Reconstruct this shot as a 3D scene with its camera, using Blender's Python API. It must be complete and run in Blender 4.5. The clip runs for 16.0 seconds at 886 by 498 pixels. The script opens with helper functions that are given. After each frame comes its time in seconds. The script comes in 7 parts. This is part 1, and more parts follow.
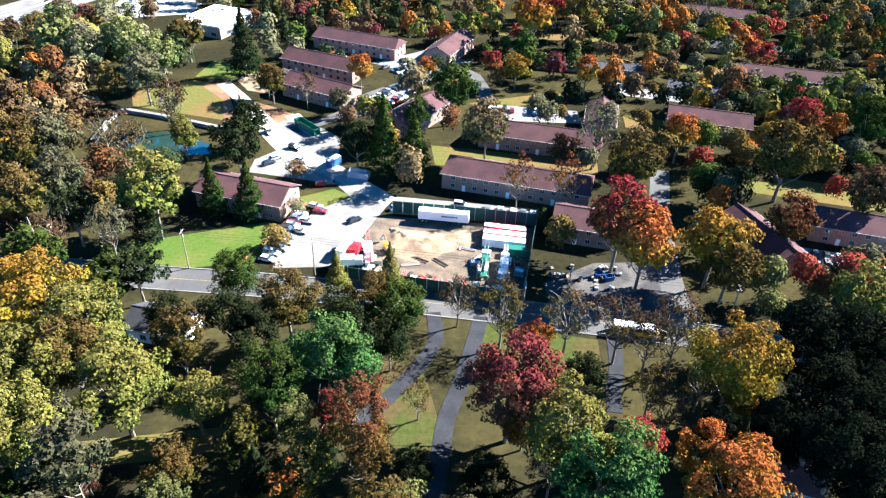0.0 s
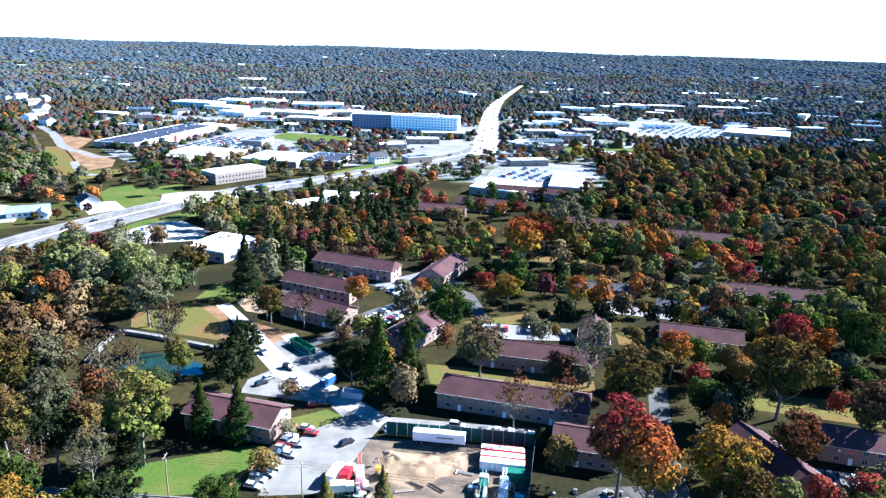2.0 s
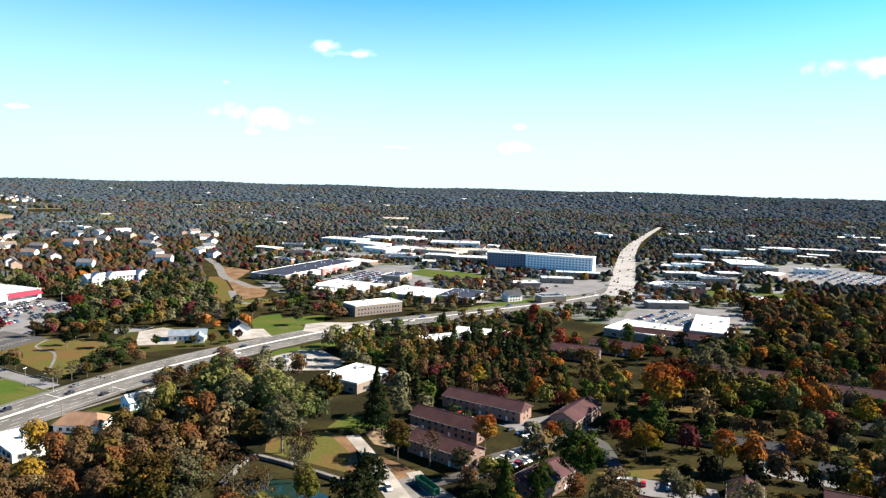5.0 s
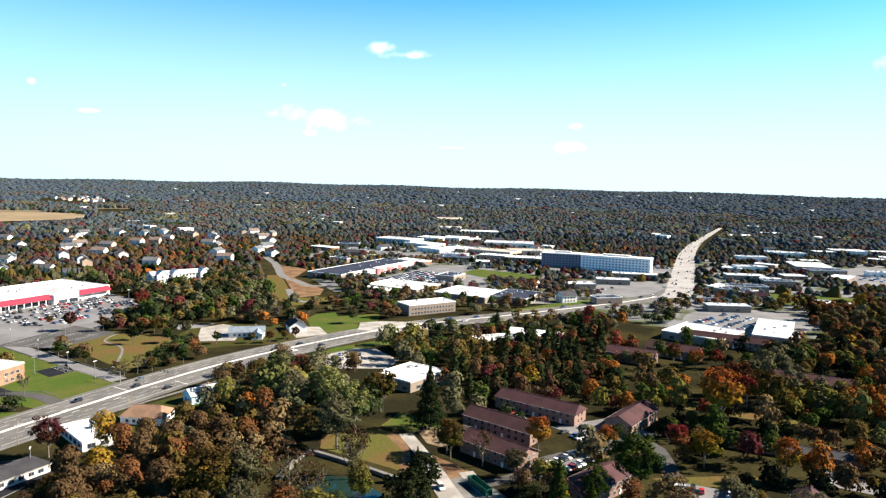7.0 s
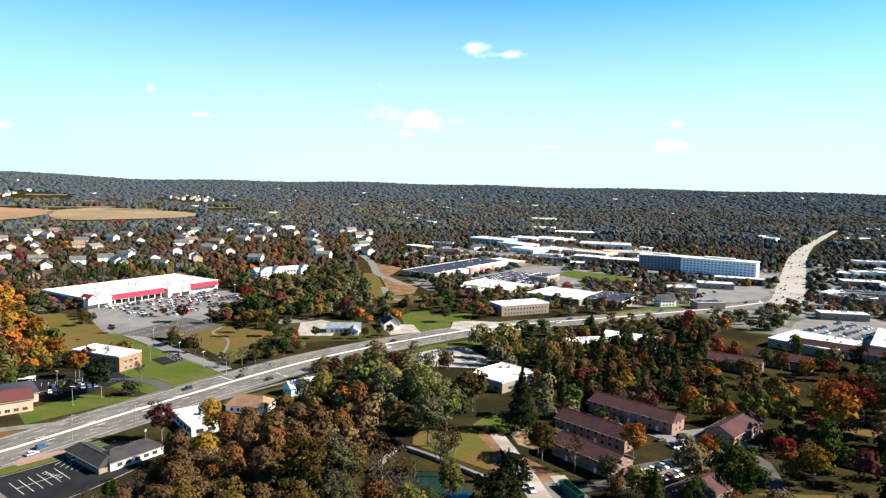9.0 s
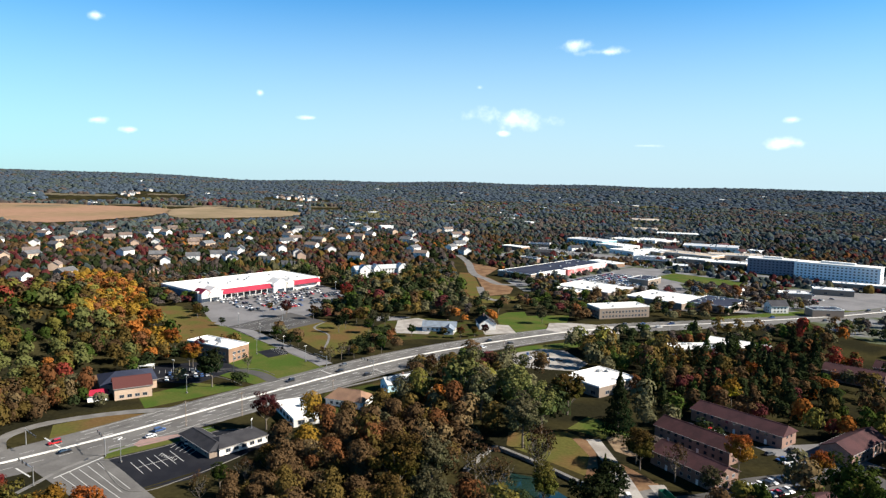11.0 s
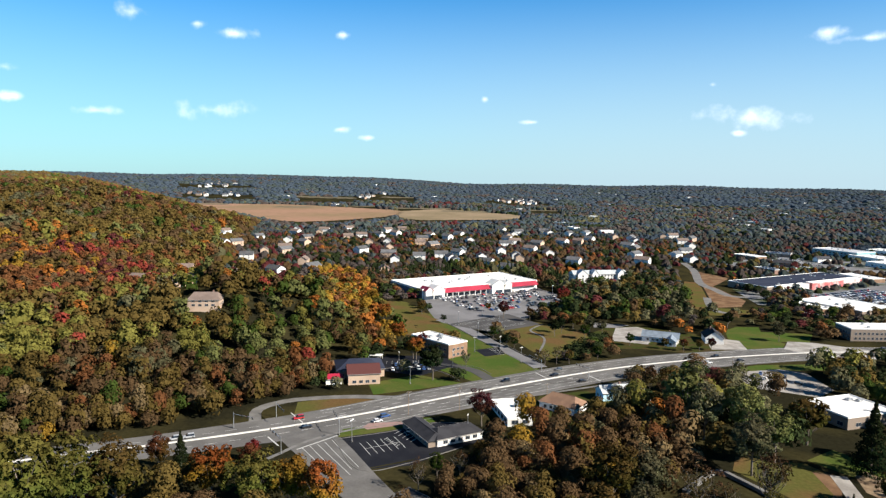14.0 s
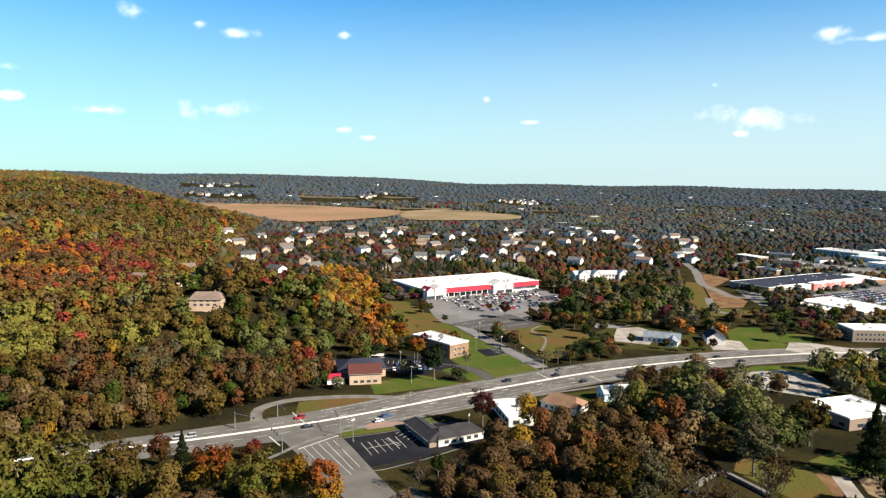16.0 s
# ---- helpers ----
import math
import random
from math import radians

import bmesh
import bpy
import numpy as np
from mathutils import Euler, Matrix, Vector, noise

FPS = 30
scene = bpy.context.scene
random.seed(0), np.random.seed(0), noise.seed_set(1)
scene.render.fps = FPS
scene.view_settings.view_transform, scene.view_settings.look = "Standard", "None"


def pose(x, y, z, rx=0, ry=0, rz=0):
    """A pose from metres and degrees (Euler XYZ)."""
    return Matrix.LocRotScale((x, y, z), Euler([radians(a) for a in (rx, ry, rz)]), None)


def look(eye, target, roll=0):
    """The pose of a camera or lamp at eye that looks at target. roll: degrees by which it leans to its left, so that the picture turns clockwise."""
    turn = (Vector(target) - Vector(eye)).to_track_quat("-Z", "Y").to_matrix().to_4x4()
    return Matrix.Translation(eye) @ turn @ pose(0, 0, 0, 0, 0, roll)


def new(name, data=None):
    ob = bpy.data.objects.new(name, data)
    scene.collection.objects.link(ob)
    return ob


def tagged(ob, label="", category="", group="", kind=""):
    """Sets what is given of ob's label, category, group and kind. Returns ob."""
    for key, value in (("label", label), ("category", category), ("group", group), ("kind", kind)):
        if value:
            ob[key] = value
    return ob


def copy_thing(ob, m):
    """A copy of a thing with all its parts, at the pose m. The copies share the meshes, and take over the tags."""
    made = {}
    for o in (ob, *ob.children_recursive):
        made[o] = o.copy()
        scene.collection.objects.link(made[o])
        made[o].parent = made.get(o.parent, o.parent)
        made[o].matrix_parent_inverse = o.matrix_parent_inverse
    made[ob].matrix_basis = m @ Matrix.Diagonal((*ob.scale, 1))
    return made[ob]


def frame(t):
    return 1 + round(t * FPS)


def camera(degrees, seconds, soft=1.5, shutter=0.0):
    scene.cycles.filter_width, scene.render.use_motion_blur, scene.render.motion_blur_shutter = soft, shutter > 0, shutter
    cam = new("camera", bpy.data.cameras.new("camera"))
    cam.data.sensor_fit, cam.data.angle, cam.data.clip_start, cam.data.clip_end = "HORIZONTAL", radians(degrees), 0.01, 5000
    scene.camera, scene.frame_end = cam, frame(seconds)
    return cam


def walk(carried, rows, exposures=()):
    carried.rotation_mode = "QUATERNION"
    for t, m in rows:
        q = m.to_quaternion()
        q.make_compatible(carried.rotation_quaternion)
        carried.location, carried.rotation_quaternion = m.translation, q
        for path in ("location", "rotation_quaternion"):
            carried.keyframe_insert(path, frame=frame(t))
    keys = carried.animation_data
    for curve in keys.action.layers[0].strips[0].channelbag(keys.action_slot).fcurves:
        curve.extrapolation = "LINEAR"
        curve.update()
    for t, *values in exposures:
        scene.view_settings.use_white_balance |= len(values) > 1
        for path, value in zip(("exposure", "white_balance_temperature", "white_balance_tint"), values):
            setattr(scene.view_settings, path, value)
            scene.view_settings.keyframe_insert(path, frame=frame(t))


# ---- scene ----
cam = camera(65.2, 16.0, soft=1.3)
PATH = [
    (0.0, pose(0, 0, 112, 55.360, -1.739, 1.257)),
    (0.5, pose(0, 0, 112, 58.992, -1.824, 1.204)),
    (1.0, pose(0, 0, 112, 63.744, -1.697, 1.004)),
    (1.5, pose(0, 0, 112, 68.485, -1.594, 0.844)),
    (2.0, pose(0, 0, 112, 73.298, -1.541, 0.704)),
    (2.1, pose(0, 0, 112, 74.255, -1.515, 1.324)),
    (2.2, pose(0, 0, 112, 75.213, -1.488, 2.995)),
    (2.3, pose(0, 0, 112, 76.170, -1.462, 4.543)),
    (2.5, pose(0, 0, 112, 78.085, -1.408, 6.896)),
    (3.0, pose(0, 0, 112, 82.889, -1.448, 8.363)),
    (3.5, pose(0, 0, 112, 84.520, -1.467, 8.353)),
    (4.0, pose(0, 0, 112, 84.478, -1.439, 9.284)),
    (6.5, pose(0, 0, 112, 84.290, -1.362, 15.091)),
    (7.0, pose(0, 0, 112, 84.261, -1.316, 16.230)),
    (7.5, pose(0, 0, 112, 84.234, -1.298, 17.990)),
    (8.0, pose(0, 0, 112, 84.187, -1.235, 20.078)),
    (8.5, pose(0, 0, 112, 84.131, -1.276, 22.081)),
    (9.0, pose(0, 0, 112, 84.089, -1.207, 23.971)),
    (9.5, pose(0, 0, 112, 84.057, -1.178, 25.952)),
    (10.0, pose(0, 0, 112, 84.012, -1.124, 28.093)),
    (12.5, pose(0, 0, 112, 83.888, -0.925, 36.336)),
    (13.0, pose(0, 0, 112, 83.895, -0.860, 38.468)),
    (13.5, pose(0, 0, 112, 83.949, -0.791, 44.427)),
    (14.0, pose(0, 0, 112, 83.964, -0.773, 49.915)),
    (14.5, pose(0, 0, 112, 83.985, -0.814, 51.090)),
    (15.0, pose(0, 0, 112, 83.982, -0.792, 50.767)),
    (15.5, pose(0, 0, 112, 83.972, -0.830, 50.421)),
    (16.0, pose(0, 0, 112, 83.964, -0.844, 50.044)),
]
EXPOSURES = [(0, 3.02, 5450, 10), (1.0, 2.98, 5050, 10), (1.6, 2.82, 4850, 10), (2.1, 2.57, 4950, 10), (2.6, 2.22, 5350, 10), (3.4, 1.9, 6100, 10), (4.2, 1.75, 6300, 10), (9.0, 1.55, 6450, 10), (10.5, 1.27, 6300, 10), (12.3, 0.9, 5800, 10), (13.2, 0.9, 5800, 10), (14.2, 1.06, 6200, 10), (16, 1.2, 6700, 10)]

walk(cam, PATH, EXPOSURES)

# ---- world, sun ----
SUN_AZ = math.radians(66)          # from +Y towards +X
SUN_EL = math.radians(33)
SKY_STRENGTH, SKY_SATURATION = 0.05, 1.35
world = bpy.data.worlds.new("world")
scene.world = world
world.use_nodes = True
wn, wl = world.node_tree.nodes, world.node_tree.links
sky = wn.new("ShaderNodeTexSky")
sky.sky_type, sky.sun_disc = "NISHITA", False
sky.sun_elevation, sky.sun_rotation = SUN_EL, SUN_AZ
sky.air_density, sky.dust_density, sky.ozone_density, sky.altitude = 1.0, 0.3, 3.0, 120


def wmath(op, a, b=None, c=None):
    """A number made in the sky's node tree from sockets or constants."""
    node = wn.new("ShaderNodeMath")
    node.operation = op
    for k, v in enumerate((a, b, c)):
        if v is None:
            continue
        if isinstance(v, (int, float)):
            node.inputs[k].default_value = v
        else:
            wl.new(v, node.inputs[k])
    return node.outputs[0]


coord = wn.new("ShaderNodeTexCoord")
axes = wn.new("ShaderNodeSeparateXYZ")
wl.new(coord.outputs["Generated"], axes.inputs[0])
azimuth = wmath("MULTIPLY", wmath("ARCTAN2", wmath("MULTIPLY", axes.outputs[0], -1.0), axes.outputs[1]), 57.2958)
elevation = wmath("MULTIPLY", wmath("ARCSINE", axes.outputs[2]), 57.2958)
puff = wn.new("ShaderNodeTexNoise")
puff.inputs["Scale"].default_value, puff.inputs["Detail"].default_value = 34.0, 6.0
wl.new(coord.outputs["Generated"], puff.inputs["Vector"])
CLOUDS = [   # small fair-weather clouds: azimuth, elevation, half width, half height in degrees
    (21.8, 10.4, 1.59, 0.42),
    (19.0, 9.8, 1.78, 0.28),
    (26.6, 4.6, 2.62, 0.56),
    (29.1, 7.1, 0.42, 0.23),
    (5.3, 2.8, 1.87, 0.37),
    (5.5, 4.5, 0.61, 0.23),
    (15.8, 2.6, 1.21, 0.14),
    (42.8, 4.4, 0.79, 0.16),
    (46.6, 6.2, 0.28, 0.23),
    (27.0, 3.5, 0.56, 0.19),
    (68.1, 4.8, 2.57, 0.65),
    (76.1, 4.4, 1.5, 0.28),
    (81.5, 5.1, 1.5, 0.28),
    (73.7, 11.5, 1.5, 0.65),
    (81.8, 7.0, 0.93, 0.33),
    (58.1, 10.9, 0.65, 0.23),
    (66.4, 10.6, 1.5, 0.33),
    (69.1, 11.1, 0.84, 0.28),
    (58.3, 3.6, 0.75, 0.23),
    (56.0, 3.0, 0.65, 0.19),
    (-19.2, 8.7, 3.0, 0.6),
    (26.5, 4.7, 2.8, 0.75),
]
cover = None
for az, el, half_w, half_h in CLOUDS:
    u = wmath("DIVIDE", wmath("SUBTRACT", azimuth, az), half_w * 1.4)
    v = wmath("DIVIDE", wmath("SUBTRACT", elevation, el), half_h * 1.5)
    near = wmath("SUBTRACT", 1.0, wmath("SQRT", wmath("ADD", wmath("MULTIPLY", u, u), wmath("MULTIPLY", v, v))))
    near = wmath("MAXIMUM", near, -3.0)
    cover = near if cover is None else wmath("MAXIMUM", cover, near)
shape = wmath("ADD", cover, wmath("MULTIPLY", wmath("SUBTRACT", puff.outputs[0], 0.55), 2.6))
soft = wn.new("ShaderNodeMapRange")
soft.interpolation_type = "SMOOTHSTEP"
soft.inputs["From Min"].default_value, soft.inputs["From Max"].default_value = 0.0, 1.6
wl.new(shape, soft.inputs["Value"])
vivid = wn.new("ShaderNodeHueSaturation")
vivid.inputs["Saturation"].default_value = SKY_SATURATION
wl.new(sky.outputs[0], vivid.inputs["Color"])
white = wn.new("ShaderNodeMix")
white.data_type = "RGBA"
tone_a, tone_b = [q for q in white.inputs if q.type == "RGBA"]
tone_b.default_value = (15, 15.4, 16.3, 1)
tint = wn.new("ShaderNodeMix")
tint.data_type, tint.blend_type = "RGBA", "MULTIPLY"
[q for q in tint.inputs if q.name == "Factor" and q.type == "VALUE"][0].default_value = 1.0
tint_a, tint_b = [q for q in tint.inputs if q.type == "RGBA"]
tint_b.default_value = (0.31, 1.40, 1.62, 1)
wl.new(vivid.outputs[0], tint_a)
pale = wn.new("ShaderNodeMix")      # the sky pales towards the horizon
pale.data_type = "RGBA"
pale_a, pale_b = [q for q in pale.inputs if q.type == "RGBA"]
pale_b.default_value = (6.6, 7.8, 8.6, 1)
fall = wn.new("ShaderNodeMapRange")
fall.interpolation_type = "SMOOTHSTEP"
for key, v in (("From Min", 0.0), ("From Max", 18.5), ("To Min", 0.85), ("To Max", 0.0)):
    fall.inputs[key].default_value = v
wl.new(elevation, fall.inputs["Value"])
sunward = wn.new("ShaderNodeMapRange")      # whiter on the side of the sun
sunward.interpolation_type = "SMOOTHSTEP"
for key, v in (("From Min", 25.0), ("From Max", 75.0), ("To Min", 1.0), ("To Max", 0.8)):
    sunward.inputs[key].default_value = v
wl.new(azimuth, sunward.inputs["Value"])
wl.new(wmath("MULTIPLY", fall.outputs[0], sunward.outputs[0]), [q for q in pale.inputs if q.name == "Factor" and q.type == "VALUE"][0])
wl.new([q for q in tint.outputs if q.type == "RGBA"][0], pale_a)
wl.new([q for q in pale.outputs if q.type == "RGBA"][0], tone_a)
wl.new(soft.outputs[0], [q for q in white.inputs if q.name == "Factor" and q.type == "VALUE"][0])
wl.new([q for q in white.outputs if q.type == "RGBA"][0], wn["Background"].inputs[0])
deep = wn.new("ShaderNodeMapRange")         # the clear sky deepens towards the zenith
deep.interpolation_type = "SMOOTHSTEP"
for key, v in (("From Min", 15.0), ("From Max", 42.0), ("To Min", SKY_STRENGTH), ("To Max", SKY_STRENGTH * 0.2)):
    deep.inputs[key].default_value = v
wl.new(elevation, deep.inputs["Value"])
wl.new(deep.outputs[0], wn["Background"].inputs[1])

sun_data = bpy.data.lights.new("sun", "SUN")
sun_data.energy, sun_data.angle, sun_data.color = 5.0, radians(0.5), (1.0, 0.89, 0.73)
sun = new("sun", sun_data)
to_sun = Vector((math.sin(SUN_AZ) * math.cos(SUN_EL), math.cos(SUN_AZ) * math.cos(SUN_EL), math.sin(SUN_EL)))
sun.matrix_world = look(to_sun * 900, (0, 0, 0))

# ---- materials ----
def material(name, colour, rough=0.85, vary=0.25, coarse=0.05, fine=1.5, bump=0.0, metal=0.0, island=0.0, per_object=0.0,
             object_colour=False, second=None, spec=0.3, translucent=0.0, turning=0.0):
    """A surface with variation at two scales; second: a colour that the coarse pattern blends in."""
    m = bpy.data.materials.new(name)
    m.use_nodes = True
    n, l = m.node_tree.nodes, m.node_tree.links
    bsdf = n["Principled BSDF"]
    bsdf.inputs["Roughness"].default_value = rough
    bsdf.inputs["Metallic"].default_value = metal
    bsdf.inputs["Specular IOR Level"].default_value = spec
    geo = n.new("ShaderNodeNewGeometry")
    info = n.new("ShaderNodeObjectInfo")
    big, small = n.new("ShaderNodeTexNoise"), n.new("ShaderNodeTexNoise")
    for tex, s, d in ((big, coarse, 4), (small, fine, 3)):
        tex.inputs["Scale"].default_value, tex.inputs["Detail"].default_value = s, d
        l.new(geo.outputs["Position"], tex.inputs["Vector"])
    base = n.new("ShaderNodeMix")
    base.data_type = "RGBA"
    a, b = [s for s in base.inputs if s.type == "RGBA"]
    a.default_value = (*colour, 1)
    b.default_value = (*(second or colour), 1)
    if object_colour:
        l.new(info.outputs["Color"], a)
        l.new(info.outputs["Color"], b)
    ramp = n.new("ShaderNodeMapRange")
    ramp.inputs["From Min"].default_value, ramp.inputs["From Max"].default_value = 0.42, 0.6
    l.new(big.outputs[0], ramp.inputs["Value"])
    l.new(ramp.outputs[0], [s for s in base.inputs if s.name == "Factor" and s.type == "VALUE"][0])
    hsv = n.new("ShaderNodeHueSaturation")
    if turning:         # foliage that has turned at the top and stays greener lower down
        place_in = n.new("ShaderNodeTexCoord")
        axis = n.new("ShaderNodeSeparateXYZ")
        l.new(place_in.outputs["Generated"], axis.inputs[0])
        blotch = n.new("ShaderNodeMath")
        blotch.operation = "MULTIPLY_ADD"
        blotch.inputs[1].default_value = 1.1
        l.new(big.outputs[0], blotch.inputs[0])
        l.new(axis.outputs[2], blotch.inputs[2])
        green = n.new("ShaderNodeMapRange")
        for key, v in (("From Min", 0.75), ("From Max", 1.3), ("To Min", 0.5 + turning), ("To Max", 0.5 - turning * 0.25)):
            green.inputs[key].default_value = v
        l.new(blotch.outputs[0], green.inputs["Value"])
        l.new(green.outputs[0], hsv.inputs["Hue"])
    l.new([s for s in base.outputs if s.type == "RGBA"][0], hsv.inputs["Color"])
    total = n.new("ShaderNodeMath")
    total.operation = "MULTIPLY_ADD"
    l.new(small.outputs[0], total.inputs[0])
    total.inputs[1].default_value, total.inputs[2].default_value = 2 * vary, 1 - vary
    last = total.outputs[0]
    for source, amount in ((geo.outputs["Random Per Island"], island), (info.outputs["Random"], per_object)):
        if amount:
            extra = n.new("ShaderNodeMath")
            extra.operation = "MULTIPLY_ADD"
            l.new(source, extra.inputs[0])
            extra.inputs[1].default_value, extra.inputs[2].default_value = 2 * amount, 1 - amount
            mul = n.new("ShaderNodeMath")
            mul.operation = "MULTIPLY"
            l.new(last, mul.inputs[0])
            l.new(extra.outputs[0], mul.inputs[1])
            last = mul.outputs[0]
    l.new(last, hsv.inputs["Value"])
    l.new(hsv.outputs[0], bsdf.inputs["Base Color"])
    if translucent:
        thin, blend = n.new("ShaderNodeBsdfTranslucent"), n.new("ShaderNodeMixShader")
        l.new(hsv.outputs[0], thin.inputs["Color"])
        blend.inputs[0].default_value = translucent
        l.new(bsdf.outputs[0], blend.inputs[1])
        l.new(thin.outputs[0], blend.inputs[2])
        l.new(blend.outputs[0], n["Material Output"].inputs["Surface"])
    if bump:
        bm_node = n.new("ShaderNodeBump")
        bm_node.inputs["Strength"].default_value = bump
        bm_node.inputs["Distance"].default_value = 0.3
        l.new(small.outputs[0], bm_node.inputs["Height"])
        l.new(bm_node.outputs[0], bsdf.inputs["Normal"])
    return m


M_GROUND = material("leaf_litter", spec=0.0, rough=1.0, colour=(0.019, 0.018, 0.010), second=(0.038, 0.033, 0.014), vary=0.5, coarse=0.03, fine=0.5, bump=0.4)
M_LAWN = material("lawn", spec=0.02, rough=1.0, colour=(0.055, 0.088, 0.016), second=(0.085, 0.092, 0.024), vary=0.35, coarse=0.06, fine=0.9, bump=0.2)
M_ROUGH = material("rough_grass", spec=0.0, rough=1.0, colour=(0.042, 0.05, 0.014), second=(0.06, 0.045, 0.02), vary=0.45, coarse=0.12, fine=0.8, bump=0.3)
M_DRY = material("dry_grass", spec=0.0, rough=1.0, colour=(0.088, 0.086, 0.025), second=(0.12, 0.075, 0.032), vary=0.35, coarse=0.04, fine=0.7, bump=0.2)
M_FIELD = material("ploughed_field", spec=0.0, rough=1.0, colour=(0.3, 0.185, 0.125), second=(0.235, 0.165, 0.1), vary=0.25, coarse=0.004, fine=0.05)
M_DIRT = material("bare_earth", spec=0.02, rough=1.0, colour=(0.2, 0.125, 0.072), second=(0.13, 0.075, 0.043), vary=0.35, coarse=0.1, fine=0.8, bump=0.3)
M_SAND = material("sand", spec=0.02, rough=1.0, colour=(0.25, 0.185, 0.12), second=(0.17, 0.12, 0.08), vary=0.3, coarse=0.2, fine=1.2, bump=0.3)
M_HIGHWAY = material("sun_bleached_asphalt", spec=0.08, rough=0.95, colour=(0.118, 0.113, 0.108), second=(0.15, 0.144, 0.138), vary=0.2, coarse=0.07, fine=0.9)
M_ASPHALT = material("worn_asphalt", spec=0.08, rough=0.95, colour=(0.07, 0.068, 0.068), second=(0.088, 0.085, 0.083), vary=0.2, coarse=0.07, fine=0.9)
# tree shade across the driveways is worked into this darker, bluish asphalt colour
M_DRIVE = material("tree_shaded_driveway_asphalt", spec=0.08, rough=0.95, colour=(0.03, 0.031, 0.036), second=(0.022, 0.023, 0.027), vary=0.25, coarse=0.2, fine=1.5)
M_TAR = material("fresh_asphalt", spec=0.05, rough=0.95, colour=(0.014, 0.015, 0.020), second=(0.02, 0.021, 0.026), vary=0.25, coarse=0.1, fine=1.5)
M_LOT = material("pale_asphalt", spec=0.08, rough=0.95, colour=(0.195, 0.19, 0.195), second=(0.15, 0.147, 0.15), vary=0.2, coarse=0.05, fine=0.7)
M_BUSINESS = material("asphalt_and_verge", spec=0.05, rough=0.95, colour=(0.185, 0.187, 0.2), second=(0.06, 0.07, 0.03), vary=0.3, coarse=0.03, fine=0.3)
M_CONCRETE = material("concrete", (0.175, 0.168, 0.158), second=(0.13, 0.124, 0.115), vary=0.2, coarse=0.15, fine=1.2)
M_SLAB = material("bleached_concrete", spec=0.05, rough=0.95, colour=(0.35, 0.33, 0.305), second=(0.25, 0.23, 0.21), vary=0.2, coarse=0.12, fine=1.2)
M_PAINT = material("road_paint", (0.5, 0.5, 0.48), vary=0.3)
M_PALE = material("pale_concrete_barrier", (0.66, 0.64, 0.60), vary=0.12, coarse=0.3)
M_ROOF_BROWN = material("brown_shingle", spec=0.06, colour=(0.083, 0.042, 0.044), second=(0.062, 0.034, 0.036), vary=0.35, coarse=0.2, fine=3.0, per_object=0.12)
M_ROOF_GREY = material("grey_shingle", spec=0.08, colour=(0.055, 0.055, 0.062), second=(0.042, 0.042, 0.048), vary=0.3, coarse=0.2, fine=3.0, per_object=0.25)
M_ROOF_TAN = material("tan_shingle", (0.25, 0.15, 0.095), second=(0.2, 0.12, 0.08), vary=0.3, coarse=0.2, fine=3.0)
M_ROOF_WHITE = material("white_membrane_roof", (0.78, 0.77, 0.74), second=(0.68, 0.67, 0.64), vary=0.1, coarse=0.06, fine=0.8)
M_ROOF_BLUE = material("dark_membrane_roof", spec=0.08, colour=(0.028, 0.033, 0.055), second=(0.04, 0.045, 0.068), vary=0.2, coarse=0.06, fine=0.8)
M_ROOF_RED = material("red_metal_roof", (0.34, 0.022, 0.05), second=(0.28, 0.02, 0.042), vary=0.15, rough=0.5)
M_ROOF_MAROON = material("maroon_shingle", (0.085, 0.028, 0.025), vary=0.3, fine=3.0)
M_BRICK = material("pinkish_brick", (0.26, 0.165, 0.13), second=(0.22, 0.14, 0.11), vary=0.3, coarse=0.3, fine=4.0, per_object=0.1)
M_TANBRICK = material("tan_brick", (0.27, 0.165, 0.105), second=(0.22, 0.135, 0.085), vary=0.25, coarse=0.3, fine=4.0)
M_BROWNWALL = material("brown_wall", (0.24, 0.19, 0.15), vary=0.2, fine=3.0)
M_WHITEWALL = material("white_siding", (0.78, 0.76, 0.72), second=(0.70, 0.68, 0.64), vary=0.12, coarse=0.2, fine=2.0, per_object=0.12)
M_BLUEWALL = material("pale_blue_siding", (0.48, 0.72, 0.82), vary=0.12, fine=2.0)
M_GREYWALL = material("grey_block_wall", (0.40, 0.41, 0.44), vary=0.15, fine=2.0)
M_FRAME = material("weathered_window_frame", (0.34, 0.32, 0.3), vary=0.15)
M_TRIM = material("white_trim", (0.80, 0.79, 0.76), vary=0.08)
M_GLASS = material("window_glass", (0.03, 0.04, 0.055), rough=0.08, vary=0.2, spec=0.8, per_object=0.3)
M_BARK = material("bark", (0.15, 0.125, 0.10), vary=0.4, coarse=0.8, fine=5.0)
M_LEAF = material("leaves", (0.1, 0.1, 0.1), vary=0.3, coarse=0.2, fine=0.6, island=0.3, per_object=0.12, object_colour=True, rough=0.9, spec=0.0, translucent=0.18, turning=0.05)
M_WOODS = material("wood_canopy", (0.1, 0.1, 0.1), vary=0.22, coarse=0.05, fine=0.25, island=0.1, object_colour=True, rough=0.95, spec=0.0, translucent=0.1)
M_CAR = material("car_paint", (0.5, 0.5, 0.5), vary=0.03, object_colour=True, rough=0.3, spec=0.6)
M_TYRE = material("tyre_rubber", (0.02, 0.02, 0.02), vary=0.2)
M_STEEL = material("galvanised_steel", (0.45, 0.46, 0.47), rough=0.45, metal=0.7, vary=0.15)
M_WOOD = material("weathered_pole_wood", (0.24, 0.18, 0.13), vary=0.3, fine=4.0)
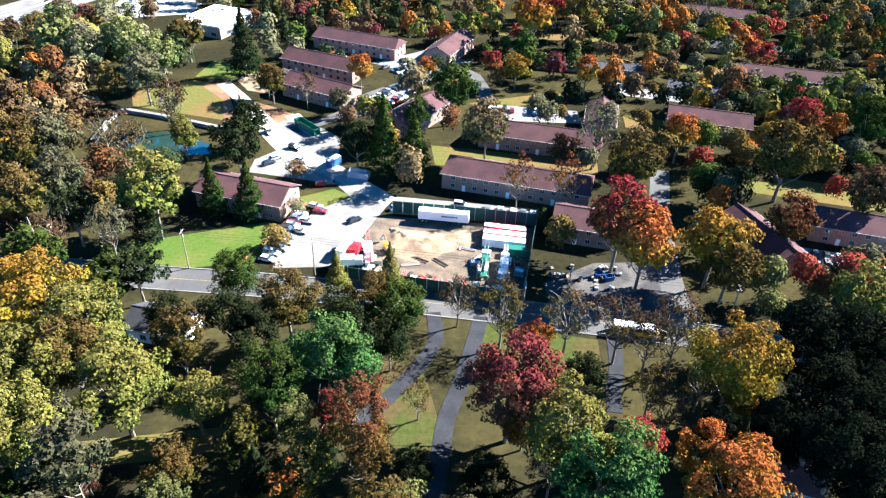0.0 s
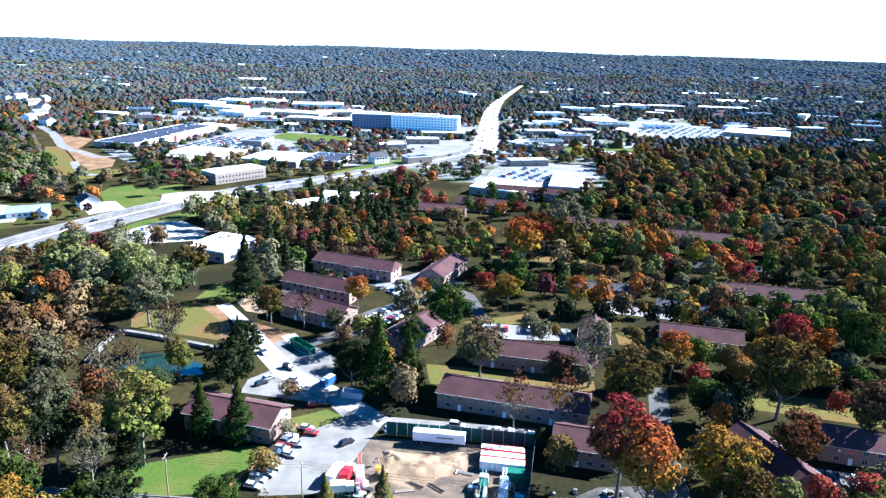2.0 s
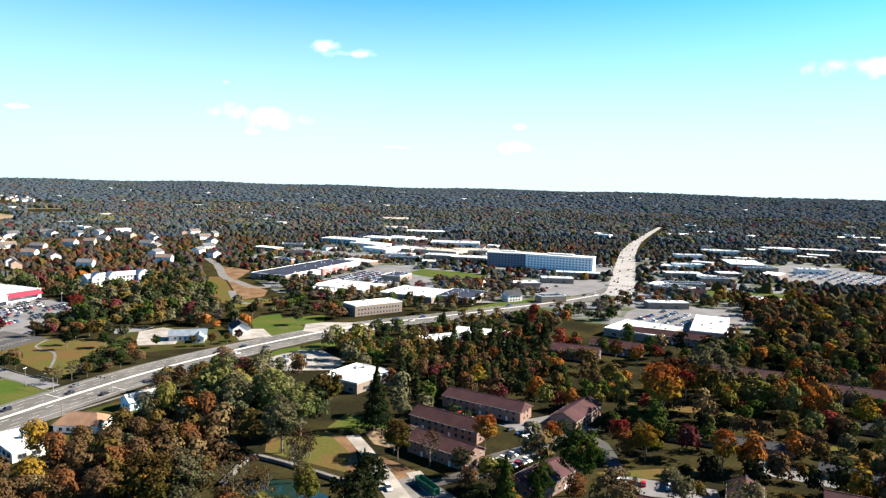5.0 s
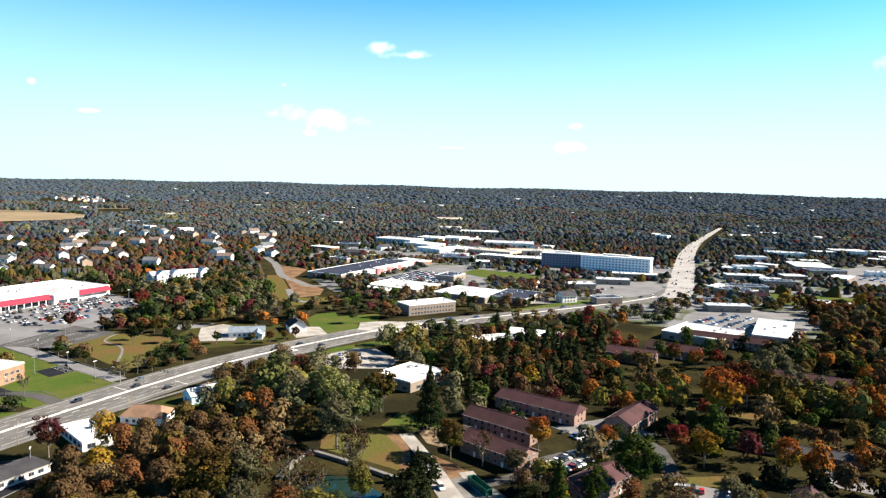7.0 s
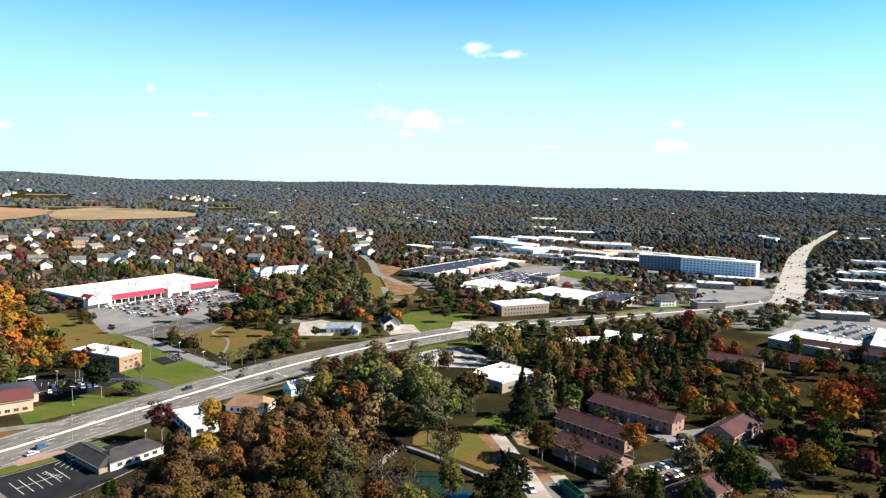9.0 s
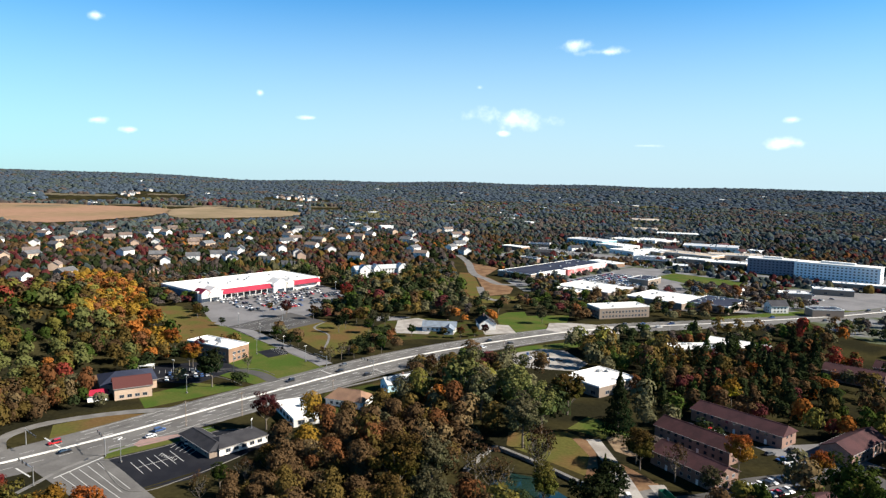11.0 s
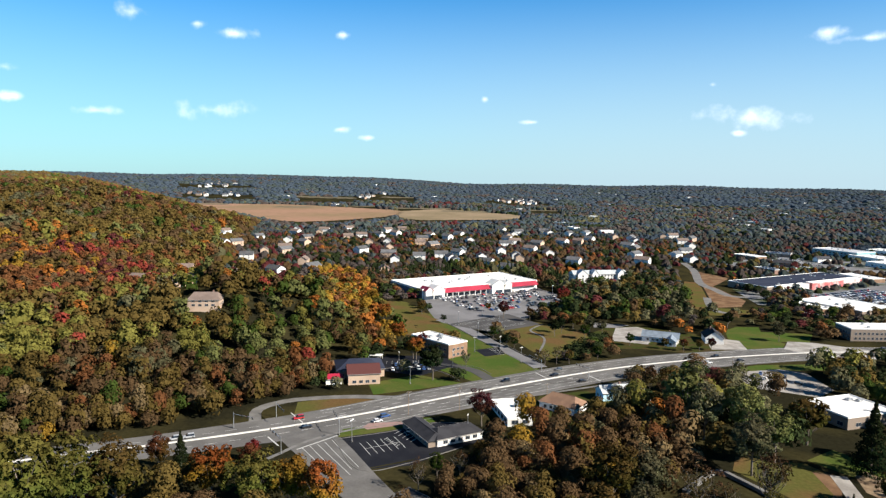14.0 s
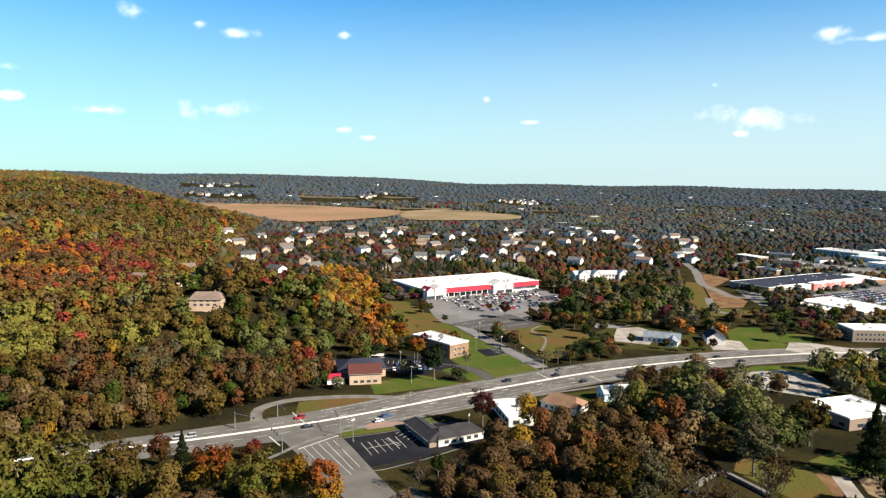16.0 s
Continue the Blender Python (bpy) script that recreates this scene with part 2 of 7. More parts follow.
M_GREENMESH = material("green_fence_screen", (0.012, 0.055, 0.045), second=(0.018, 0.07, 0.058), vary=0.3, coarse=0.3, fine=2.0)
M_REDPAINT = material("red_paint", (0.55, 0.03, 0.04), vary=0.15, rough=0.45)
M_GREENPAINT = material("green_paint", (0.015, 0.11, 0.075), vary=0.2, rough=0.5)
M_WHITEPAINT = material("white_paint", (0.82, 0.82, 0.82), vary=0.08, rough=0.45)
M_YELLOW = material("yellow_paint", (0.70, 0.42, 0.03), vary=0.15, rough=0.5)
M_ORANGEFENCE = material("silt_fence_fabric", (0.22, 0.10, 0.045), vary=0.2)
M_WATER = material("pond_water", (0.012, 0.03, 0.026), rough=0.08, vary=0.2, spec=0.6)
M_FADED = material("faded_yellow_paint", (0.26, 0.19, 0.07), vary=0.3)
M_CABLE = material("cable", (0.03, 0.03, 0.03), vary=0.1)


# ---- mesh helpers ----
def mesh_of(name, verts, faces, mat):
    me = bpy.data.meshes.new(name)
    me.from_pydata([tuple(v) for v in verts], [], faces)
    me.update()
    me.materials.append(mat)
    return me


def mesh_arrays(name, verts, tris, mat):
    """A triangle mesh straight from arrays."""
    me = bpy.data.meshes.new(name)
    me.vertices.add(len(verts))
    me.vertices.foreach_set("co", np.ascontiguousarray(verts, dtype=np.float32).ravel())
    me.loops.add(tris.size)
    me.loops.foreach_set("vertex_index", np.ascontiguousarray(tris, dtype=np.int32).ravel())
    me.polygons.add(len(tris))
    me.polygons.foreach_set("loop_start", np.arange(0, tris.size, 3, dtype=np.int32))
    me.update(calc_edges=True)
    me.materials.append(mat)
    return me


def bm_mesh(name, bm, mat):
    me = bpy.data.meshes.new(name)
    bmesh.ops.recalc_face_normals(bm, faces=bm.faces)
    bm.to_mesh(me)
    bm.free()
    me.materials.append(mat)
    return me


def part(name, bm, mat, parent=None, label=""):
    """Links a bmesh as one mesh object under a thing or a part."""
    ob = new(name, bm_mesh(name, bm, mat))
    ob.parent = parent
    return tagged(ob, label) if label else ob


def place(name, me, parent, m):
    ob = new(name, me)
    ob.parent = parent
    ob.matrix_basis = m
    return ob


def thing(name, m, label, category, group="", kind=""):
    ob = new(name)
    ob.matrix_basis = m
    return tagged(ob, label, category, group, kind)


def box(bm, x0, y0, z0, x1, y1, z1):
    v = [bm.verts.new(p) for p in ((x0, y0, z0), (x1, y0, z0), (x1, y1, z0), (x0, y1, z0),
                                   (x0, y0, z1), (x1, y0, z1), (x1, y1, z1), (x0, y1, z1))]
    for f in ((3, 2, 1, 0), (4, 5, 6, 7), (0, 1, 5, 4), (1, 2, 6, 5), (2, 3, 7, 6), (3, 0, 4, 7)):
        bm.faces.new([v[i] for i in f])
    return v


def prism(bm, outline, z0, z1):
    """An upright prism over a plan outline."""
    lo = [bm.verts.new((x, y, z0)) for x, y in outline]
    hi = [bm.verts.new((x, y, z1)) for x, y in outline]
    bm.faces.new(hi)
    bm.faces.new(lo[::-1])
    k = len(outline)
    for i in range(k):
        bm.faces.new((lo[i], lo[(i + 1) % k], hi[(i + 1) % k], hi[i]))


def tube(bm, a, b, r0, r1, sides=6):
    """A tapered round bar from a to b."""
    a, b = Vector(a), Vector(b)
    q = (b - a).to_track_quat("Z", "Y")
    rings = []
    for p, r in ((a, r0), (b, r1)):
        rings.append([bm.verts.new(p + q @ Vector((r * math.cos(2 * math.pi * i / sides), r * math.sin(2 * math.pi * i / sides), 0)))
                      for i in range(sides)])
    for i in range(sides):
        bm.faces.new((rings[0][i], rings[0][(i + 1) % sides], rings[1][(i + 1) % sides], rings[1][i]))
    bm.faces.new(rings[0][::-1])
    bm.faces.new(rings[1])


# ---- the lie of the land ----
def ease(t):
    t = np.clip(t, 0, 1)
    return t * t * (3 - 2 * t)


def height(x, y):
    """Height of the ground: level town, a wooded hill beyond the highway and a low ridge far off."""
    x, y = np.asarray(x, float), np.asarray(y, float)
    r = np.hypot(x, y) + 1e-6
    yaw = np.degrees(np.arctan2(-x, y))
    west = -x
    edge = np.interp(west, [300, 450, 640, 860, 1037, 1229, 1426, 1637, 1850, 2300], [140, 255, 290, 440, 531, 652, 766, 795, 828, 850])
    span = np.interp(west, [300, 450, 640, 860, 1037, 1229, 1426], [95, 110, 160, 300, 400, 450, 500])
    rise = np.interp(west, [330, 450, 500, 700, 980, 1500, 2100, 2600, 3400], [0, 13, 20, 35, 48, 85, 101, 88, 0])
    hill = rise * ease((edge - y) / span)
    hill = hill + np.maximum(26 * np.exp(-((x + 468) ** 2 + (y - 216) ** 2) / 4600) - 1.2, 0) * ease((-x - 345) / 70)
    swell = 0.5 + 0.25 * np.sin(x / 410 + 1.1) * np.sin(y / 530) + 0.25 * np.sin(x / 173 + y / 260)
    crest = 44 + 38 * ease((yaw - 46) / 16)
    ridge = crest * ease((r - 2500) / 1900) + 16 * swell * ease((r - 2100) / 1300)
    return np.where((yaw > 0) | (x < 0), hill, 0) + ridge


def land(x, y):
    return float(height(x, y))


ROADSIDE = []   # cars left beside the highway
CLEAR = []      # plan outlines where no trees are scattered


def clear(points, margin=0.0):
    p = np.array(points, float)
    c = p.mean(0)
    d = p - c
    CLEAR.append(c + d * (1 + margin / np.maximum(np.hypot(d[:, 0], d[:, 1]), 1e-6))[:, None])


def inside(poly, x, y):
    hit = np.zeros(len(x), bool)
    n = len(poly)
    for i in range(n):
        (x0, y0), (x1, y1) = poly[i], poly[(i + 1) % n]
        if y0 != y1:
            cross = ((y0 > y) != (y1 > y)) & (x < (x1 - x0) * (y - y0) / (y1 - y0) + x0)
            hit ^= cross
    return hit


def build_ground():
    radii = np.concatenate([[0.001], np.geomspace(25, 4980, 150), [8000, 14000, 30000]])
    n = 280
    ang = np.linspace(0, 2 * math.pi, n, endpoint=False)
    x, y = np.outer(radii, -np.sin(ang)), np.outer(radii, np.cos(ang))
    z = height(x, y)
    z[-3:] = np.minimum(z[-3:], 30)
    verts = np.stack([x, y, z], -1).reshape(-1, 3)
    faces = [(i * n + j, i * n + (j + 1) % n, (i + 1) * n + (j + 1) % n, (i + 1) * n + j)
             for i in range(len(radii) - 1) for j in range(n)]
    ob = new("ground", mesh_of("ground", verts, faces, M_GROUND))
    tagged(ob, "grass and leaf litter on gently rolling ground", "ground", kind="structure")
    for p in ob.data.polygons:
        p.use_smooth = True


build_ground()


def sheet(name, pts, mat, lift, label, category, thick=0.0, free=True, kind="structure"):
    """A flat patch of ground cover on level land."""
    bm = bmesh.new()
    prism(bm, pts, -0.3, lift + thick)
    ob = part(name, bm, mat)
    tagged(ob, label, category, kind=kind)
    if free:
        clear(pts, 2.5)
    return ob


def spline(pts, step):
    """Points along a smooth line through plan points."""
    out = []
    p = [np.array(q, float) for q in pts]
    p = [2 * p[0] - p[1]] + p + [2 * p[-1] - p[-2]]
    for i in range(1, len(p) - 2):
        k = max(2, int(np.hypot(*(p[i + 1] - p[i])) / step))
        for t in np.arange(k) / k:
            out.append(0.5 * (2 * p[i] + (p[i + 1] - p[i - 1]) * t + (2 * p[i - 1] - 5 * p[i] + 4 * p[i + 1] - p[i + 2]) * t * t
                              + (3 * p[i] - p[i - 1] - 3 * p[i + 1] + p[i + 2]) * t ** 3))
    out.append(p[-2])
    return np.array(out)


def offsets(line):
    d = np.gradient(line, axis=0)
    d /= np.hypot(d[:, 0], d[:, 1])[:, None]
    return np.stack([-d[:, 1], d[:, 0]], -1)


def ribbon(name, pts, width, mat, lift, label="", category="road", step=12, shift=0.0, free=True, depth=0.3, dash=None, drape=False):
    """A strip along a line on the ground; shift: sideways to the left; dash: (length, gap)."""
    line = spline(pts, step)
    nrm = offsets(line)
    w = np.interp(np.linspace(0, 1, len(line)), np.linspace(0, 1, len(width)), width) if isinstance(width, tuple) else np.full(len(line), width)
    mid = line + nrm * shift
    a, b = mid + nrm * w[:, None] / 2, mid - nrm * w[:, None] / 2
    za, zb = (height(a[:, 0], a[:, 1]) + lift, height(b[:, 0], b[:, 1]) + lift) if drape else (np.full(len(a), lift), np.full(len(a), lift))
    verts, faces = [], []
    for i in range(len(line)):
        verts += [(*a[i], za[i]), (*b[i], zb[i]), (*b[i], zb[i] - depth), (*a[i], za[i] - depth)]
    for i in range(len(line) - 1):
        if dash and i % 2:
            continue
        j = 4 * i
        for k in range(4):
            faces.append((j + k, j + 4 + k, j + 4 + (k + 1) % 4, j + (k + 1) % 4))
        if dash or i == 0:
            faces.append((j, j + 1, j + 2, j + 3))
        if dash or i == len(line) - 2:
            faces.append((j + 7, j + 6, j + 5, j + 4))
    ob = new(name, mesh_of(name, verts, faces, mat))
    tagged(ob, label, category, kind="structure")
    if free:
        for i in range(0, len(line) - 1):
            CLEAR.append(np.array([a[i] + nrm[i] * 2.5, b[i] - nrm[i] * 2.5, b[i + 1] - nrm[i + 1] * 2.5, a[i + 1] + nrm[i + 1] * 2.5]))
    return ob

# ---- roads, lots, lawns ----
# gritty yard surface, its colour darkened to hold the shadow over the yard
M_YARD_SHADE = material("shade_dark_gritty_yard", spec=0.02, rough=1.0, colour=(0.045, 0.043, 0.045), second=(0.085, 0.078, 0.072), vary=0.4, coarse=0.2, fine=1.5)
M_YARD = material("muddy_yard", spec=0.02, rough=1.0, colour=(0.09, 0.072, 0.056), second=(0.145, 0.11, 0.08), vary=0.35, coarse=0.25, fine=1.5)
HIGHWAY = [(-318, -140), (-312, -40), (-303, 35), (-284, 92), (-267, 160), (-256, 242), (-238, 340), (-207, 422), (-168, 492),
           (-105, 562), (-63, 611), (-16, 668), (16, 715), (36, 770)]
ribbon("highway", HIGHWAY, (22, 22, 24, 33, 36, 34, 30, 26, 24, 24), M_HIGHWAY, 0.06, "wide grey asphalt highway with painted lanes", "road")
ribbon("highway_median", HIGHWAY[:-1], 1.3, M_PALE, 0.6, "pale concrete median of the highway", "median", free=False)
for i, s in enumerate((-14.2, 14.2)):
    ribbon("edge_line", HIGHWAY[4:-3], 0.22, M_PAINT, 0.09, "worn white edge line of the highway", "road marking", shift=s, free=False, depth=0.02)
for s in (-10.4, -6.2, 6.2, 10.4):
    ribbon("lane_line", HIGHWAY[(0 if abs(s) < 7 else 4):-4], 0.16, M_PAINT, 0.09, "dashed white lane line on asphalt", "road marking", shift=s, free=False, depth=0.02, step=5, dash=True)
MAIN = [(32, 715), (39, 748), (47, 865), (58, 1020), (71, 1190), (90, 1351), (121, 1550), (198, 1975)]
CLEAR.append(np.array([(60, 1190), (78, 1351), (110, 1550), (185, 1990), (219, 1990), (150, 1550), (114, 1351), (92, 1190)], float))
M_MAINROAD = material("pale_concrete_road", spec=0.08, rough=0.95, colour=(0.33, 0.315, 0.305), second=(0.27, 0.255, 0.245), vary=0.2, coarse=0.03, fine=0.4)
ribbon("main_road", MAIN, (30, 28, 27, 25, 21, 17, 15, 12, 9), M_MAINROAD, 0.08, "straight pale main road running to the hills", "road", step=40, drape=True)
for s in (-8.5, -4.2, 4.2, 8.5):
    ribbon("lane_line", MAIN[:4], 0.3, M_PAINT, 0.12, "dashed white lane line on the main road", "road marking", shift=s, free=False, depth=0.02, step=9, dash=True)
STREET = [(-190, 141), (-120, 146), (-74, 144), (-40, 142), (-5, 138), (20, 135), (63, 129), (105, 120), (170, 104), (260, 84)]
ribbon("street", STREET, 9.0, M_ASPHALT, 0.07, "two-lane grey asphalt street", "road", step=6)
for s in (-4.9, 4.9):
    ribbon("kerb", STREET, 0.35, M_CONCRETE, 0.2, "concrete kerb along the street", "kerb", step=6, shift=s, free=False)
ribbon("centre_line", STREET, 0.12, M_FADED, 0.1, "faded yellow centre line", "road marking", step=6, free=False, depth=0.02)
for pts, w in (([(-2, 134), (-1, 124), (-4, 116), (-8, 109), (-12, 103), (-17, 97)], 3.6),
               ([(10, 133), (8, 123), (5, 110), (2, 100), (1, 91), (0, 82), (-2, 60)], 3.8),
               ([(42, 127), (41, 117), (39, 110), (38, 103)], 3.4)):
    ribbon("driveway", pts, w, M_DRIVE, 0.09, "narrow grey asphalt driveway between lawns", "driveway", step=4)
ribbon("store_drive", [(-268, 303), (-310, 316), (-360, 333), (-412, 350), (-450, 368)], 9.0, M_LOT, 0.08, "pale asphalt entrance drive of the store", "driveway")
ribbon("side_street", [(-262, 143), (-232, 138), (-206, 133), (-170, 128)], (24, 21, 18, 14), M_HIGHWAY, 0.09, "grey side street meeting the highway", "road")
for k, (o, n) in enumerate(((-7, 34), (-3.5, 30), (0, 34), (3.5, 30), (7, 30))):
    ribbon("lane_line", [(-246, 140.5 + o), (-246 + n, 135 + o * 0.9)], 0.22, M_PAINT, 0.12, "white lane line on the side street", "road marking", free=False, depth=0.02, shift=0)
ribbon("slip_road", [(-272, 205), (-288, 188), (-298, 172), (-304, 156), (-301, 140), (-287, 132)], 5.5, M_CONCRETE, 0.08, "curving concrete slip road beside the highway", "road", step=5)
ribbon("site_drive", [(-17, 187), (-27, 196), (-38, 206), (-50, 214), (-63, 231), (-80, 258), (-96, 280)], (6, 8, 9, 8, 6, 6), M_SLAB, 0.09, "pale dusty concrete driveway", "driveway", step=5)
ribbon("apartment_road", [(-58, 236), (-42, 252), (-36, 268), (-22, 284), (-8, 296), (8, 304), (14, 286), (16, 272)], 6.0, M_ASPHALT, 0.08, "asphalt access road between apartments", "road", step=6)

for pts, lab in (([(-66, 212), (-58, 222), (-66, 240), (-60, 248), (-46, 238), (-39, 231), (-38, 216), (-44, 208), (-28, 202), (-22, 191), (-16, 190), (-20, 179), (-28, 152), (-46, 150), (-46, 160), (-40, 180), (-30, 189), (-35, 196), (-45, 199), (-66, 203)], "sunlit concrete forecourt with parked cars"),
                 ([(27, 148), (42, 158), (64, 160), (66, 134), (28, 138)], "rough grey construction yard"),
                 ([(100, 163), (105, 170), (165, 156), (160, 145)], "asphalt car park of the apartments"),
                 ([(-36, 311), (-13, 331), (11, 317), (-8, 294)], "asphalt car park of the apartments"),
                 ([(-66, 326), (-40, 311), (-37, 307), (-68, 318)], "narrow car park between apartment blocks"),
                 ([(-43, 254), (-36, 272), (-14, 297), (-9, 287), (-26, 261), (-36, 250)], "car park beside the apartments"),
                 ([(14, 252), (14, 268), (52, 264), (52, 252)], "pale car park behind apartments"),
                 ([(-192, 386), (-178, 414), (-165, 418), (-141, 396), (-141, 376), (-165, 367), (-174, 362)], "pale concrete apron beside the highway"),
                 ([(22, 525), (40, 632), (56, 662), (98, 679), (132, 672), (142, 633), (108, 540), (66, 515)], "pale shopping centre car park"),
                 ([(-286, 692), (-255, 872), (-205, 862), (-214, 800), (-175, 772), (-150, 700), (-240, 684)], "crowded pale shopping centre car park"),
                 ([(239, 925), (251, 1064), (325, 1127), (398, 1010), (380, 909), (276, 878)], "far pale car park"),
                 ([(-488, 385), (-468, 522), (-405, 498), (-352, 345), (-404, 336)], "large asphalt car park of the store"),
                 ([(-450, 960), (-440, 1000), (-190, 980), (-190, 940)], "pale asphalt lots of the business park"),
                 ([(-60, 700), (-70, 800), (20, 830), (26, 760), (-10, 700)], "pale lot beside the main road"),
                 ([(-60, 880), (-110, 960), (-40, 1000), (36, 960), (36, 880)], "pale asphalt lot of the hotel")):
    sheet("parking_lot", pts, M_SLAB if "apron" in lab else M_CONCRETE if "concrete" in lab else (M_YARD_SHADE if "yard" in lab else M_LOT), 0.05, lab, "car park")
sheet("parking_strip", [(-17, 181.5), (-16, 190.5), (29, 186), (28, 178)], M_CONCRETE, 0.07, "sunlit concrete parking strip behind the site fence", "car park")
M_PAVER = material("pink_pavers", (0.3, 0.19, 0.165), second=(0.26, 0.17, 0.15), vary=0.2, coarse=0.3, fine=2.0)
sheet("paver_strip", [(-250.5, 166), (-253, 171), (-245, 185), (-242, 182), (-247, 166)], M_PAVER, 0.13, "strip of pinkish pavers beside the fresh car park", "paving")
sheet("fresh_lot", [(-247, 149), (-214, 140), (-207, 172), (-206, 200), (-224, 206), (-236, 196), (-240, 172)], M_TAR, 0.08, "fresh black asphalt car park with white stalls", "car park")
sheet("fresh_lot", [(-322, 222), (-298, 236), (-302, 268), (-325, 274), (-345, 244)], M_TAR, 0.08, "dark asphalt car park behind the restaurant", "car park")
sheet("fresh_lot", [(-322, 300), (-318, 318), (-303, 308), (-306, 294)], M_TAR, 0.08, "small dark car park on a lawn", "car park")
sheet("fresh_lot", [(-392, 336), (-352, 345), (-349, 394), (-393, 402)], M_ASPHALT, 0.085, "worn grey part of the store car park", "car park")
for row in range(3):
    for i in range(15):
        o = i * 2.9
        ribbon("stall_line", [(-389 + row * 13, 341 + o + row * 2), (-383.5 + row * 13, 342 + o + row * 2)], 0.22, M_PAINT, 0.11, "white stall line", "road marking", free=False, depth=0.02)

for pts, lab in (([(-92, 158), (-52, 173), (-49, 166), (-52, 152), (-68, 149), (-92, 151)], "bright green mown lawn by the street"),
                 ([(-46, 188), (-36, 194), (-30, 190), (-33, 181), (-42, 182)], "bright green lawn island"),
                 ([(-110, 286), (-88, 283), (-80, 300), (-108, 306)], "small sunlit lawn"),
                 ([(-270, 252), (-262, 298), (-312, 312), (-404, 342), (-440, 360), (-405, 318), (-330, 300), (-309, 252)], "green lawn along the entrance drive"),
                 ([(-286, 196), (-272, 246), (-300, 236), (-304, 205)], "green lawn in front of the restaurant"),
                 ([(-208, 801), (-200, 850), (-112, 822), (-116, 772), (-172, 776)], "green playing field"),
                 ([(-100, 575), (-40, 640), (10, 735), (-18, 700), (-70, 645), (-108, 590)], "green verge along the highway"),
                 ([(-226, 470), (-196, 500), (-206, 530), (-240, 500)], "bright green lawn behind houses"),
                 ([(110, 720), (200, 730), (240, 800), (130, 790)], "far green lawn")):
    sheet("lawn", pts, M_LAWN, 0.03, lab, "lawn")
for pts, lab in (([(-12, 122), (-3, 112), (1, 96), (-2, 84), (-14, 98)], "thin grass between driveways"), ([(20, 122), (38, 124), (36, 104), (22, 100)], "leaf-strewn lawn between driveways"),
                 ([(11, 131), (38, 126), (37, 108), (20, 96), (8, 108)], "shaded thin lawn under trees")):
    sheet("rough_lawn", pts, M_ROUGH, 0.008 + 0.0075 * ("between" in lab) + 0.0045 * ("strewn" in lab), lab, "lawn")
for pts, lab in (([(-6, 228), (53, 220), (52, 211), (-4, 213)], "sunlit dry lawn between apartments"),
                 ([(98, 212), (148, 199), (146, 191), (97, 203)], "dry lawn strip in sunlight"),
                 ([(-82, 88), (-44, 95), (-36, 92), (-50, 87), (-78, 82)], "dry clearing with fallen leaves"),
                 ([(-348, 350), (-362, 396), (-310, 402), (-289, 400), (-276, 318)], "dry brown meadow beside the car park"),
                 ([(-284, 150), (-279, 192), (-293, 180), (-299, 160)], "dry grass island beside the slip road"),
                 ([(-124, 253), (-130, 267), (-109, 282), (-98, 279), (-85, 247), (-86, 243)], "dry terrace field above a wall")):
    sheet("dry_lawn", pts, M_DRY, 0.03, lab, "lawn", free=True)
for pts, lab in (([(-104, 276), (-98, 280), (-92, 272), (-81, 245), (-85, 241), (-91, 262)], "bare reddish earth bank"),
                 ([(-70, 243), (-61, 252), (-41, 226), (-48, 215), (-64, 232)], "bare earth strip by the driveway"),
                 ([(-444, 767), (-435, 778), (-387, 753), (-372, 701), (-368, 683), (-335, 653), (-304, 626), (-292, 594), (-302, 572), (-333, 613), (-370, 668), (-393, 696)], "raw earth cutting of a building site"),
                 ([(-20, 179), (27, 175), (21, 139), (-28, 148)], "trampled earth of the construction site")):
    sheet("earth", pts, M_YARD if "site" in lab and "raw" not in lab else M_DIRT, 0.045, lab, "bare earth")
M_STUBBLE = material("stubble_field", spec=0.0, rough=1.0, colour=(0.27, 0.205, 0.135), second=(0.2, 0.16, 0.1), vary=0.25, coarse=0.006, fine=0.05)
M_MEADOW = material("far_meadow", spec=0.0, rough=1.0, colour=(0.12, 0.105, 0.07), second=(0.17, 0.14, 0.1), vary=0.25, coarse=0.005, fine=0.05)


def farmland(pts, mat, label, step=14, clear_front=150, lift=1.0, name="field", category="field"):
    """A field that follows the rolling ground."""
    line = spline(list(pts) + [pts[0]], 60)
    lo, hi = line.min(0), line.max(0)
    gx, gy = np.meshgrid(np.arange(lo[0], hi[0] + step, step), np.arange(lo[1], hi[1] + step, step))
    z = height(gx, gy) + lift
    rows, cols = gx.shape
    mid = inside(line, (gx[:-1, :-1] + step / 2).ravel(), (gy[:-1, :-1] + step / 2).ravel())
    faces = [(i * cols + j, i * cols + j + 1, (i + 1) * cols + j + 1, (i + 1) * cols + j)
             for k in np.where(mid)[0] for i, j in [divmod(int(k), cols - 1)]]
    used = sorted({v for f in faces for v in f})
    at = {v: i for i, v in enumerate(used)}
    verts = np.stack([gx, gy, z], -1).reshape(-1, 3)[used]
    ob = new(name, mesh_of(name, verts, [tuple(at[v] for v in f) for f in faces], mat))
    tagged(ob, label, category, kind="structure")
    CLEAR.append(np.array(line[:-1]))
    view = np.array(line[:-1])
    CLEAR.append(view - view / np.hypot(view[:, 0], view[:, 1])[:, None] * clear_front)    # low hedges only on the near side


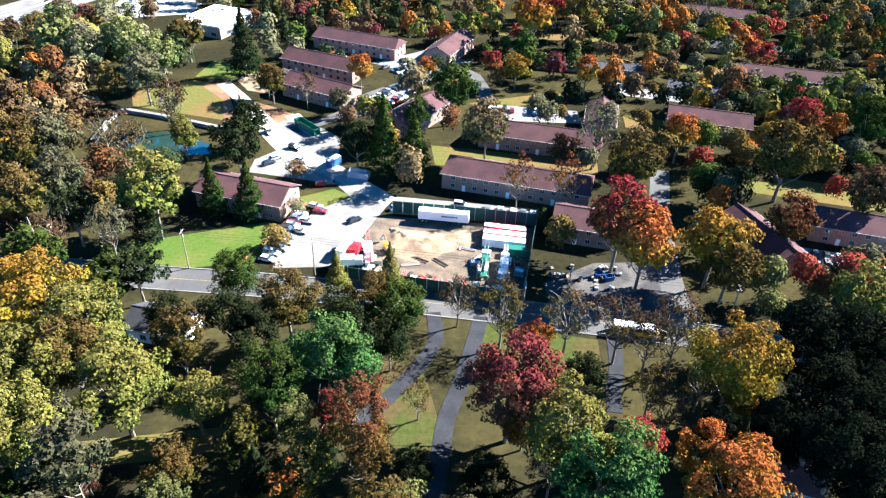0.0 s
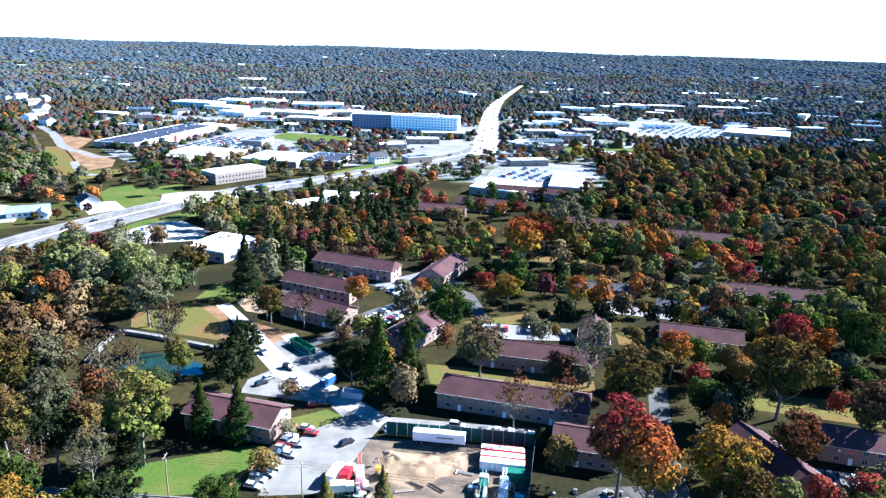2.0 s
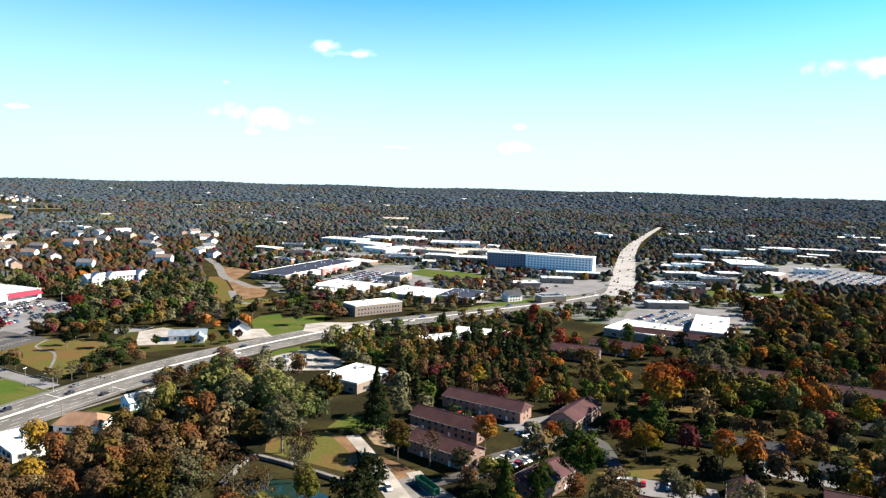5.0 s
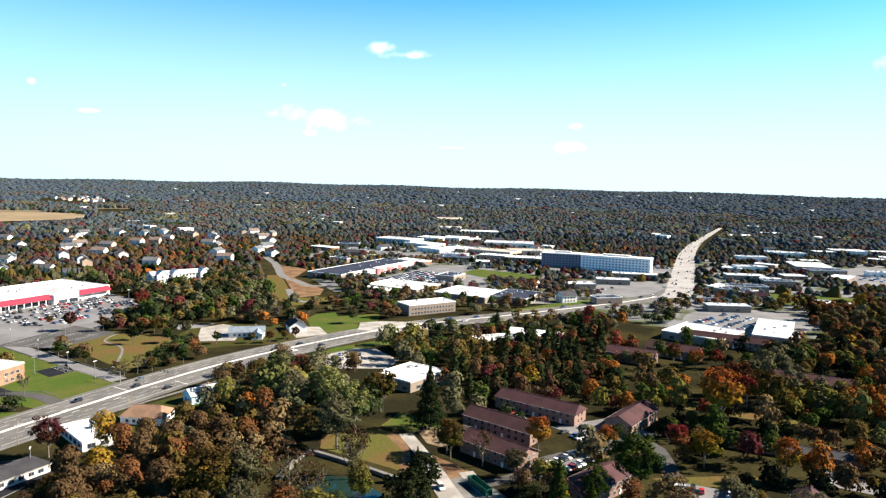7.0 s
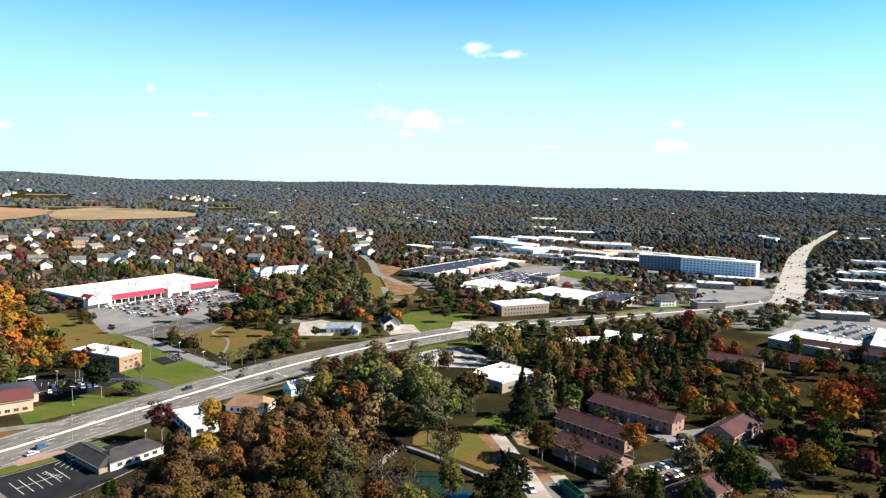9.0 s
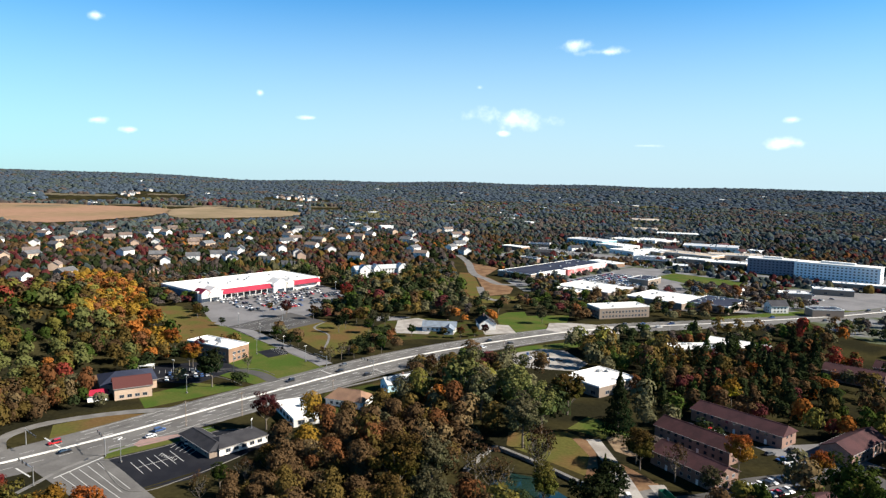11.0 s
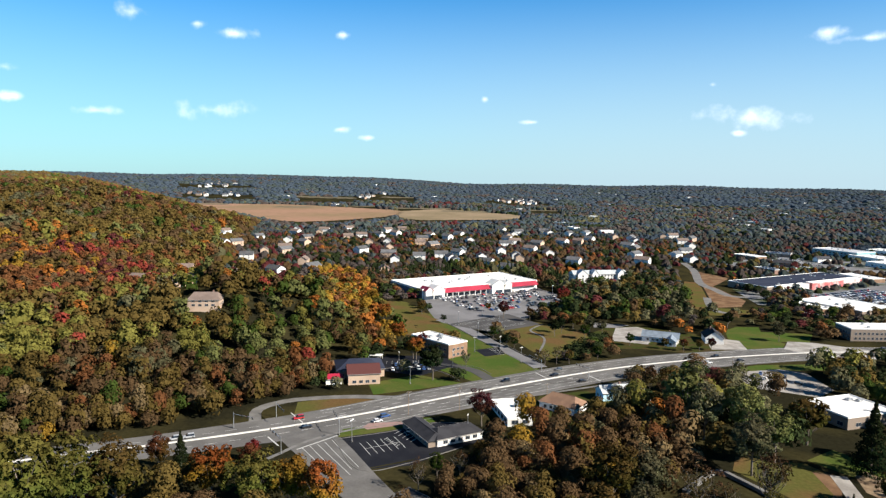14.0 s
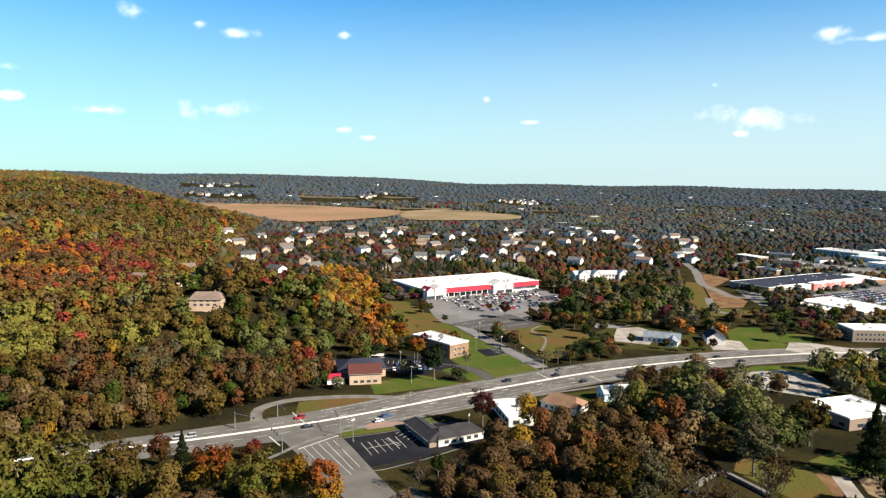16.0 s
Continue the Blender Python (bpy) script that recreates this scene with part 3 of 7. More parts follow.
farmland([(-2440, 845), (-2307, 1055), (-2220, 1193), (-1933, 1274), (-1749, 1296), (-1536, 1103), (-1458, 916), (-1451, 778), (-1645, 740), (-1800, 680)], M_FIELD, "wide ploughed reddish-brown field far off")
farmland([(-1723, 1276), (-1758, 1464), (-1573, 1485), (-1340, 1443), (-1273, 1281), (-1328, 1141), (-1370, 1072), (-1497, 1105)], M_STUBBLE, "tan stubble field far off beside a ploughed one")
for az0, az1, r0, deep in ((60.5, 63.5, 2330, 90), (67, 71, 2480, 110), (55, 58, 2420, 60), (49, 54, 2300, 70), (46, 50, 2150, 90), (40, 43, 2300, 60), (57, 62, 2900, 70), (52, 55, 3000, 60)):
    arc = [(-math.sin(radians(q)) * r, math.cos(radians(q)) * r) for q, r in ((az0, r0), ((az0 + az1) / 2, r0 - 12), (az1, r0 + 10), (az1 - 0.3, r0 + deep), ((az0 + az1) / 2, r0 + deep * 0.8), (az0 + 0.4, r0 + deep))]
    farmland(arc, M_MEADOW, "narrow pale far meadow among woods", 20, 70)
    CLEAR.append(np.array([(px * (1 - q / r0), py * (1 - q / r0)) for (px, py), q in zip(arc, (300, 300, 300, 60, 60, 60))]))
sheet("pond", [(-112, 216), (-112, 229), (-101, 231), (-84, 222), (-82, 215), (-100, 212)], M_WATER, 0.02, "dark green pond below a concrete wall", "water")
for pts in ([(-124, 247), (-106, 242), (-83, 234), (-73, 232)], [(-124.9, 247), (-127, 244), (-126, 232), (-125, 220)]):
    ribbon("retaining_wall", pts, 1.7, M_CONCRETE, 1.4, "pale concrete retaining wall round the pond", "wall", step=5, free=True, depth=1.6)
ribbon("silt_fence", [(-43, 184), (-48, 170), (-53, 156), (-56, 150)], 0.3, M_ORANGEFENCE, 0.8, "orange-brown silt fence along the car park", "fence", step=4, free=False, depth=0.9)
# stalls painted on the fresh lot
for i in range(6):
    o = i * 3.1
    ribbon("stall_line", [(-236 + o * 0.18, 155 + o), (-223 + o * 0.18, 151.5 + o)], 0.2, M_PAINT, 0.11, "white stall line", "road marking", free=False, depth=0.02)
ribbon("stall_line", [(-229.5, 153), (-226.5, 169)], 0.2, M_PAINT, 0.112, "white stall line", "road marking", free=False, depth=0.02)
for i in range(8):
    o = i * 2.8
    ribbon("stall_line", [(-236 + o * 0.2, 178 + o * 0.7), (-231 + o * 0.2, 176 + o * 0.7)], 0.18, M_PAINT, 0.11, "white stall line", "road marking", free=False, depth=0.02)

sheet("business_ground", [(-478, 866), (-478, 1288), (-184, 1258), (6, 1004), (30, 1002), (140, 1198), (418, 1238), (418, 884), (244, 862), (128, 566), (4, 566),
                          (-58, 646), (-138, 606), (-192, 596), (-288, 616), (-346, 682), (-316, 828)], M_BUSINESS, 0.02, "mixed asphalt and verges of the business quarter", "ground", free=False)

ribbon("side_road", [(60, 132), (61.5, 146), (63, 160), (67, 185), (74, 215)], 6.5, M_ASPHALT, 0.075, "narrow asphalt road between apartment blocks", "road", step=5)
CLEAR.append(np.array([(-14, 100), (-7, 128), (52, 124), (50, 102), (30, 92), (10, 84), (0, 84)], float))
CLEAR.append(np.array([(-34, 150), (-30, 143), (24, 135), (29, 150), (30, 186), (-20, 192), (-34, 180)], float))
ribbon("site_track", [(-498, 844), (-445, 779), (-388, 693), (-353, 662), (-328, 640), (-312, 646)], 9.0, M_CONCRETE, 0.07, "pale dusty track through the raw earth", "road", step=10)
ribbon("site_track", [(-335, 612), (-318, 585), (-298, 558), (-285, 554)], 7.0, M_CONCRETE, 0.07, "pale dusty track through the raw earth", "road", step=8)
sheet("lawn", [(-410, 784), (-395, 860), (-353, 945), (-361, 967), (-404, 878), (-418, 806)], M_LAWN, 0.04, "grass bank behind the retail block", "lawn")
CLEAR.append(np.array([(-500, 850), (-430, 770), (-372, 735), (-352, 690), (-290, 640), (-268, 590), (-270, 545), (-290, 530), (-318, 552), (-345, 590), (-380, 640), (-410, 690), (-480, 790)], float))
# open strips that trees keep clear of
CLEAR.append(np.array([(-178, 452), (-128, 500), (-84, 540), (-40, 582), (10, 640), (40, 700), (10, 720), (-30, 660), (-80, 600), (-130, 550), (-190, 490)], float))
CLEAR.append(np.array([(-205, 380), (-178, 452), (-215, 440), (-250, 345), (-262, 250), (-228, 250), (-222, 330)], float))
CLEAR.append(np.array([(-320, 0), (-275, 32), (-262, 51), (-239, 68), (-230, 90), (-224, 107), (-202, 115), (-184, 121), (-179, 138), (-187, 175), (-187, 211), (-178, 237),
                       (-176, 264), (-196, 276), (-206, 320), (-240, 330), (-290, 200)], float))
CLEAR.append(np.array([(-12, 490), (60, 478), (140, 528), (138, 600), (-5, 572)], float))
CLEAR.append(np.array([(-190, 520), (-150, 505), (-128, 545), (-150, 566)], float))
CLEAR.append(np.array([(-205, 376), (-165, 340), (-140, 316), (-96, 304), (-90, 345), (-140, 382)], float))

CLEAR.append(np.array([(-133, 216), (-133, 272), (-110, 288), (-80, 290), (-56, 250), (-60, 214), (-84, 205), (-112, 206)], float))
ribbon("cut_slab", [(-61, 250), (-52, 238), (-46, 232)], 6.0, M_SLAB, 0.1, "pale concrete slab strip on bare earth", "slab", step=4, free=False)
sheet("earth", [(-92, 285), (-91, 293), (-82, 290), (-76, 277), (-74, 270), (-84, 273)], M_SAND, 0.043, "pale trodden earth beside the driveway", "bare earth", free=False)
sheet("rough_lawn", [(-192, 232), (-222, 246), (-232, 262), (-222, 290), (-206, 312), (-190, 306), (-196, 280), (-200, 262)], M_ROUGH, 0.028, "rough grass round roadside houses", "lawn", free=False)
for pts, lab in (([(-79, 262), (-66, 255), (-57, 247), (-47, 231), (-55, 228), (-72, 250)], "bare reddish earth beside the driveway"),
                 ([(-346, 236), (-352, 226), (-340, 214), (-330, 204), (-338, 196), (-352, 205), (-362, 224)], "brown earth slope behind the restaurant")):
    sheet("earth", pts, M_DIRT, 0.047, lab, "bare earth")

for pts, lab in (([(70, 262), (140, 246), (138, 236), (69, 250)], "sunlit lawn between houses"), ([(76, 330), (150, 318), (148, 306), (76, 320)], "sunlit lawn behind a garage row"),
                 ([(20, 372), (78, 360), (76, 350), (22, 360)], "dry lawn strip among trees"), ([(112, 214), (170, 200), (168, 190), (112, 204)], "sunlit lawn beside apartments"),
                 ([(8, 268), (46, 284), (50, 276), (16, 262)], "grass strip between car parks")):
    sheet("dry_lawn", pts, M_DRY, 0.036, lab, "lawn")
for pts in ([(70, 300), (70, 284), (120, 272), (122, 282)],):
    sheet("parking_lot", pts, M_LOT, 0.052, "pale car park behind houses", "car park")

CLEAR.append(np.array([(-46, 319), (-2, 312), (10, 288), (-12, 270), (-36, 278)], float))
sheet("rough_lawn", [(-270, 588), (-272, 548), (-290, 534), (-316, 555), (-343, 592), (-378, 642), (-405, 690), (-394, 694), (-371, 666), (-334, 611), (-303, 570)], M_DRY, 0.03, "dry rough grass beside the earth cutting", "lawn", free=False)
CLEAR.append(np.array([(-505, 590), (-478, 596), (-452, 590), (-436, 560), (-452, 540), (-490, 556)], float))
for pts in ([(-330, 432), (-306, 446), (-307, 430), (-318, 418)],):
    sheet("parking_lot", pts, M_LOT, 0.05, "pale parking area beside roadside houses", "car park")

farmland([(-497, 351), (-487, 366), (-440, 352), (-389, 330), (-362, 313), (-358, 290), (-366, 282), (-400, 300), (-449, 322)], M_DRY, "dry brown grass bank below orange trees", 4, 22, 0.14, "grass_bank", "lawn")
CLEAR.append(np.array([(-312, 426), (-300, 448), (-270, 444), (-246, 463), (-236, 456), (-205, 440), (-225, 410), (-262, 366), (-290, 385)], float))
for pts, lab in (([(-284, 393), (-307, 430), (-299, 446), (-277, 441), (-262, 404)], "pale parking area of a roadside house"), ([(-228, 426), (-250, 457), (-229, 465), (-213, 445)], "pale forecourt beside the highway"),
                 ([(-199, 467), (-207, 491), (-194, 502), (-162, 510), (-150, 488), (-172, 464)], "pale forecourt with cars beside the highway")):
    sheet("forecourt", pts, M_SLAB, 0.062, lab, "car park")
sheet("lawn", [(-232, 457), (-252, 489), (-253, 508), (-242, 521), (-224, 491), (-205, 483), (-199, 464), (-214, 446)], M_LAWN, 0.042, "bright green lawn beyond the highway", "lawn")
sheet("strip_of_rough_grass", [(-306, 394), (-312, 426), (-300, 448), (-246, 463), (-222, 447), (-206, 462), (-219, 430), (-232, 405), (-258, 390), (-272, 372)], M_ROUGH, 0.03, "rough grass round roadside houses", "grass", free=False)
sheet("lawn", [(-198, 385), (-191, 412), (-165, 450), (-147, 469), (-142, 456), (-165, 427), (-185, 398)], M_LAWN, 0.042, "green verge beside the highway", "lawn")
for x, y, turn, paint in ((-289, 428, 40, "white"), (-284, 436, 40, "grey"), (-291, 445, 40, "silver"), (-232, 427, 45, "white"), (-227, 431, 45, "black"), (-126, 332, 60, "white"), (-158, 392, 20, "black"), (-190, 474, 40, "white"), (-185, 480, 40, "grey"), (-178, 482, 40, "silver"), (-172, 488, 40, "white"), (-165, 492, 40, "blue"), (-236, 446, 35, "white"), (-279, 404, 60, "white"), (-284, 412, 60, "black"), (-163, 384, 25, "grey")):
    ROADSIDE.append((x, y, turn, paint))

# kerbs, drives and paint round the junctions
ribbon("entrance_drive", [(-268, 262), (-288, 267), (-304, 262), (-312, 254)], 7.0, M_ASPHALT, 0.09, "short asphalt entrance drive between lawns", "driveway", step=4)
for pts in ([(-277, 247), (-292, 250), (-306, 248), (-316, 240), (-322, 228)], [(-276, 270), (-290, 273), (-303, 268)], [(-246, 149), (-239, 172), (-235, 195), (-226, 205)], [(-247, 149), (-214, 140), (-207, 158), (-206, 186)],
            [(-252, 158), (-246, 176), (-240, 198)], [(-328, 196), (-336, 208), (-346, 220), (-344, 240)], [(-264, 296), (-290, 306), (-340, 321), (-400, 340)], [(-270, 309), (-312, 323), (-352, 338)]):
    ribbon("kerb", pts, 0.32, M_CONCRETE, 0.2, "pale concrete kerb", "kerb", step=4, free=False)
sheet("lawn", [(-254, 158), (-247, 151), (-240, 172), (-236, 196), (-242, 198), (-248, 176)], M_LAWN, 0.1, "grass island beside the fresh car park", "lawn", free=False)
for i in range(6):
    o = i * 2.8
    ribbon("stall_line", [(-320 + o, 309 - o * 0.35), (-316.5 + o, 315 - o * 0.55)], 0.2, M_PAINT, 0.11, "white stall line", "road marking", free=False, depth=0.02)
for i in range(12):
    o = i * 2.9
    ribbon("stall_line", [(-338 + o * 0.62, 240 + o * 0.9 - 6), (-333 + o * 0.62, 236 + o * 0.9 - 6)], 0.18, M_PAINT, 0.11, "white stall line", "road marking", free=False, depth=0.02)
for a, b in (((-287, 150), (-272, 148)), ((-266, 128), (-254, 127)), ((-262, 292), (-250, 289)), ((-240, 312), (-229, 309)), ((-249, 152), (-246, 131))):
    ribbon("stop_line", [a, b], 0.6, M_PAINT, 0.1, "white stop line across the lanes", "road marking", free=False, depth=0.02)
for k in range(7):
    y0 = 165 + k * 22
    x0 = float(np.interp(y0, [160, 242, 340], [-267, -256, -238]))
    for s in (-3.2, 3.2):
        ribbon("turn_arrow", [(x0 + s, y0), (x0 + s + 0.5, y0 + 4)], 0.5, M_PAINT, 0.1, "worn white turn arrow", "road marking", free=False, depth=0.02)
ribbon("footpath", [(-243, 118), (-250, 150), (-240, 215), (-232, 262), (-214, 330)], 1.8, M_CONCRETE, 0.12, "pale footpath beside the highway", "footpath", step=8, free=False, shift=2)
ribbon("footpath", [(-349, 396), (-340, 372), (-318, 362), (-300, 340), (-289, 322)], 1.6, M_CONCRETE, 0.09, "pale footpath curving through the meadow", "footpath", step=4, free=False)

for i in range(5):
    ribbon("stall_line", [(-237 + i * 2.9, 177.5), (-235.5 + i * 2.9, 172.5)], 0.2, M_PAINT, 0.11, "white stall line", "road marking", free=False, depth=0.02)
for i in range(7):
    ribbon("hatch_line", [(-233.5 + i * 1.5, 167.2), (-232.8 + i * 1.5, 165.2)], 0.25, M_PAINT, 0.11, "white hatched island on fresh asphalt", "road marking", free=False, depth=0.02)
sheet("fresh_lot", [(-213, 142), (-208, 160), (-211, 180), (-206, 172), (-205, 158)], M_TAR, 0.075, "edge of the fresh asphalt lot", "car park", free=False)

# ---- buildings ----
def window_meshes(w, h):
    bm = bmesh.new()
    t = 0.12
    for a in ((-w / 2 - t, 0, w / 2 + t, t), (-w / 2 - t, h - t, w / 2 + t, h), (-w / 2 - t, t, -w / 2, h - t), (w / 2, t, w / 2 + t, h - t), (-0.03, t, 0.03, h - t)):
        box(bm, a[0], -0.09, a[1], a[2], 0.02, a[3])
    fr = bm_mesh("window", bm, M_FRAME)
    bm = bmesh.new()
    box(bm, -w / 2, -0.04, t, w / 2, 0.01, h - t)
    return fr, bm_mesh("pane", bm, M_GLASS)


WINDOWS = {k: window_meshes(*k) for k in ((1.3, 1.5), (2.0, 1.6), (3.0, 2.0), (1.6, 1.9))}


def window(parent, size, x, y, z, turn, plain=False):
    """A framed window on a wall; turn: the degrees its outer face is turned from -Y."""
    fr, pane = WINDOWS[size]
    if plain:
        place("window", pane, parent, pose(x, y, z, 0, 0, turn))
        return
    w = place("window", fr, parent, pose(x, y, z, 0, 0, turn))
    place("pane", pane, w, Matrix())


def door_mesh():
    bm = bmesh.new()
    box(bm, -0.55, -0.08, 0, 0.55, 0.02, 2.1)
    return bm_mesh("door", bm, M_TRIM)


DOOR = door_mesh()


def row_of_windows(b, L, W, size, floors, step, sides, sill=0.9, storey=2.8, doors=False, plain=False):
    for side in sides:
        if side in "sn":
            y, turn, half = (-W / 2, 0, L / 2) if side == "s" else (W / 2, 180, L / 2)
            n = max(1, int((2 * half - 2) / step))
            for f in range(floors):
                for i in range(n):
                    x = (i - (n - 1) / 2) * step
                    if doors and f == 0 and i % 4 == 1:
                        place("door", DOOR, b, pose(x, y - 0.02 if side == "s" else y + 0.02, 0, 0, 0, turn))
                    else:
                        window(b, size, x, y, sill + f * storey, turn, plain)
        else:
            x, turn = (L / 2, 90) if side == "e" else (-L / 2, -90)
            n = max(1, int((W - 2) / step))
            for f in range(floors):
                for i in range(n):
                    window(b, size, x, (i - (n - 1) / 2) * step, sill + f * storey, turn, plain)


def gabled(name, x, y, turn, L, W, eave, rise, wall, roof, label, category="house", floors=2, sides="se", size=(1.3, 1.5), step=3.2,
           hip=0.0, chimney=False, doors=False, group="", storey=2.75, over=0.6, plain=False, yard=3.0, bare=False):
    """A house with a pitched roof, its ridge along local X; hip: how far the ridge stops short of the ends."""
    b = thing(name, pose(x, y, land(x, y), 0, 0, turn), label, category, group)
    bm = bmesh.new()
    prism(bm, [(-L / 2, -W / 2), (L / 2, -W / 2), (L / 2, W / 2), (-L / 2, W / 2)], -3.0, eave)
    if hip < 0.1:
        for s in (-1, 1):
            xs = (s * L / 2, s * (L / 2 - 0.25))
            v = [[bm.verts.new(p) for p in ((q, -W / 2, eave), (q, W / 2, eave), (q, 0, eave + rise))] for q in xs]
            bm.faces.new(v[0]), bm.faces.new(v[1][::-1])
            for i in range(3):
                bm.faces.new((v[0][i], v[0][(i + 1) % 3], v[1][(i + 1) % 3], v[1][i]))
    part("wall", bm, wall, b)
    o, t = over, 0.22
    k = rise / (W / 2)
    zl = eave - o * k
    bm = bmesh.new()
    top = [(-L / 2 - o, -W / 2 - o, zl), (L / 2 + o, -W / 2 - o, zl), (L / 2 + o, W / 2 + o, zl), (-L / 2 - o, W / 2 + o, zl)]
    ends = [(-L / 2 - o + hip, 0, eave + rise), (L / 2 + o - hip, 0, eave + rise)]
    hi = [bm.verts.new((p[0], p[1], p[2] + t)) for p in top] + [bm.verts.new((p[0], p[1], p[2] + t)) for p in ends]
    lo = [bm.verts.new(p) for p in top] + [bm.verts.new((p[0], p[1], p[2])) for p in ends]
    for v, flip in ((hi, False), (lo, True)):
        fs = [(0, 1, 5, 4), (2, 3, 4, 5)] + ([(1, 2, 5), (3, 0, 4)] if hip >= 0.1 else [])
        for f in fs:
            bm.faces.new([v[i] for i in (f[::-1] if flip else f)])
    rim = [(0, 1), (2, 3)] + ([(1, 2), (3, 0)] if hip >= 0.1 else [(1, 5), (5, 2), (3, 4), (4, 0)])
    for i, j in rim:
        bm.faces.new((lo[i], lo[j], hi[j], hi[i]))
    r = part("roof", bm, roof, b)
    if not bare:
        eaves_and_ridge(r, ends, eave, rise, t, zl, L, W, o, roof)
    if chimney:
        bm = bmesh.new()
        box(bm, L * 0.22, 0.5, eave + 0.3, L * 0.22 + 0.9, 1.4, eave + rise + 1.2)
        part("chimney", bm, M_BRICK, r)
    row_of_windows(b, L, W, size, floors, step, sides, storey=storey, doors=doors, plain=plain)
    c, s = math.cos(radians(turn)), math.sin(radians(turn))
    clear([(x + c * u - s * v, y + s * u + c * v) for u, v in ((-L / 2 - 2, -W / 2 - yard), (L / 2 + 2, -W / 2 - yard), (L / 2 + 2, W / 2 + 2), (-L / 2 - 2, W / 2 + 2))])
    return b


def eaves_and_ridge(r, ends, eave, rise, t, zl, L, W, o, roof):
    bm = bmesh.new()
    box(bm, ends[0][0], -0.16, eave + rise + t - 0.05, ends[1][0], 0.16, eave + rise + t + 0.08)
    part("ridge_cap", bm, roof, r)
    bm = bmesh.new()
    for s in (-1, 1):
        y0 = s * (W / 2 + o)
        box(bm, -L / 2 - o, min(y0, y0 + s * 0.12), zl + 0.02, L / 2 + o, max(y0, y0 + s * 0.12), zl + 0.2)
    part("gutter", bm, M_FRAME, r, "dull grey rain gutter")


def flat_roofed(name, x, y, turn, L, W, h, wall, roof, label, category="building", floors=1, sides="se", size=(3.0, 2.0), step=5.0,
                units=4, storey=3.4, sill=1.0, band=None, plain=False):
    """A box of a building with a parapet, a sunken roof and roof machinery."""
    b = thing(name, pose(x, y, land(x, y), 0, 0, turn), label, category)
    bm = bmesh.new()
    prism(bm, [(-L / 2, -W / 2), (L / 2, -W / 2), (L / 2, W / 2), (-L / 2, W / 2)], -2.0, h - 0.6)
    part("wall", bm, wall, b)
    bm = bmesh.new()
    box(bm, -L / 2 + 0.35, -W / 2 + 0.35, h - 0.6, L / 2 - 0.35, W / 2 - 0.35, h - 0.25)
    r = part("roof", bm, roof, b)
    bm = bmesh.new()
    for a in ((-L / 2 - 0.1, -W / 2 - 0.1, L / 2 + 0.1, -W / 2 + 0.35), (-L / 2 - 0.1, W / 2 - 0.35, L / 2 + 0.1, W / 2 + 0.1),
              (-L / 2 - 0.1, -W / 2 + 0.35, -L / 2 + 0.35, W / 2 - 0.35), (L / 2 - 0.35, -W / 2 + 0.35, L / 2 + 0.1, W / 2 - 0.35)):
        box(bm, a[0], a[1], h - 0.6, a[2], a[3], h + 0.15)
    part("parapet", bm, M_TRIM if band is None else band, b)
    rng = random.Random(int(x * 7 + y * 3))
    for i in range(units):
        u, v = rng.uniform(-0.4, 0.4) * L, rng.uniform(-0.35, 0.35) * W
        w, d, t = rng.uniform(1.2, 3.0), rng.uniform(1.2, 2.4), rng.uniform(0.8, 1.6)
        bm = bmesh.new()
        box(bm, u - w / 2, v - d / 2, h - 0.25, u + w / 2, v + d / 2, h - 0.25 + t)
        box(bm, u - w / 4, v - d / 4, h - 0.25 + t, u + w / 4, v + d / 4, h - 0.1 + t)
        part("roof_unit", bm, M_STEEL, r, "grey metal rooftop unit")
    row_of_windows(b, L, W, size, floors, step, sides, sill=sill, storey=storey, plain=plain)
    c, s = math.cos(radians(turn)), math.sin(radians(turn))
    clear([(x + c * u - s * v, y + s * u + c * v) for u, v in ((-L / 2 - 2, -W / 2 - 3), (L / 2 + 2, -W / 2 - 3), (L / 2 + 2, W / 2 + 2), (-L / 2 - 2, W / 2 + 2))])
    return b


M_ROOF_SILVER = material("silver_grey_metal_roof", (0.5, 0.52, 0.53), second=(0.42, 0.44, 0.45), vary=0.12, coarse=0.2, fine=1.0, rough=0.5)
M_ROOF_TAUPE = material("taupe_shingle", (0.2, 0.15, 0.125), second=(0.16, 0.12, 0.1), vary=0.3, coarse=0.2, fine=3.0)
M_TANPLASTER = material("tan_plaster", (0.5, 0.37, 0.27), second=(0.42, 0.3, 0.22), vary=0.2, fine=2.0)
APT = "two-storey pinkish brick apartment block with brown shingle roof"
for a in ((-60.5, 183, -14.8, 28, 13), (23, 198, -13.7, 47, 13), (33.5, 230, -12.7, 43, 13), (58.5, 249, 78, 21, 11), (-12.5, 247, 59, 28, 13),
          (-44, 328, -20.6, 43, 12), (-55.5, 297, -23.6, 36, 13), (-52, 268, -27, 30, 13), (-0.5, 325.5, 68, 31, 12.5), (41, 173, -13, 17, 13),
          (91, 167, -72, 25, 12), (135, 173, -15, 52, 12), (-3, 448, -12, 30, 13), (24, 470, -14, 34, 12), (95, 420, -12, 44, 12),
          (150, 395, -14, 40, 12), (100, 250, -14, 30, 12), (60, 515, -14, 60, 11), (150, 300, -13, 44, 12)):
    gabled("apartment_block", *a, 5.6, 3.0, M_BRICK, M_ROOF_BROWN, APT, "apartment building", sides="sew", doors=True, hip=1.2 if a[3] > 40 else 0, group="apartment blocks", step=3.6, plain=a[1] > 290, yard=8.0)
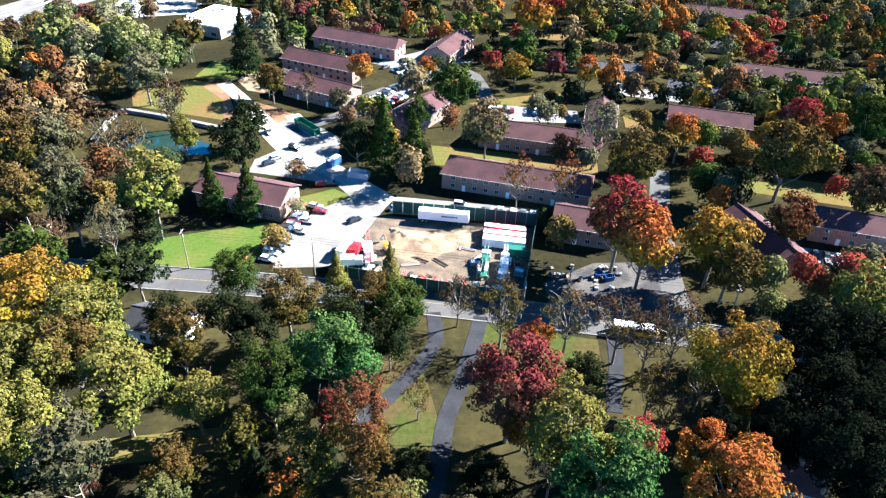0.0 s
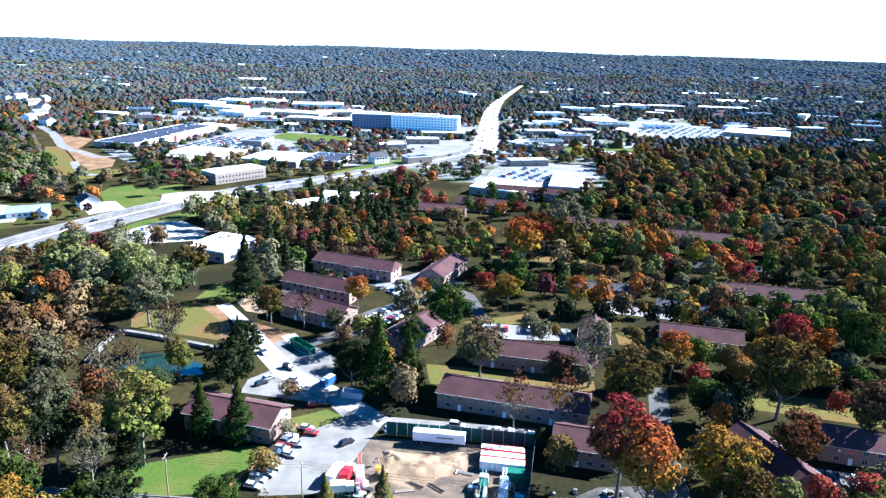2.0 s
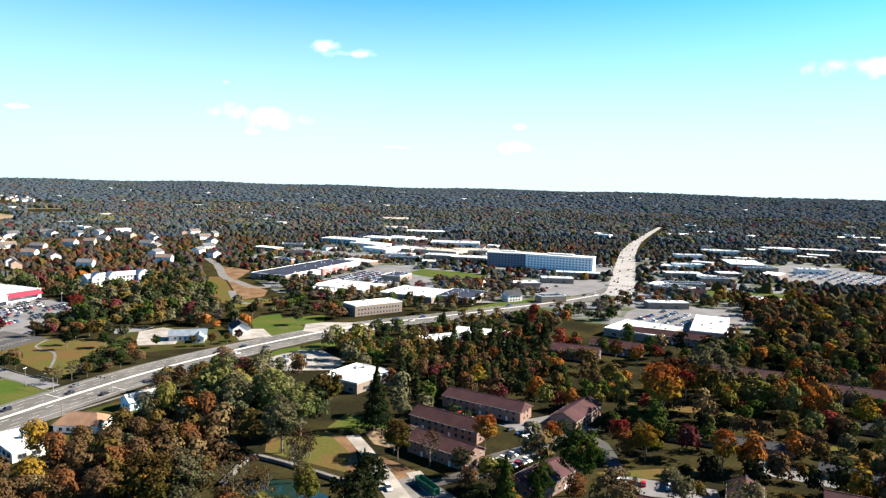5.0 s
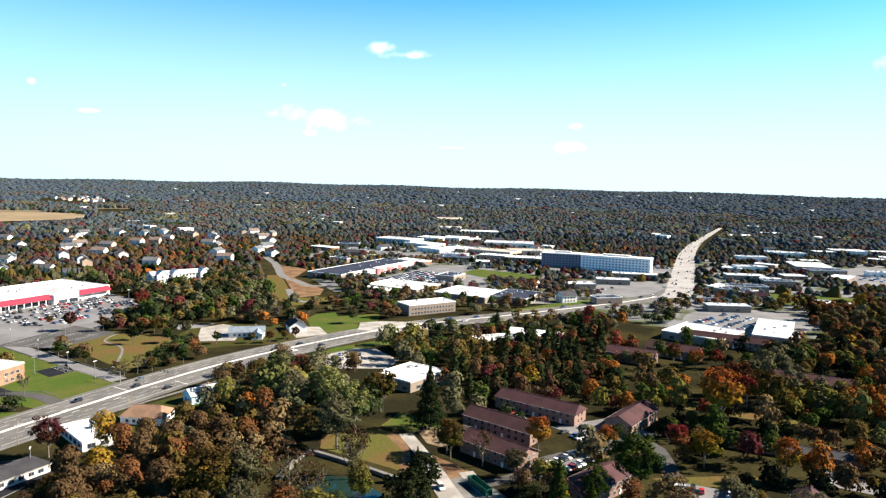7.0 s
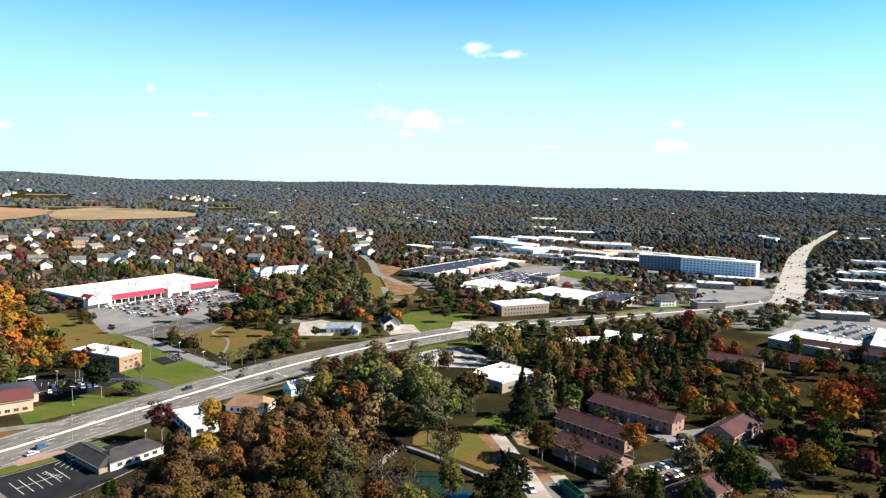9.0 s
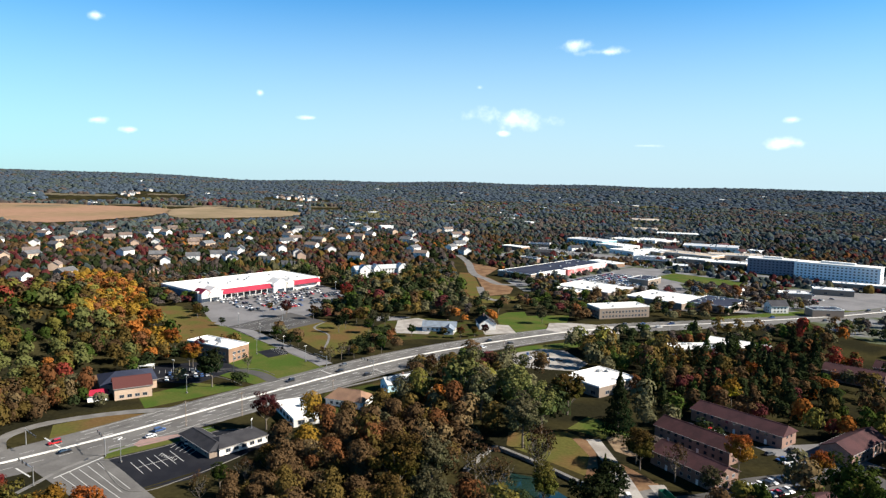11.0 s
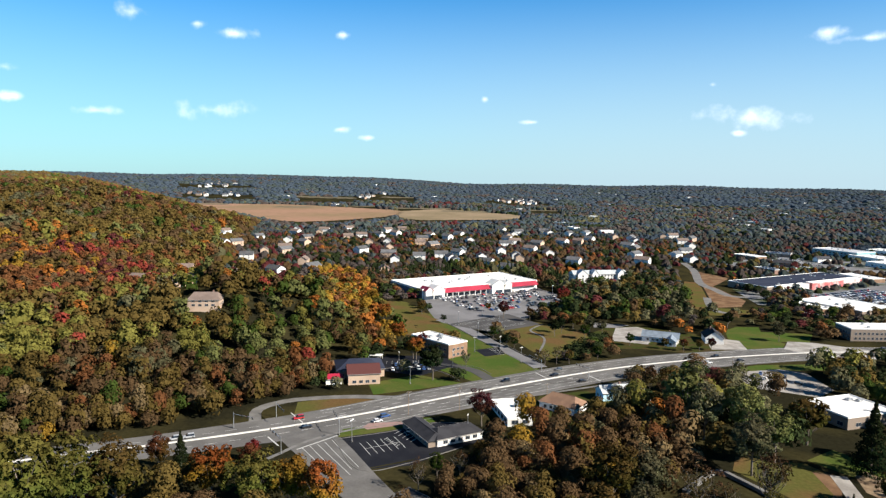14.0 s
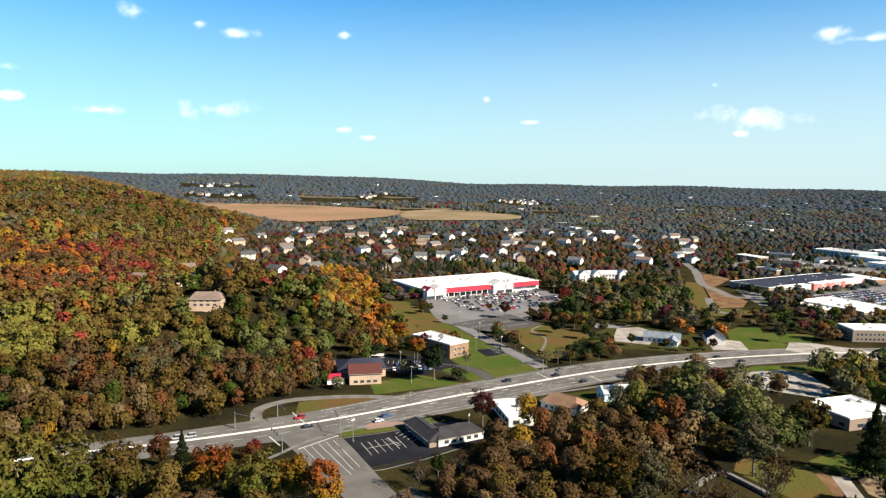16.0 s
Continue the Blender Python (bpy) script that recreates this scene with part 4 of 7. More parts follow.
for a in ((65, 312, -7, 52, 8), (106, 288, -22, 22, 8), (150, 345, -10, 48, 8)):
    gabled("garage_row", *a, 2.8, 1.6, M_BROWNWALL, M_ROOF_GREY, "long low garage row with grey shingle roof", "garage", floors=1, sides="s", step=6, group="garage rows")
gabled("bungalow", -65, 123, -10, 14, 9, 4.2, 2.6, M_WHITEWALL, M_ROOF_GREY, "white house with grey roof among dark trees", "house", floors=1, sides="es", chimney=True)
gabled("bungalow", 66, 87, -15, 14, 8, 3.2, 1.8, M_BRICK, M_ROOF_BROWN, "low house with dull brown roof under trees", "house", floors=1, sides="sw", chimney=True)

flat_roofed("warehouse", -119.5, 355, 69, 31, 26, 6, M_BROWNWALL, M_ROOF_WHITE, "low commercial building with white flat roof", sides="sw", units=3, step=6)
flat_roofed("shop_building", -95, 460, 38, 28, 16, 5, M_WHITEWALL, M_ROOF_WHITE, "low shop with white flat roof", "shop", sides="sw", units=4)
gabled("shop_building", -70, 486, -6, 36, 18, 4.5, 2.4, M_WHITEWALL, M_ROOF_WHITE, "low shop with pale pitched metal roof", "shop", floors=1, sides="s", step=5, size=(2.0, 1.6))
flat_roofed("office_building", -173, 553, 49.5, 46, 20, 9, M_BROWNWALL, M_ROOF_WHITE, "two-storey brown office block with white roof edge", "office", floors=2, sides="sew", size=(1.6, 1.9), step=3.0, units=3)
flat_roofed("brick_office", -334, 279.5, 2, 36, 16, 9, M_TANBRICK, M_ROOF_WHITE, "two-storey tan brick office with white flat roof", "office", floors=2, sides="se", size=(2.0, 1.6), step=3.6, units=5)
gabled("restaurant", -309, 205, 62, 17, 13, 6.0, 3.6, M_TANPLASTER, M_ROOF_MAROON, "restaurant with maroon gable roof and pale walls", "restaurant", floors=1, sides="se", size=(2.0, 1.6), step=3.5)
gabled("restaurant_wing", -325, 213, 62, 26, 22, 4.6, 3.2, M_TANPLASTER, M_ROOF_BLUE, "restaurant wing with dark blue hipped roof", "restaurant", floors=1, sides="s", hip=8, step=4)
gabled("entrance_porch", -316, 191, 62, 9, 7, 3.2, 1.6, M_WHITEWALL, M_ROOF_RED, "small porch with bright red roof", "porch", floors=1, sides="s", step=3, hip=1.5)
gabled("clinic", -216.1, 189.6, 79, 22, 12, 3.4, 2.4, M_WHITEWALL, M_ROOF_GREY, "low white building with dark grey hipped roof beside the fresh lot", "building", floors=1, sides="sewn", hip=4, size=(2.0, 1.6), step=3.6)
gabled("clinic_wing", -225.6, 181.4, -13, 26, 9, 3.0, 2.0, M_BROWNWALL, M_ROOF_GREY, "dark-roofed wing of the low white building", "building", floors=1, sides="s", hip=3, step=4)
flat_roofed("workshop", -220, 229, -28, 27, 12, 4, M_WHITEWALL, M_ROOF_WHITE, "white workshop with pale flat roof", "workshop", sides="se", units=1)
gabled("roadside_house", -212, 257, 12, 19, 13, 3.6, 3.4, M_WHITEWALL, M_ROOF_TAN, "white house with tan pyramid roof by the highway", "house", floors=1, sides="se", hip=4)
gabled("blue_house", -207, 290, 62, 15, 9, 4.2, 2.6, M_BLUEWALL, M_ROOF_SILVER, "pale blue house with silver roof beside the highway", "house", floors=1, sides="sew", chimney=True)
gabled("blue_house", -200, 302, -28, 13, 8, 3.6, 2.4, M_WHITEWALL, M_ROOF_SILVER, "white house wing with silver roof beside the highway", "house", floors=1, sides="sew")
mansion = gabled("mansion", -459, 607, 60, 60, 15, 9.5, 3.2, M_WHITEWALL, M_ROOF_SILVER, "long white three-storey building with silver roof among trees", "apartment building", floors=3, sides="sew", size=(1.6, 1.9), step=3.6, storey=3.0, yard=16)
for u, w in ((-21, 11), (-7, 7), (23, 9)):
    bm = bmesh.new()
    outline = [(u - w / 2, 0), (u + w / 2, 0), (u + w / 2, 10), (u, 14.5), (u - w / 2, 10)]
    rows = [[bm.verts.new((p, q, z)) for p, z in outline] for q in (-10.5, -2)]
    bm.faces.new(rows[0]), bm.faces.new(rows[1][::-1])
    for i in range(5):
        bm.faces.new((rows[0][i], rows[0][(i + 1) % 5], rows[1][(i + 1) % 5], rows[1][i]))
    bay = part("gable_bay", bm, M_WHITEWALL, mansion, "white projecting gabled bay")
    bm = bmesh.new()
    for sgn in (-1, 1):
        v = [bm.verts.new(p) for p in ((u + sgn * (w / 2 + 0.4), -10.9, 9.7), (u, -10.9, 14.6), (u, -1, 14.6), (u + sgn * (w / 2 + 0.4), -1, 9.7))]
        t = [bm.verts.new(q.co + Vector((0, 0, 0.3))) for q in v]
        bm.faces.new(t), bm.faces.new(v[::-1])
        for i in range(4):
            bm.faces.new((v[i], v[(i + 1) % 4], t[(i + 1) % 4], t[i]))
    part("bay_roof", bm, M_ROOF_SILVER, bay)
    for f in range(3):
        window(mansion, (1.6, 1.9), u, -10.5, 0.9 + 3.0 * f, 0)
M_ROOF_BLUEGREY = material("blue_grey_shingle", (0.2, 0.24, 0.29), second=(0.15, 0.18, 0.22), vary=0.2, coarse=0.3, fine=3.0)
roadside = gabled("roadside_house", -263, 421, 28, 24, 12, 3.6, 2.8, M_WHITEWALL, M_ROOF_BLUEGREY, "low L-shaped white house with blue-grey roof by the highway", "house", floors=1, sides="se", chimney=True)
bm = bmesh.new()
prism(bm, [(4, -15), (11, -15), (11, -5.9), (4, -5.9)], -1.0, 3.4)
for q in (-15, -14.75):
    bm.faces.new([bm.verts.new(p) for p in ((4, q, 3.4), (11, q, 3.4), (7.5, q, 5.4))])
wing = part("wing", bm, M_WHITEWALL, roadside)
bm = bmesh.new()
for sx in (-1, 1):
    prism_pts = [(7.5, 5.45), (7.5 + sx * 4.1, 3.1), (7.5 + sx * 4.1, 3.3), (7.5, 5.68)]
    rows = [[bm.verts.new((p[0], q, p[1])) for p in prism_pts] for q in (-15.6, -2.0)]
    for k in range(4):
        bm.faces.new((rows[0][k], rows[0][(k + 1) % 4], rows[1][(k + 1) % 4], rows[1][k]))
    bm.faces.new(rows[0]), bm.faces.new(rows[1][::-1])
part("wing_roof", bm, M_ROOF_BLUEGREY, wing)
window(roadside, (1.3, 1.5), 7.5, -15.06, 1.0, 0)
gabled("roadside_house", -240, 449, 128, 17, 12, 4.4, 4.0, M_WHITEWALL, M_ROOF_GREY, "white gabled house with dark roof by the highway", "house", floors=1, sides="se", chimney=True)

# shopping area
WHITE_FLAT = "long low commercial building with white flat roof"
M_TEALGLASS = material("teal_cladding", (0.2, 0.36, 0.4), vary=0.15, fine=1.0, rough=0.4)
M_ROOF_TANFLAT = material("tan_gravel_roof", (0.45, 0.38, 0.3), second=(0.36, 0.31, 0.26), vary=0.15, coarse=0.05, fine=0.6)
M_ROOF_PALE = material("grey_membrane_roof", (0.5, 0.51, 0.53), second=(0.4, 0.41, 0.43), vary=0.15, coarse=0.05, fine=0.6)
for a in ((46, 534, -26, 44, 44), (99, 566, -12, 26, 70), (76, 663, 14, 38, 13), (-230, 655, -13, 60, 47), (-156, 640, -13, 54, 50), (224, 1062, 2, 48, 66), (418, 950, -27, 80, 60),
          (-350, 1100, -25, 60, 38), (-308, 1030, -28, 50, 36), (-272, 1052, -28, 46, 38), (-372, 1222, -10, 46, 40), (-336, 1242, -10, 40, 44), (-160, 966, 2, 50, 28), (-203, 976, -6, 42, 24),
          (343, 1352, 11, 56, 30), (412, 1351, 3, 66, 26), (519, 1352, -5, 92, 30), (619, 1529, -7, 110, 60), (284, 1754, 26, 66, 40), (206, 1634, 18, 62, 40), (640, 1760, 15, 160, 40), (-330, 1420, 12, 80, 40),
          (-30, 792, 10, 36, 16), (-62, 742, 25, 30, 16), (-7, 850, 4, 52, 14), (120, 900, 10, 44, 18)):
    flat_roofed("commercial_building", *a, 6.0, M_BROWNWALL if a[0] > -300 else M_WHITEWALL, M_ROOF_WHITE, WHITE_FLAT, sides="s", units=4, step=14, plain=True)
for a in ((-222, 1040, -18, 84, 36), (-420, 1490, 13, 60, 60), (-510, 1830, 13, 74, 90), (-165, 1068, 20, 72, 36)):
    flat_roofed("commercial_building", *a, 6.5, M_TANPLASTER, M_ROOF_TANFLAT, "wide commercial building with tan gravel roof", sides="s", units=6, step=9, plain=True)
for a in ((-222, 1186, 8, 84, 46), (300, 1010, 8, 40, 16), (140, 1000, 15, 40, 20), (160, 1140, 12, 44, 20), (230, 1240, 10, 50, 22), (-120, 1010, 8, 46, 18), (-260, 960, 4, 40, 18)):
    flat_roofed("commercial_building", *a, 6.5, M_WHITEWALL, M_ROOF_PALE, "commercial building with pale grey flat roof", sides="s", units=6, step=9, plain=True)
flat_roofed("glass_office", -405, 1132, -15, 72, 42, 9, M_TEALGLASS, M_ROOF_PALE, "low teal-clad office building with grey roof", "office", floors=2, sides="s", units=4, step=6, plain=True)
for a in ((-320, 768, 79, 158, 46), (-112, 640, -10, 36, 46), (-30, 660, 30, 26, 14), (95, 766, -39, 34, 26), (110, 800, 12, 40, 18), (150, 860, 14, 34, 16), (230, 1000, 20, 50, 18), (-205, 745, 79, 30, 22)):
    flat_roofed("retail_block", *a, 6.5, M_BROWNWALL, M_ROOF_BLUE, "low retail block with dark roof", "shop", sides="s", units=7, step=14, plain=True)
M_SHOPFRONT = material("red_and_white_shopfront", (0.42, 0.12, 0.12), second=(0.62, 0.5, 0.48), vary=0.2, coarse=0.12, fine=0.6)
flat_roofed("red_shopfront", -289, 790, 79, 88, 7, 7.6, M_SHOPFRONT, M_ROOF_WHITE, "red shopfront canopy of the retail block", "shop front", sides="s", units=0, step=8)
flat_roofed("white_shopfront", -302, 718, 79, 44, 8, 7.2, M_WHITEWALL, M_ROOF_WHITE, "white shopfront canopy of the retail block", "shop front", sides="s", units=0, step=8)


gabled("white_house", -66, 652, 40, 16, 11, 6.4, 4.0, M_WHITEWALL, M_ROOF_GREY, "tall white house with grey gables on a lawn", "house", sides="sew", chimney=True)


M_HOTEL = material("pale_blue_white_panels", (0.78, 0.85, 0.88), vary=0.12, fine=1.0)
M_BLUEBLOCK = material("blue_grey_block", (0.16, 0.18, 0.23), vary=0.15, fine=2.0)


def hotel():
    b = thing("hotel", pose(0, 0, 0), "five-storey pale blue hotel with rows of windows", "hotel")
    for x, y, turn, L in ((-101, 929, -1, 54), (-31, 918, -9, 88)):
        W, h = 22, 17.5
        m = pose(x, y, 0, 0, 0, turn)
        bm = bmesh.new()
        prism(bm, [(-L / 2, -W / 2), (L / 2, -W / 2), (L / 2, W / 2), (-L / 2, W / 2)], -1, h)
        w = part("wing", bm, M_BLUEBLOCK if L < 60 else M_HOTEL, b)
        w.matrix_basis = m
        bm = bmesh.new()
        box(bm, -L / 2 - 0.6, -W / 2 - 0.6, h, L / 2 + 0.6, W / 2 + 0.6, h + 1.0)
        box(bm, -L / 5, -3, h + 1.0, L / 5, 3, h + 3.2)
        part("roof", bm, M_ROOF_WHITE, w)
        n = int(L / 4.2)
        for f in range(5):
            for i in range(n):
                place("window", WINDOWS[(2.0, 1.6)][1], w, pose((i - (n - 1) / 2) * 4.2, -W / 2 - 0.03, 1.2 + 3.3 * f))
        for f in range(5):
            for i in range(4):
                place("window", WINDOWS[(2.0, 1.6)][1], w, pose(L / 2 + 0.03, (i - 1.5) * 4.2, 1.2 + 3.3 * f, 0, 0, 90))
    clear([(-132, 880), (16, 870), (16, 935), (-130, 940)])


hotel()


def store():
    x, y, turn, L, W, h = -508, 457.5, 80.7, 132, 64, 9
    b = flat_roofed("superstore", x, y, turn, L, W, h, M_WHITEWALL, M_ROOF_WHITE, "large white store with red metal roof trim", "store", sides="", units=14)
    bm = bmesh.new()
    for x0, x1 in ((-44, 7), (32, 64.5)):
        v = [bm.verts.new(p) for p in ((x0, -W / 2 - 4, 5.2), (x1, -W / 2 - 4, 5.2), (x1, -W / 2 - 0.2, 8.8), (x0, -W / 2 - 0.2, 8.8),
                                       (x0, -W / 2 - 4, 4.8), (x1, -W / 2 - 4, 4.8), (x1, -W / 2 - 0.2, 4.8), (x0, -W / 2 - 0.2, 4.8))]
        for f in ((0, 1, 2, 3), (7, 6, 5, 4), (0, 4, 5, 1), (1, 5, 6, 2), (2, 6, 7, 3), (3, 7, 4, 0)):
            bm.faces.new([v[i] for i in f])
    part("canopy", bm, M_ROOF_RED, b, "red metal canopy roof")
    bm = bmesh.new()
    box(bm, -L / 2 - 0.06, -W / 2 + 0.5, 0, -L / 2 + 0.1, W / 2 - 0.5, h - 1.6)
    part("side_wall", bm, M_BLUEBLOCK, b, "dark blue-grey block side wall")
    for i in range(9):
        bm = bmesh.new()
        box(bm, -42 + i * 6.2, -W / 2 - 3.9, 0, -41.5 + i * 6.2, -W / 2 - 3.4, 4.8)
        part("column", bm, M_TRIM, b)
    bm = bmesh.new()
    box(bm, -43, -W / 2 - 0.08, 0.4, 6, -W / 2 + 0.1, 3.6)
    part("shop_window", bm, M_GLASS, b, "dark band of shop windows")
    for gx, gw, gh, red in ((-52, 14, 12, False), (16, 16, 12.5, False), (26, 10, 11, False), (-61, 8, 11, True)):
        bm = bmesh.new()
        f = [[bm.verts.new((gx + u, yy, zz)) for u, zz in ((-gw / 2, 0), (gw / 2, 0), (gw / 2, h - 1), (0, gh), (-gw / 2, h - 1))] for yy in (-W / 2 - 5, -W / 2 + 8)]
        bm.faces.new(f[0]), bm.faces.new(f[1][::-1])
        for i in range(5):
            bm.faces.new((f[0][i], f[0][(i + 1) % 5], f[1][(i + 1) % 5], f[1][i]))
        g = part("gable", bm, M_WHITEWALL, b)
        bm = bmesh.new()
        for s in (-1, 1):
            v = [bm.verts.new(p) for p in ((gx + s * (gw / 2 + 0.6), -W / 2 - 5.4, h - 1.3), (gx, -W / 2 - 5.4, gh + 0.1), (gx, -W / 2 + 8, gh + 0.1), (gx + s * (gw / 2 + 0.6), -W / 2 + 8, h - 1.3))]
            w = [bm.verts.new(q.co + Vector((0, 0, 0.3))) for q in v]
            bm.faces.new(w), bm.faces.new(v[::-1])
            for i in range(4):
                bm.faces.new((v[i], v[(i + 1) % 4], w[(i + 1) % 4], w[i]))
        part("gable_roof", bm, M_ROOF_RED if red else M_ROOF_WHITE, g)
        bm = bmesh.new()
        box(bm, gx - 4, -W / 2 - 5.15, 0.2, gx + 4, -W / 2 - 4.9, 3.4)
        part("entrance", bm, M_GLASS, g, "dark glass entrance")


store()


# ---- smaller buildings of the business quarter ----
BUSINESS = np.array([(-480, 860), (-480, 1290), (-180, 1260), (10, 1000), (30, 1000), (140, 1200), (420, 1240), (420, 880), (240, 860), (130, 560), (0, 560),
                     (-60, 640), (-140, 600), (-190, 590), (-290, 610), (-350, 680), (-320, 830)], float)


def quarter():
    rng = random.Random(77)
    made = 0
    spots = []
    for _ in range(3000):
        x, y = rng.uniform(-480, 700), rng.uniform(580, 1900)
        own = inside(BUSINESS, np.array([x]), np.array([y]))[0]
        if not own and not (60 < x < 700 and 880 < y < 1900 and x > y * 0.075 + 30):
            continue
        if any(inside(c, np.array([x]), np.array([y]))[0] for c in CLEAR) or any(math.hypot(x - a, y - b) < (34 if own else 60) for a, b in spots):
            continue
        spots.append((x, y))
        k = rng.random()
        turn = rng.choice((12, 18, 60, -20)) + rng.uniform(-4, 4)
        if k < 0.7:
            flat_roofed("commercial_building", x, y, turn, rng.uniform(18, 44), rng.uniform(12, 22), rng.uniform(4.0, 6.0), rng.choice((M_WHITEWALL, M_BRICK, M_TANBRICK, M_BROWNWALL)),
                        M_ROOF_WHITE if k < 0.45 else M_ROOF_BLUE, "small flat-roofed commercial building among lots", sides="s", units=1, step=12, plain=True)
        else:
            gabled("commercial_house", x, y, turn, rng.uniform(14, 22), rng.uniform(9, 13), 5.2, 3.0, rng.choice((M_WHITEWALL, M_WHITEWALL, M_BRICK)), rng.choice((M_ROOF_GREY, M_ROOF_BROWN)),
                   "pitched-roof house turned business among lots", "house", sides="s", step=7, plain=True, bare=True)
        made += 1
        if made >= 72:
            break


quarter()

# ---- suburban houses ----
M_ROOF_SLATE = material("pale_grey_shingle", (0.12, 0.12, 0.125), second=(0.09, 0.09, 0.095), vary=0.3, coarse=0.2, fine=3.0, per_object=0.3)
def suburb():
    rng = random.Random(5)
    protos = []
    spots = []
    for _ in range(4000):
        yaw, r = radians(rng.uniform(30, 70)), rng.uniform(700, 1420)
        x, y = -math.sin(yaw) * r, math.cos(yaw) * r
        if -640 < x and y < 560 or land(x, y) > 14 or (x < -1250 and y < 700) or math.degrees(yaw) < 44 and r < 900:
            continue
        if any(inside(c, np.array([x]), np.array([y]))[0] for c in CLEAR if len(c) < 9):
            continue
        if all(math.hypot(x - a, y - b) > 28 for a, b in spots):
            spots.append((x, y))
        if len(spots) >= 88:
            break
    spots = [(-684, 243), (-856, 319), (-825, 294), (-1115, 464), (-1191, 440), (-982, 425), (-893, 428)] + spots
    for cx, cy, k, spread in ((-3300, 1330, 16, 130), (-2490, 1669, 8, 80), (-2030, 2059, 12, 70), (-1901, 2040, 8, 60), (-2604, 1829, 6, 60), (-2766, 1126, 12, 110)):
        away = math.hypot(cx, cy)
        CLEAR.append(np.array([(cx * f - spread * g, cy * f - spread * g) for f, g in ((1.0, 1), (1.0, -1), (1 - 260 / away, -1), (1 - 260 / away, 1))], float))
        for _ in range(k):      # hamlets far off
            spots.append((cx + rng.uniform(-1, 1) * spread, cy + rng.uniform(-1, 1) * spread))
    for i, (x, y) in enumerate(spots):
        turn = rng.choice((10, 55, 100, -30, 145)) + rng.uniform(-8, 8)
        k = rng.random()
        if len(protos) < 6:
            p = gabled("suburban_house", x, y, turn, 16 + 5 * k, 11 + 2 * k, 6.4, 3.6, M_WHITEWALL if i % 5 else M_TANPLASTER, M_ROOF_SLATE if i % 3 else M_ROOF_TAUPE,
                       "two-storey pale suburban house with a pitched roof", "house", sides="s", chimney=i % 2 == 0, group="suburban houses", step=6.0, plain=True, bare=True)
            protos.append(p)
        else:
            copy_thing(protos[rng.randrange(6)], pose(x, y, land(x, y), 0, 0, turn))
            clear([(x - 9, y - 9), (x + 9, y - 9), (x + 9, y + 9), (x - 9, y + 9)])
        if math.hypot(x, y) > 1700:
            continue
        if i % 3 != 1:
            clear([(x * 0.975 - 9, y * 0.975 - 5), (x * 0.975 + 9, y * 0.975 - 5), (x + 10, y), (x - 10, y)])


suburb()
# scattered far roofs in the woods
rng = random.Random(11)
far_proto = None
for i in range(62):
    yaw, r = radians(rng.uniform(-30, 66)), rng.uniform(1300, 3700)
    x, y = -math.sin(yaw) * r, math.cos(yaw) * r
    if any(inside(c, np.array([x]), np.array([y]))[0] for c in CLEAR):
        continue
    if far_proto is None:
        far_proto = flat_roofed("distant_building", x, y, 20, 26, 14, 9.5, M_WHITEWALL, M_ROOF_WHITE, "small pale building far off among woods", sides="", units=0, step=6)
    else:
        copy_thing(far_proto, pose(x, y, land(x, y), 0, 0, rng.uniform(-40, 60)))

for x, y, turn, L in ((-578, 172, 40, 24), (-612, 222, 70, 24), (-541, 200, 28, 27), (-446, 172, 55, 20), (-566, 214, 120, 18), (-508, 180, 75, 19)):
    gabled("hillside_house", x, y, turn, L, 15, 5.2, 3.8, M_TANPLASTER, M_ROOF_TAUPE, "large pale house with taupe roof on the wooded hillside", "house", floors=2, sides="se", size=(2.0, 1.6), step=4.2,
           hip=3, chimney=True, group="hillside houses", yard=4)
    far_off = math.hypot(x, y)
    clear([(x - 13, y - 8), (x + 13, y + 8), (x * (1 - 14 / far_off) + 5, y * (1 - 14 / far_off) + 7), (x * (1 - 14 / far_off) - 5, y * (1 - 14 / far_off) - 7)])

# ---- trees ----
COLOURS = {
    # the dull green and blue-green below have distance haze mixed into the leaf colour
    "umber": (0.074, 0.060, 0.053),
    "hazed_green": (0.056, 0.070, 0.066),
    # evergreen taken nearly to black: deep shade put into the leaf colour
    "shade_green": (0.010, 0.014, 0.008), "crimson": (0.135, 0.036, 0.028), "spring_green": (0.062, 0.112, 0.03),
    "hazed_blue_green": (0.054, 0.071, 0.092),    "dark_green": (0.024, 0.032, 0.013), "green": (0.045, 0.066, 0.014), "light_green": (0.12, 0.127, 0.042), "olive": (0.106, 0.074, 0.022),
    "yellow_green": (0.14, 0.128, 0.03), "gold": (0.225, 0.132, 0.02), "tan": (0.167, 0.118, 0.057), "orange": (0.27, 0.098, 0.022),
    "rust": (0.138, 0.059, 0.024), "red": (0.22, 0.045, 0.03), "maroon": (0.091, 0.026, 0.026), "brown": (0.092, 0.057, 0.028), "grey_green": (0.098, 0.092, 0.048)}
WORDS = {"umber": "dull umber autumn", "hazed_green": "haze-tinted grey-green", "shade_green": "shade-blackened evergreen", "crimson": "crimson autumn", "spring_green": "fresh green leafy", "hazed_blue_green": "haze-tinted blue-green", "dark_green": "dark green evergreen", "green": "green leafy", "light_green": "pale green leafy", "olive": "olive autumn", "yellow_green": "yellow-green autumn",
         "gold": "golden autumn", "tan": "tan half-bare autumn", "orange": "bright orange autumn", "rust": "rusty brown autumn", "red": "bright red autumn",
         "maroon": "dark maroon autumn", "brown": "brown thinning autumn", "grey_green": "grey-green leafy"}


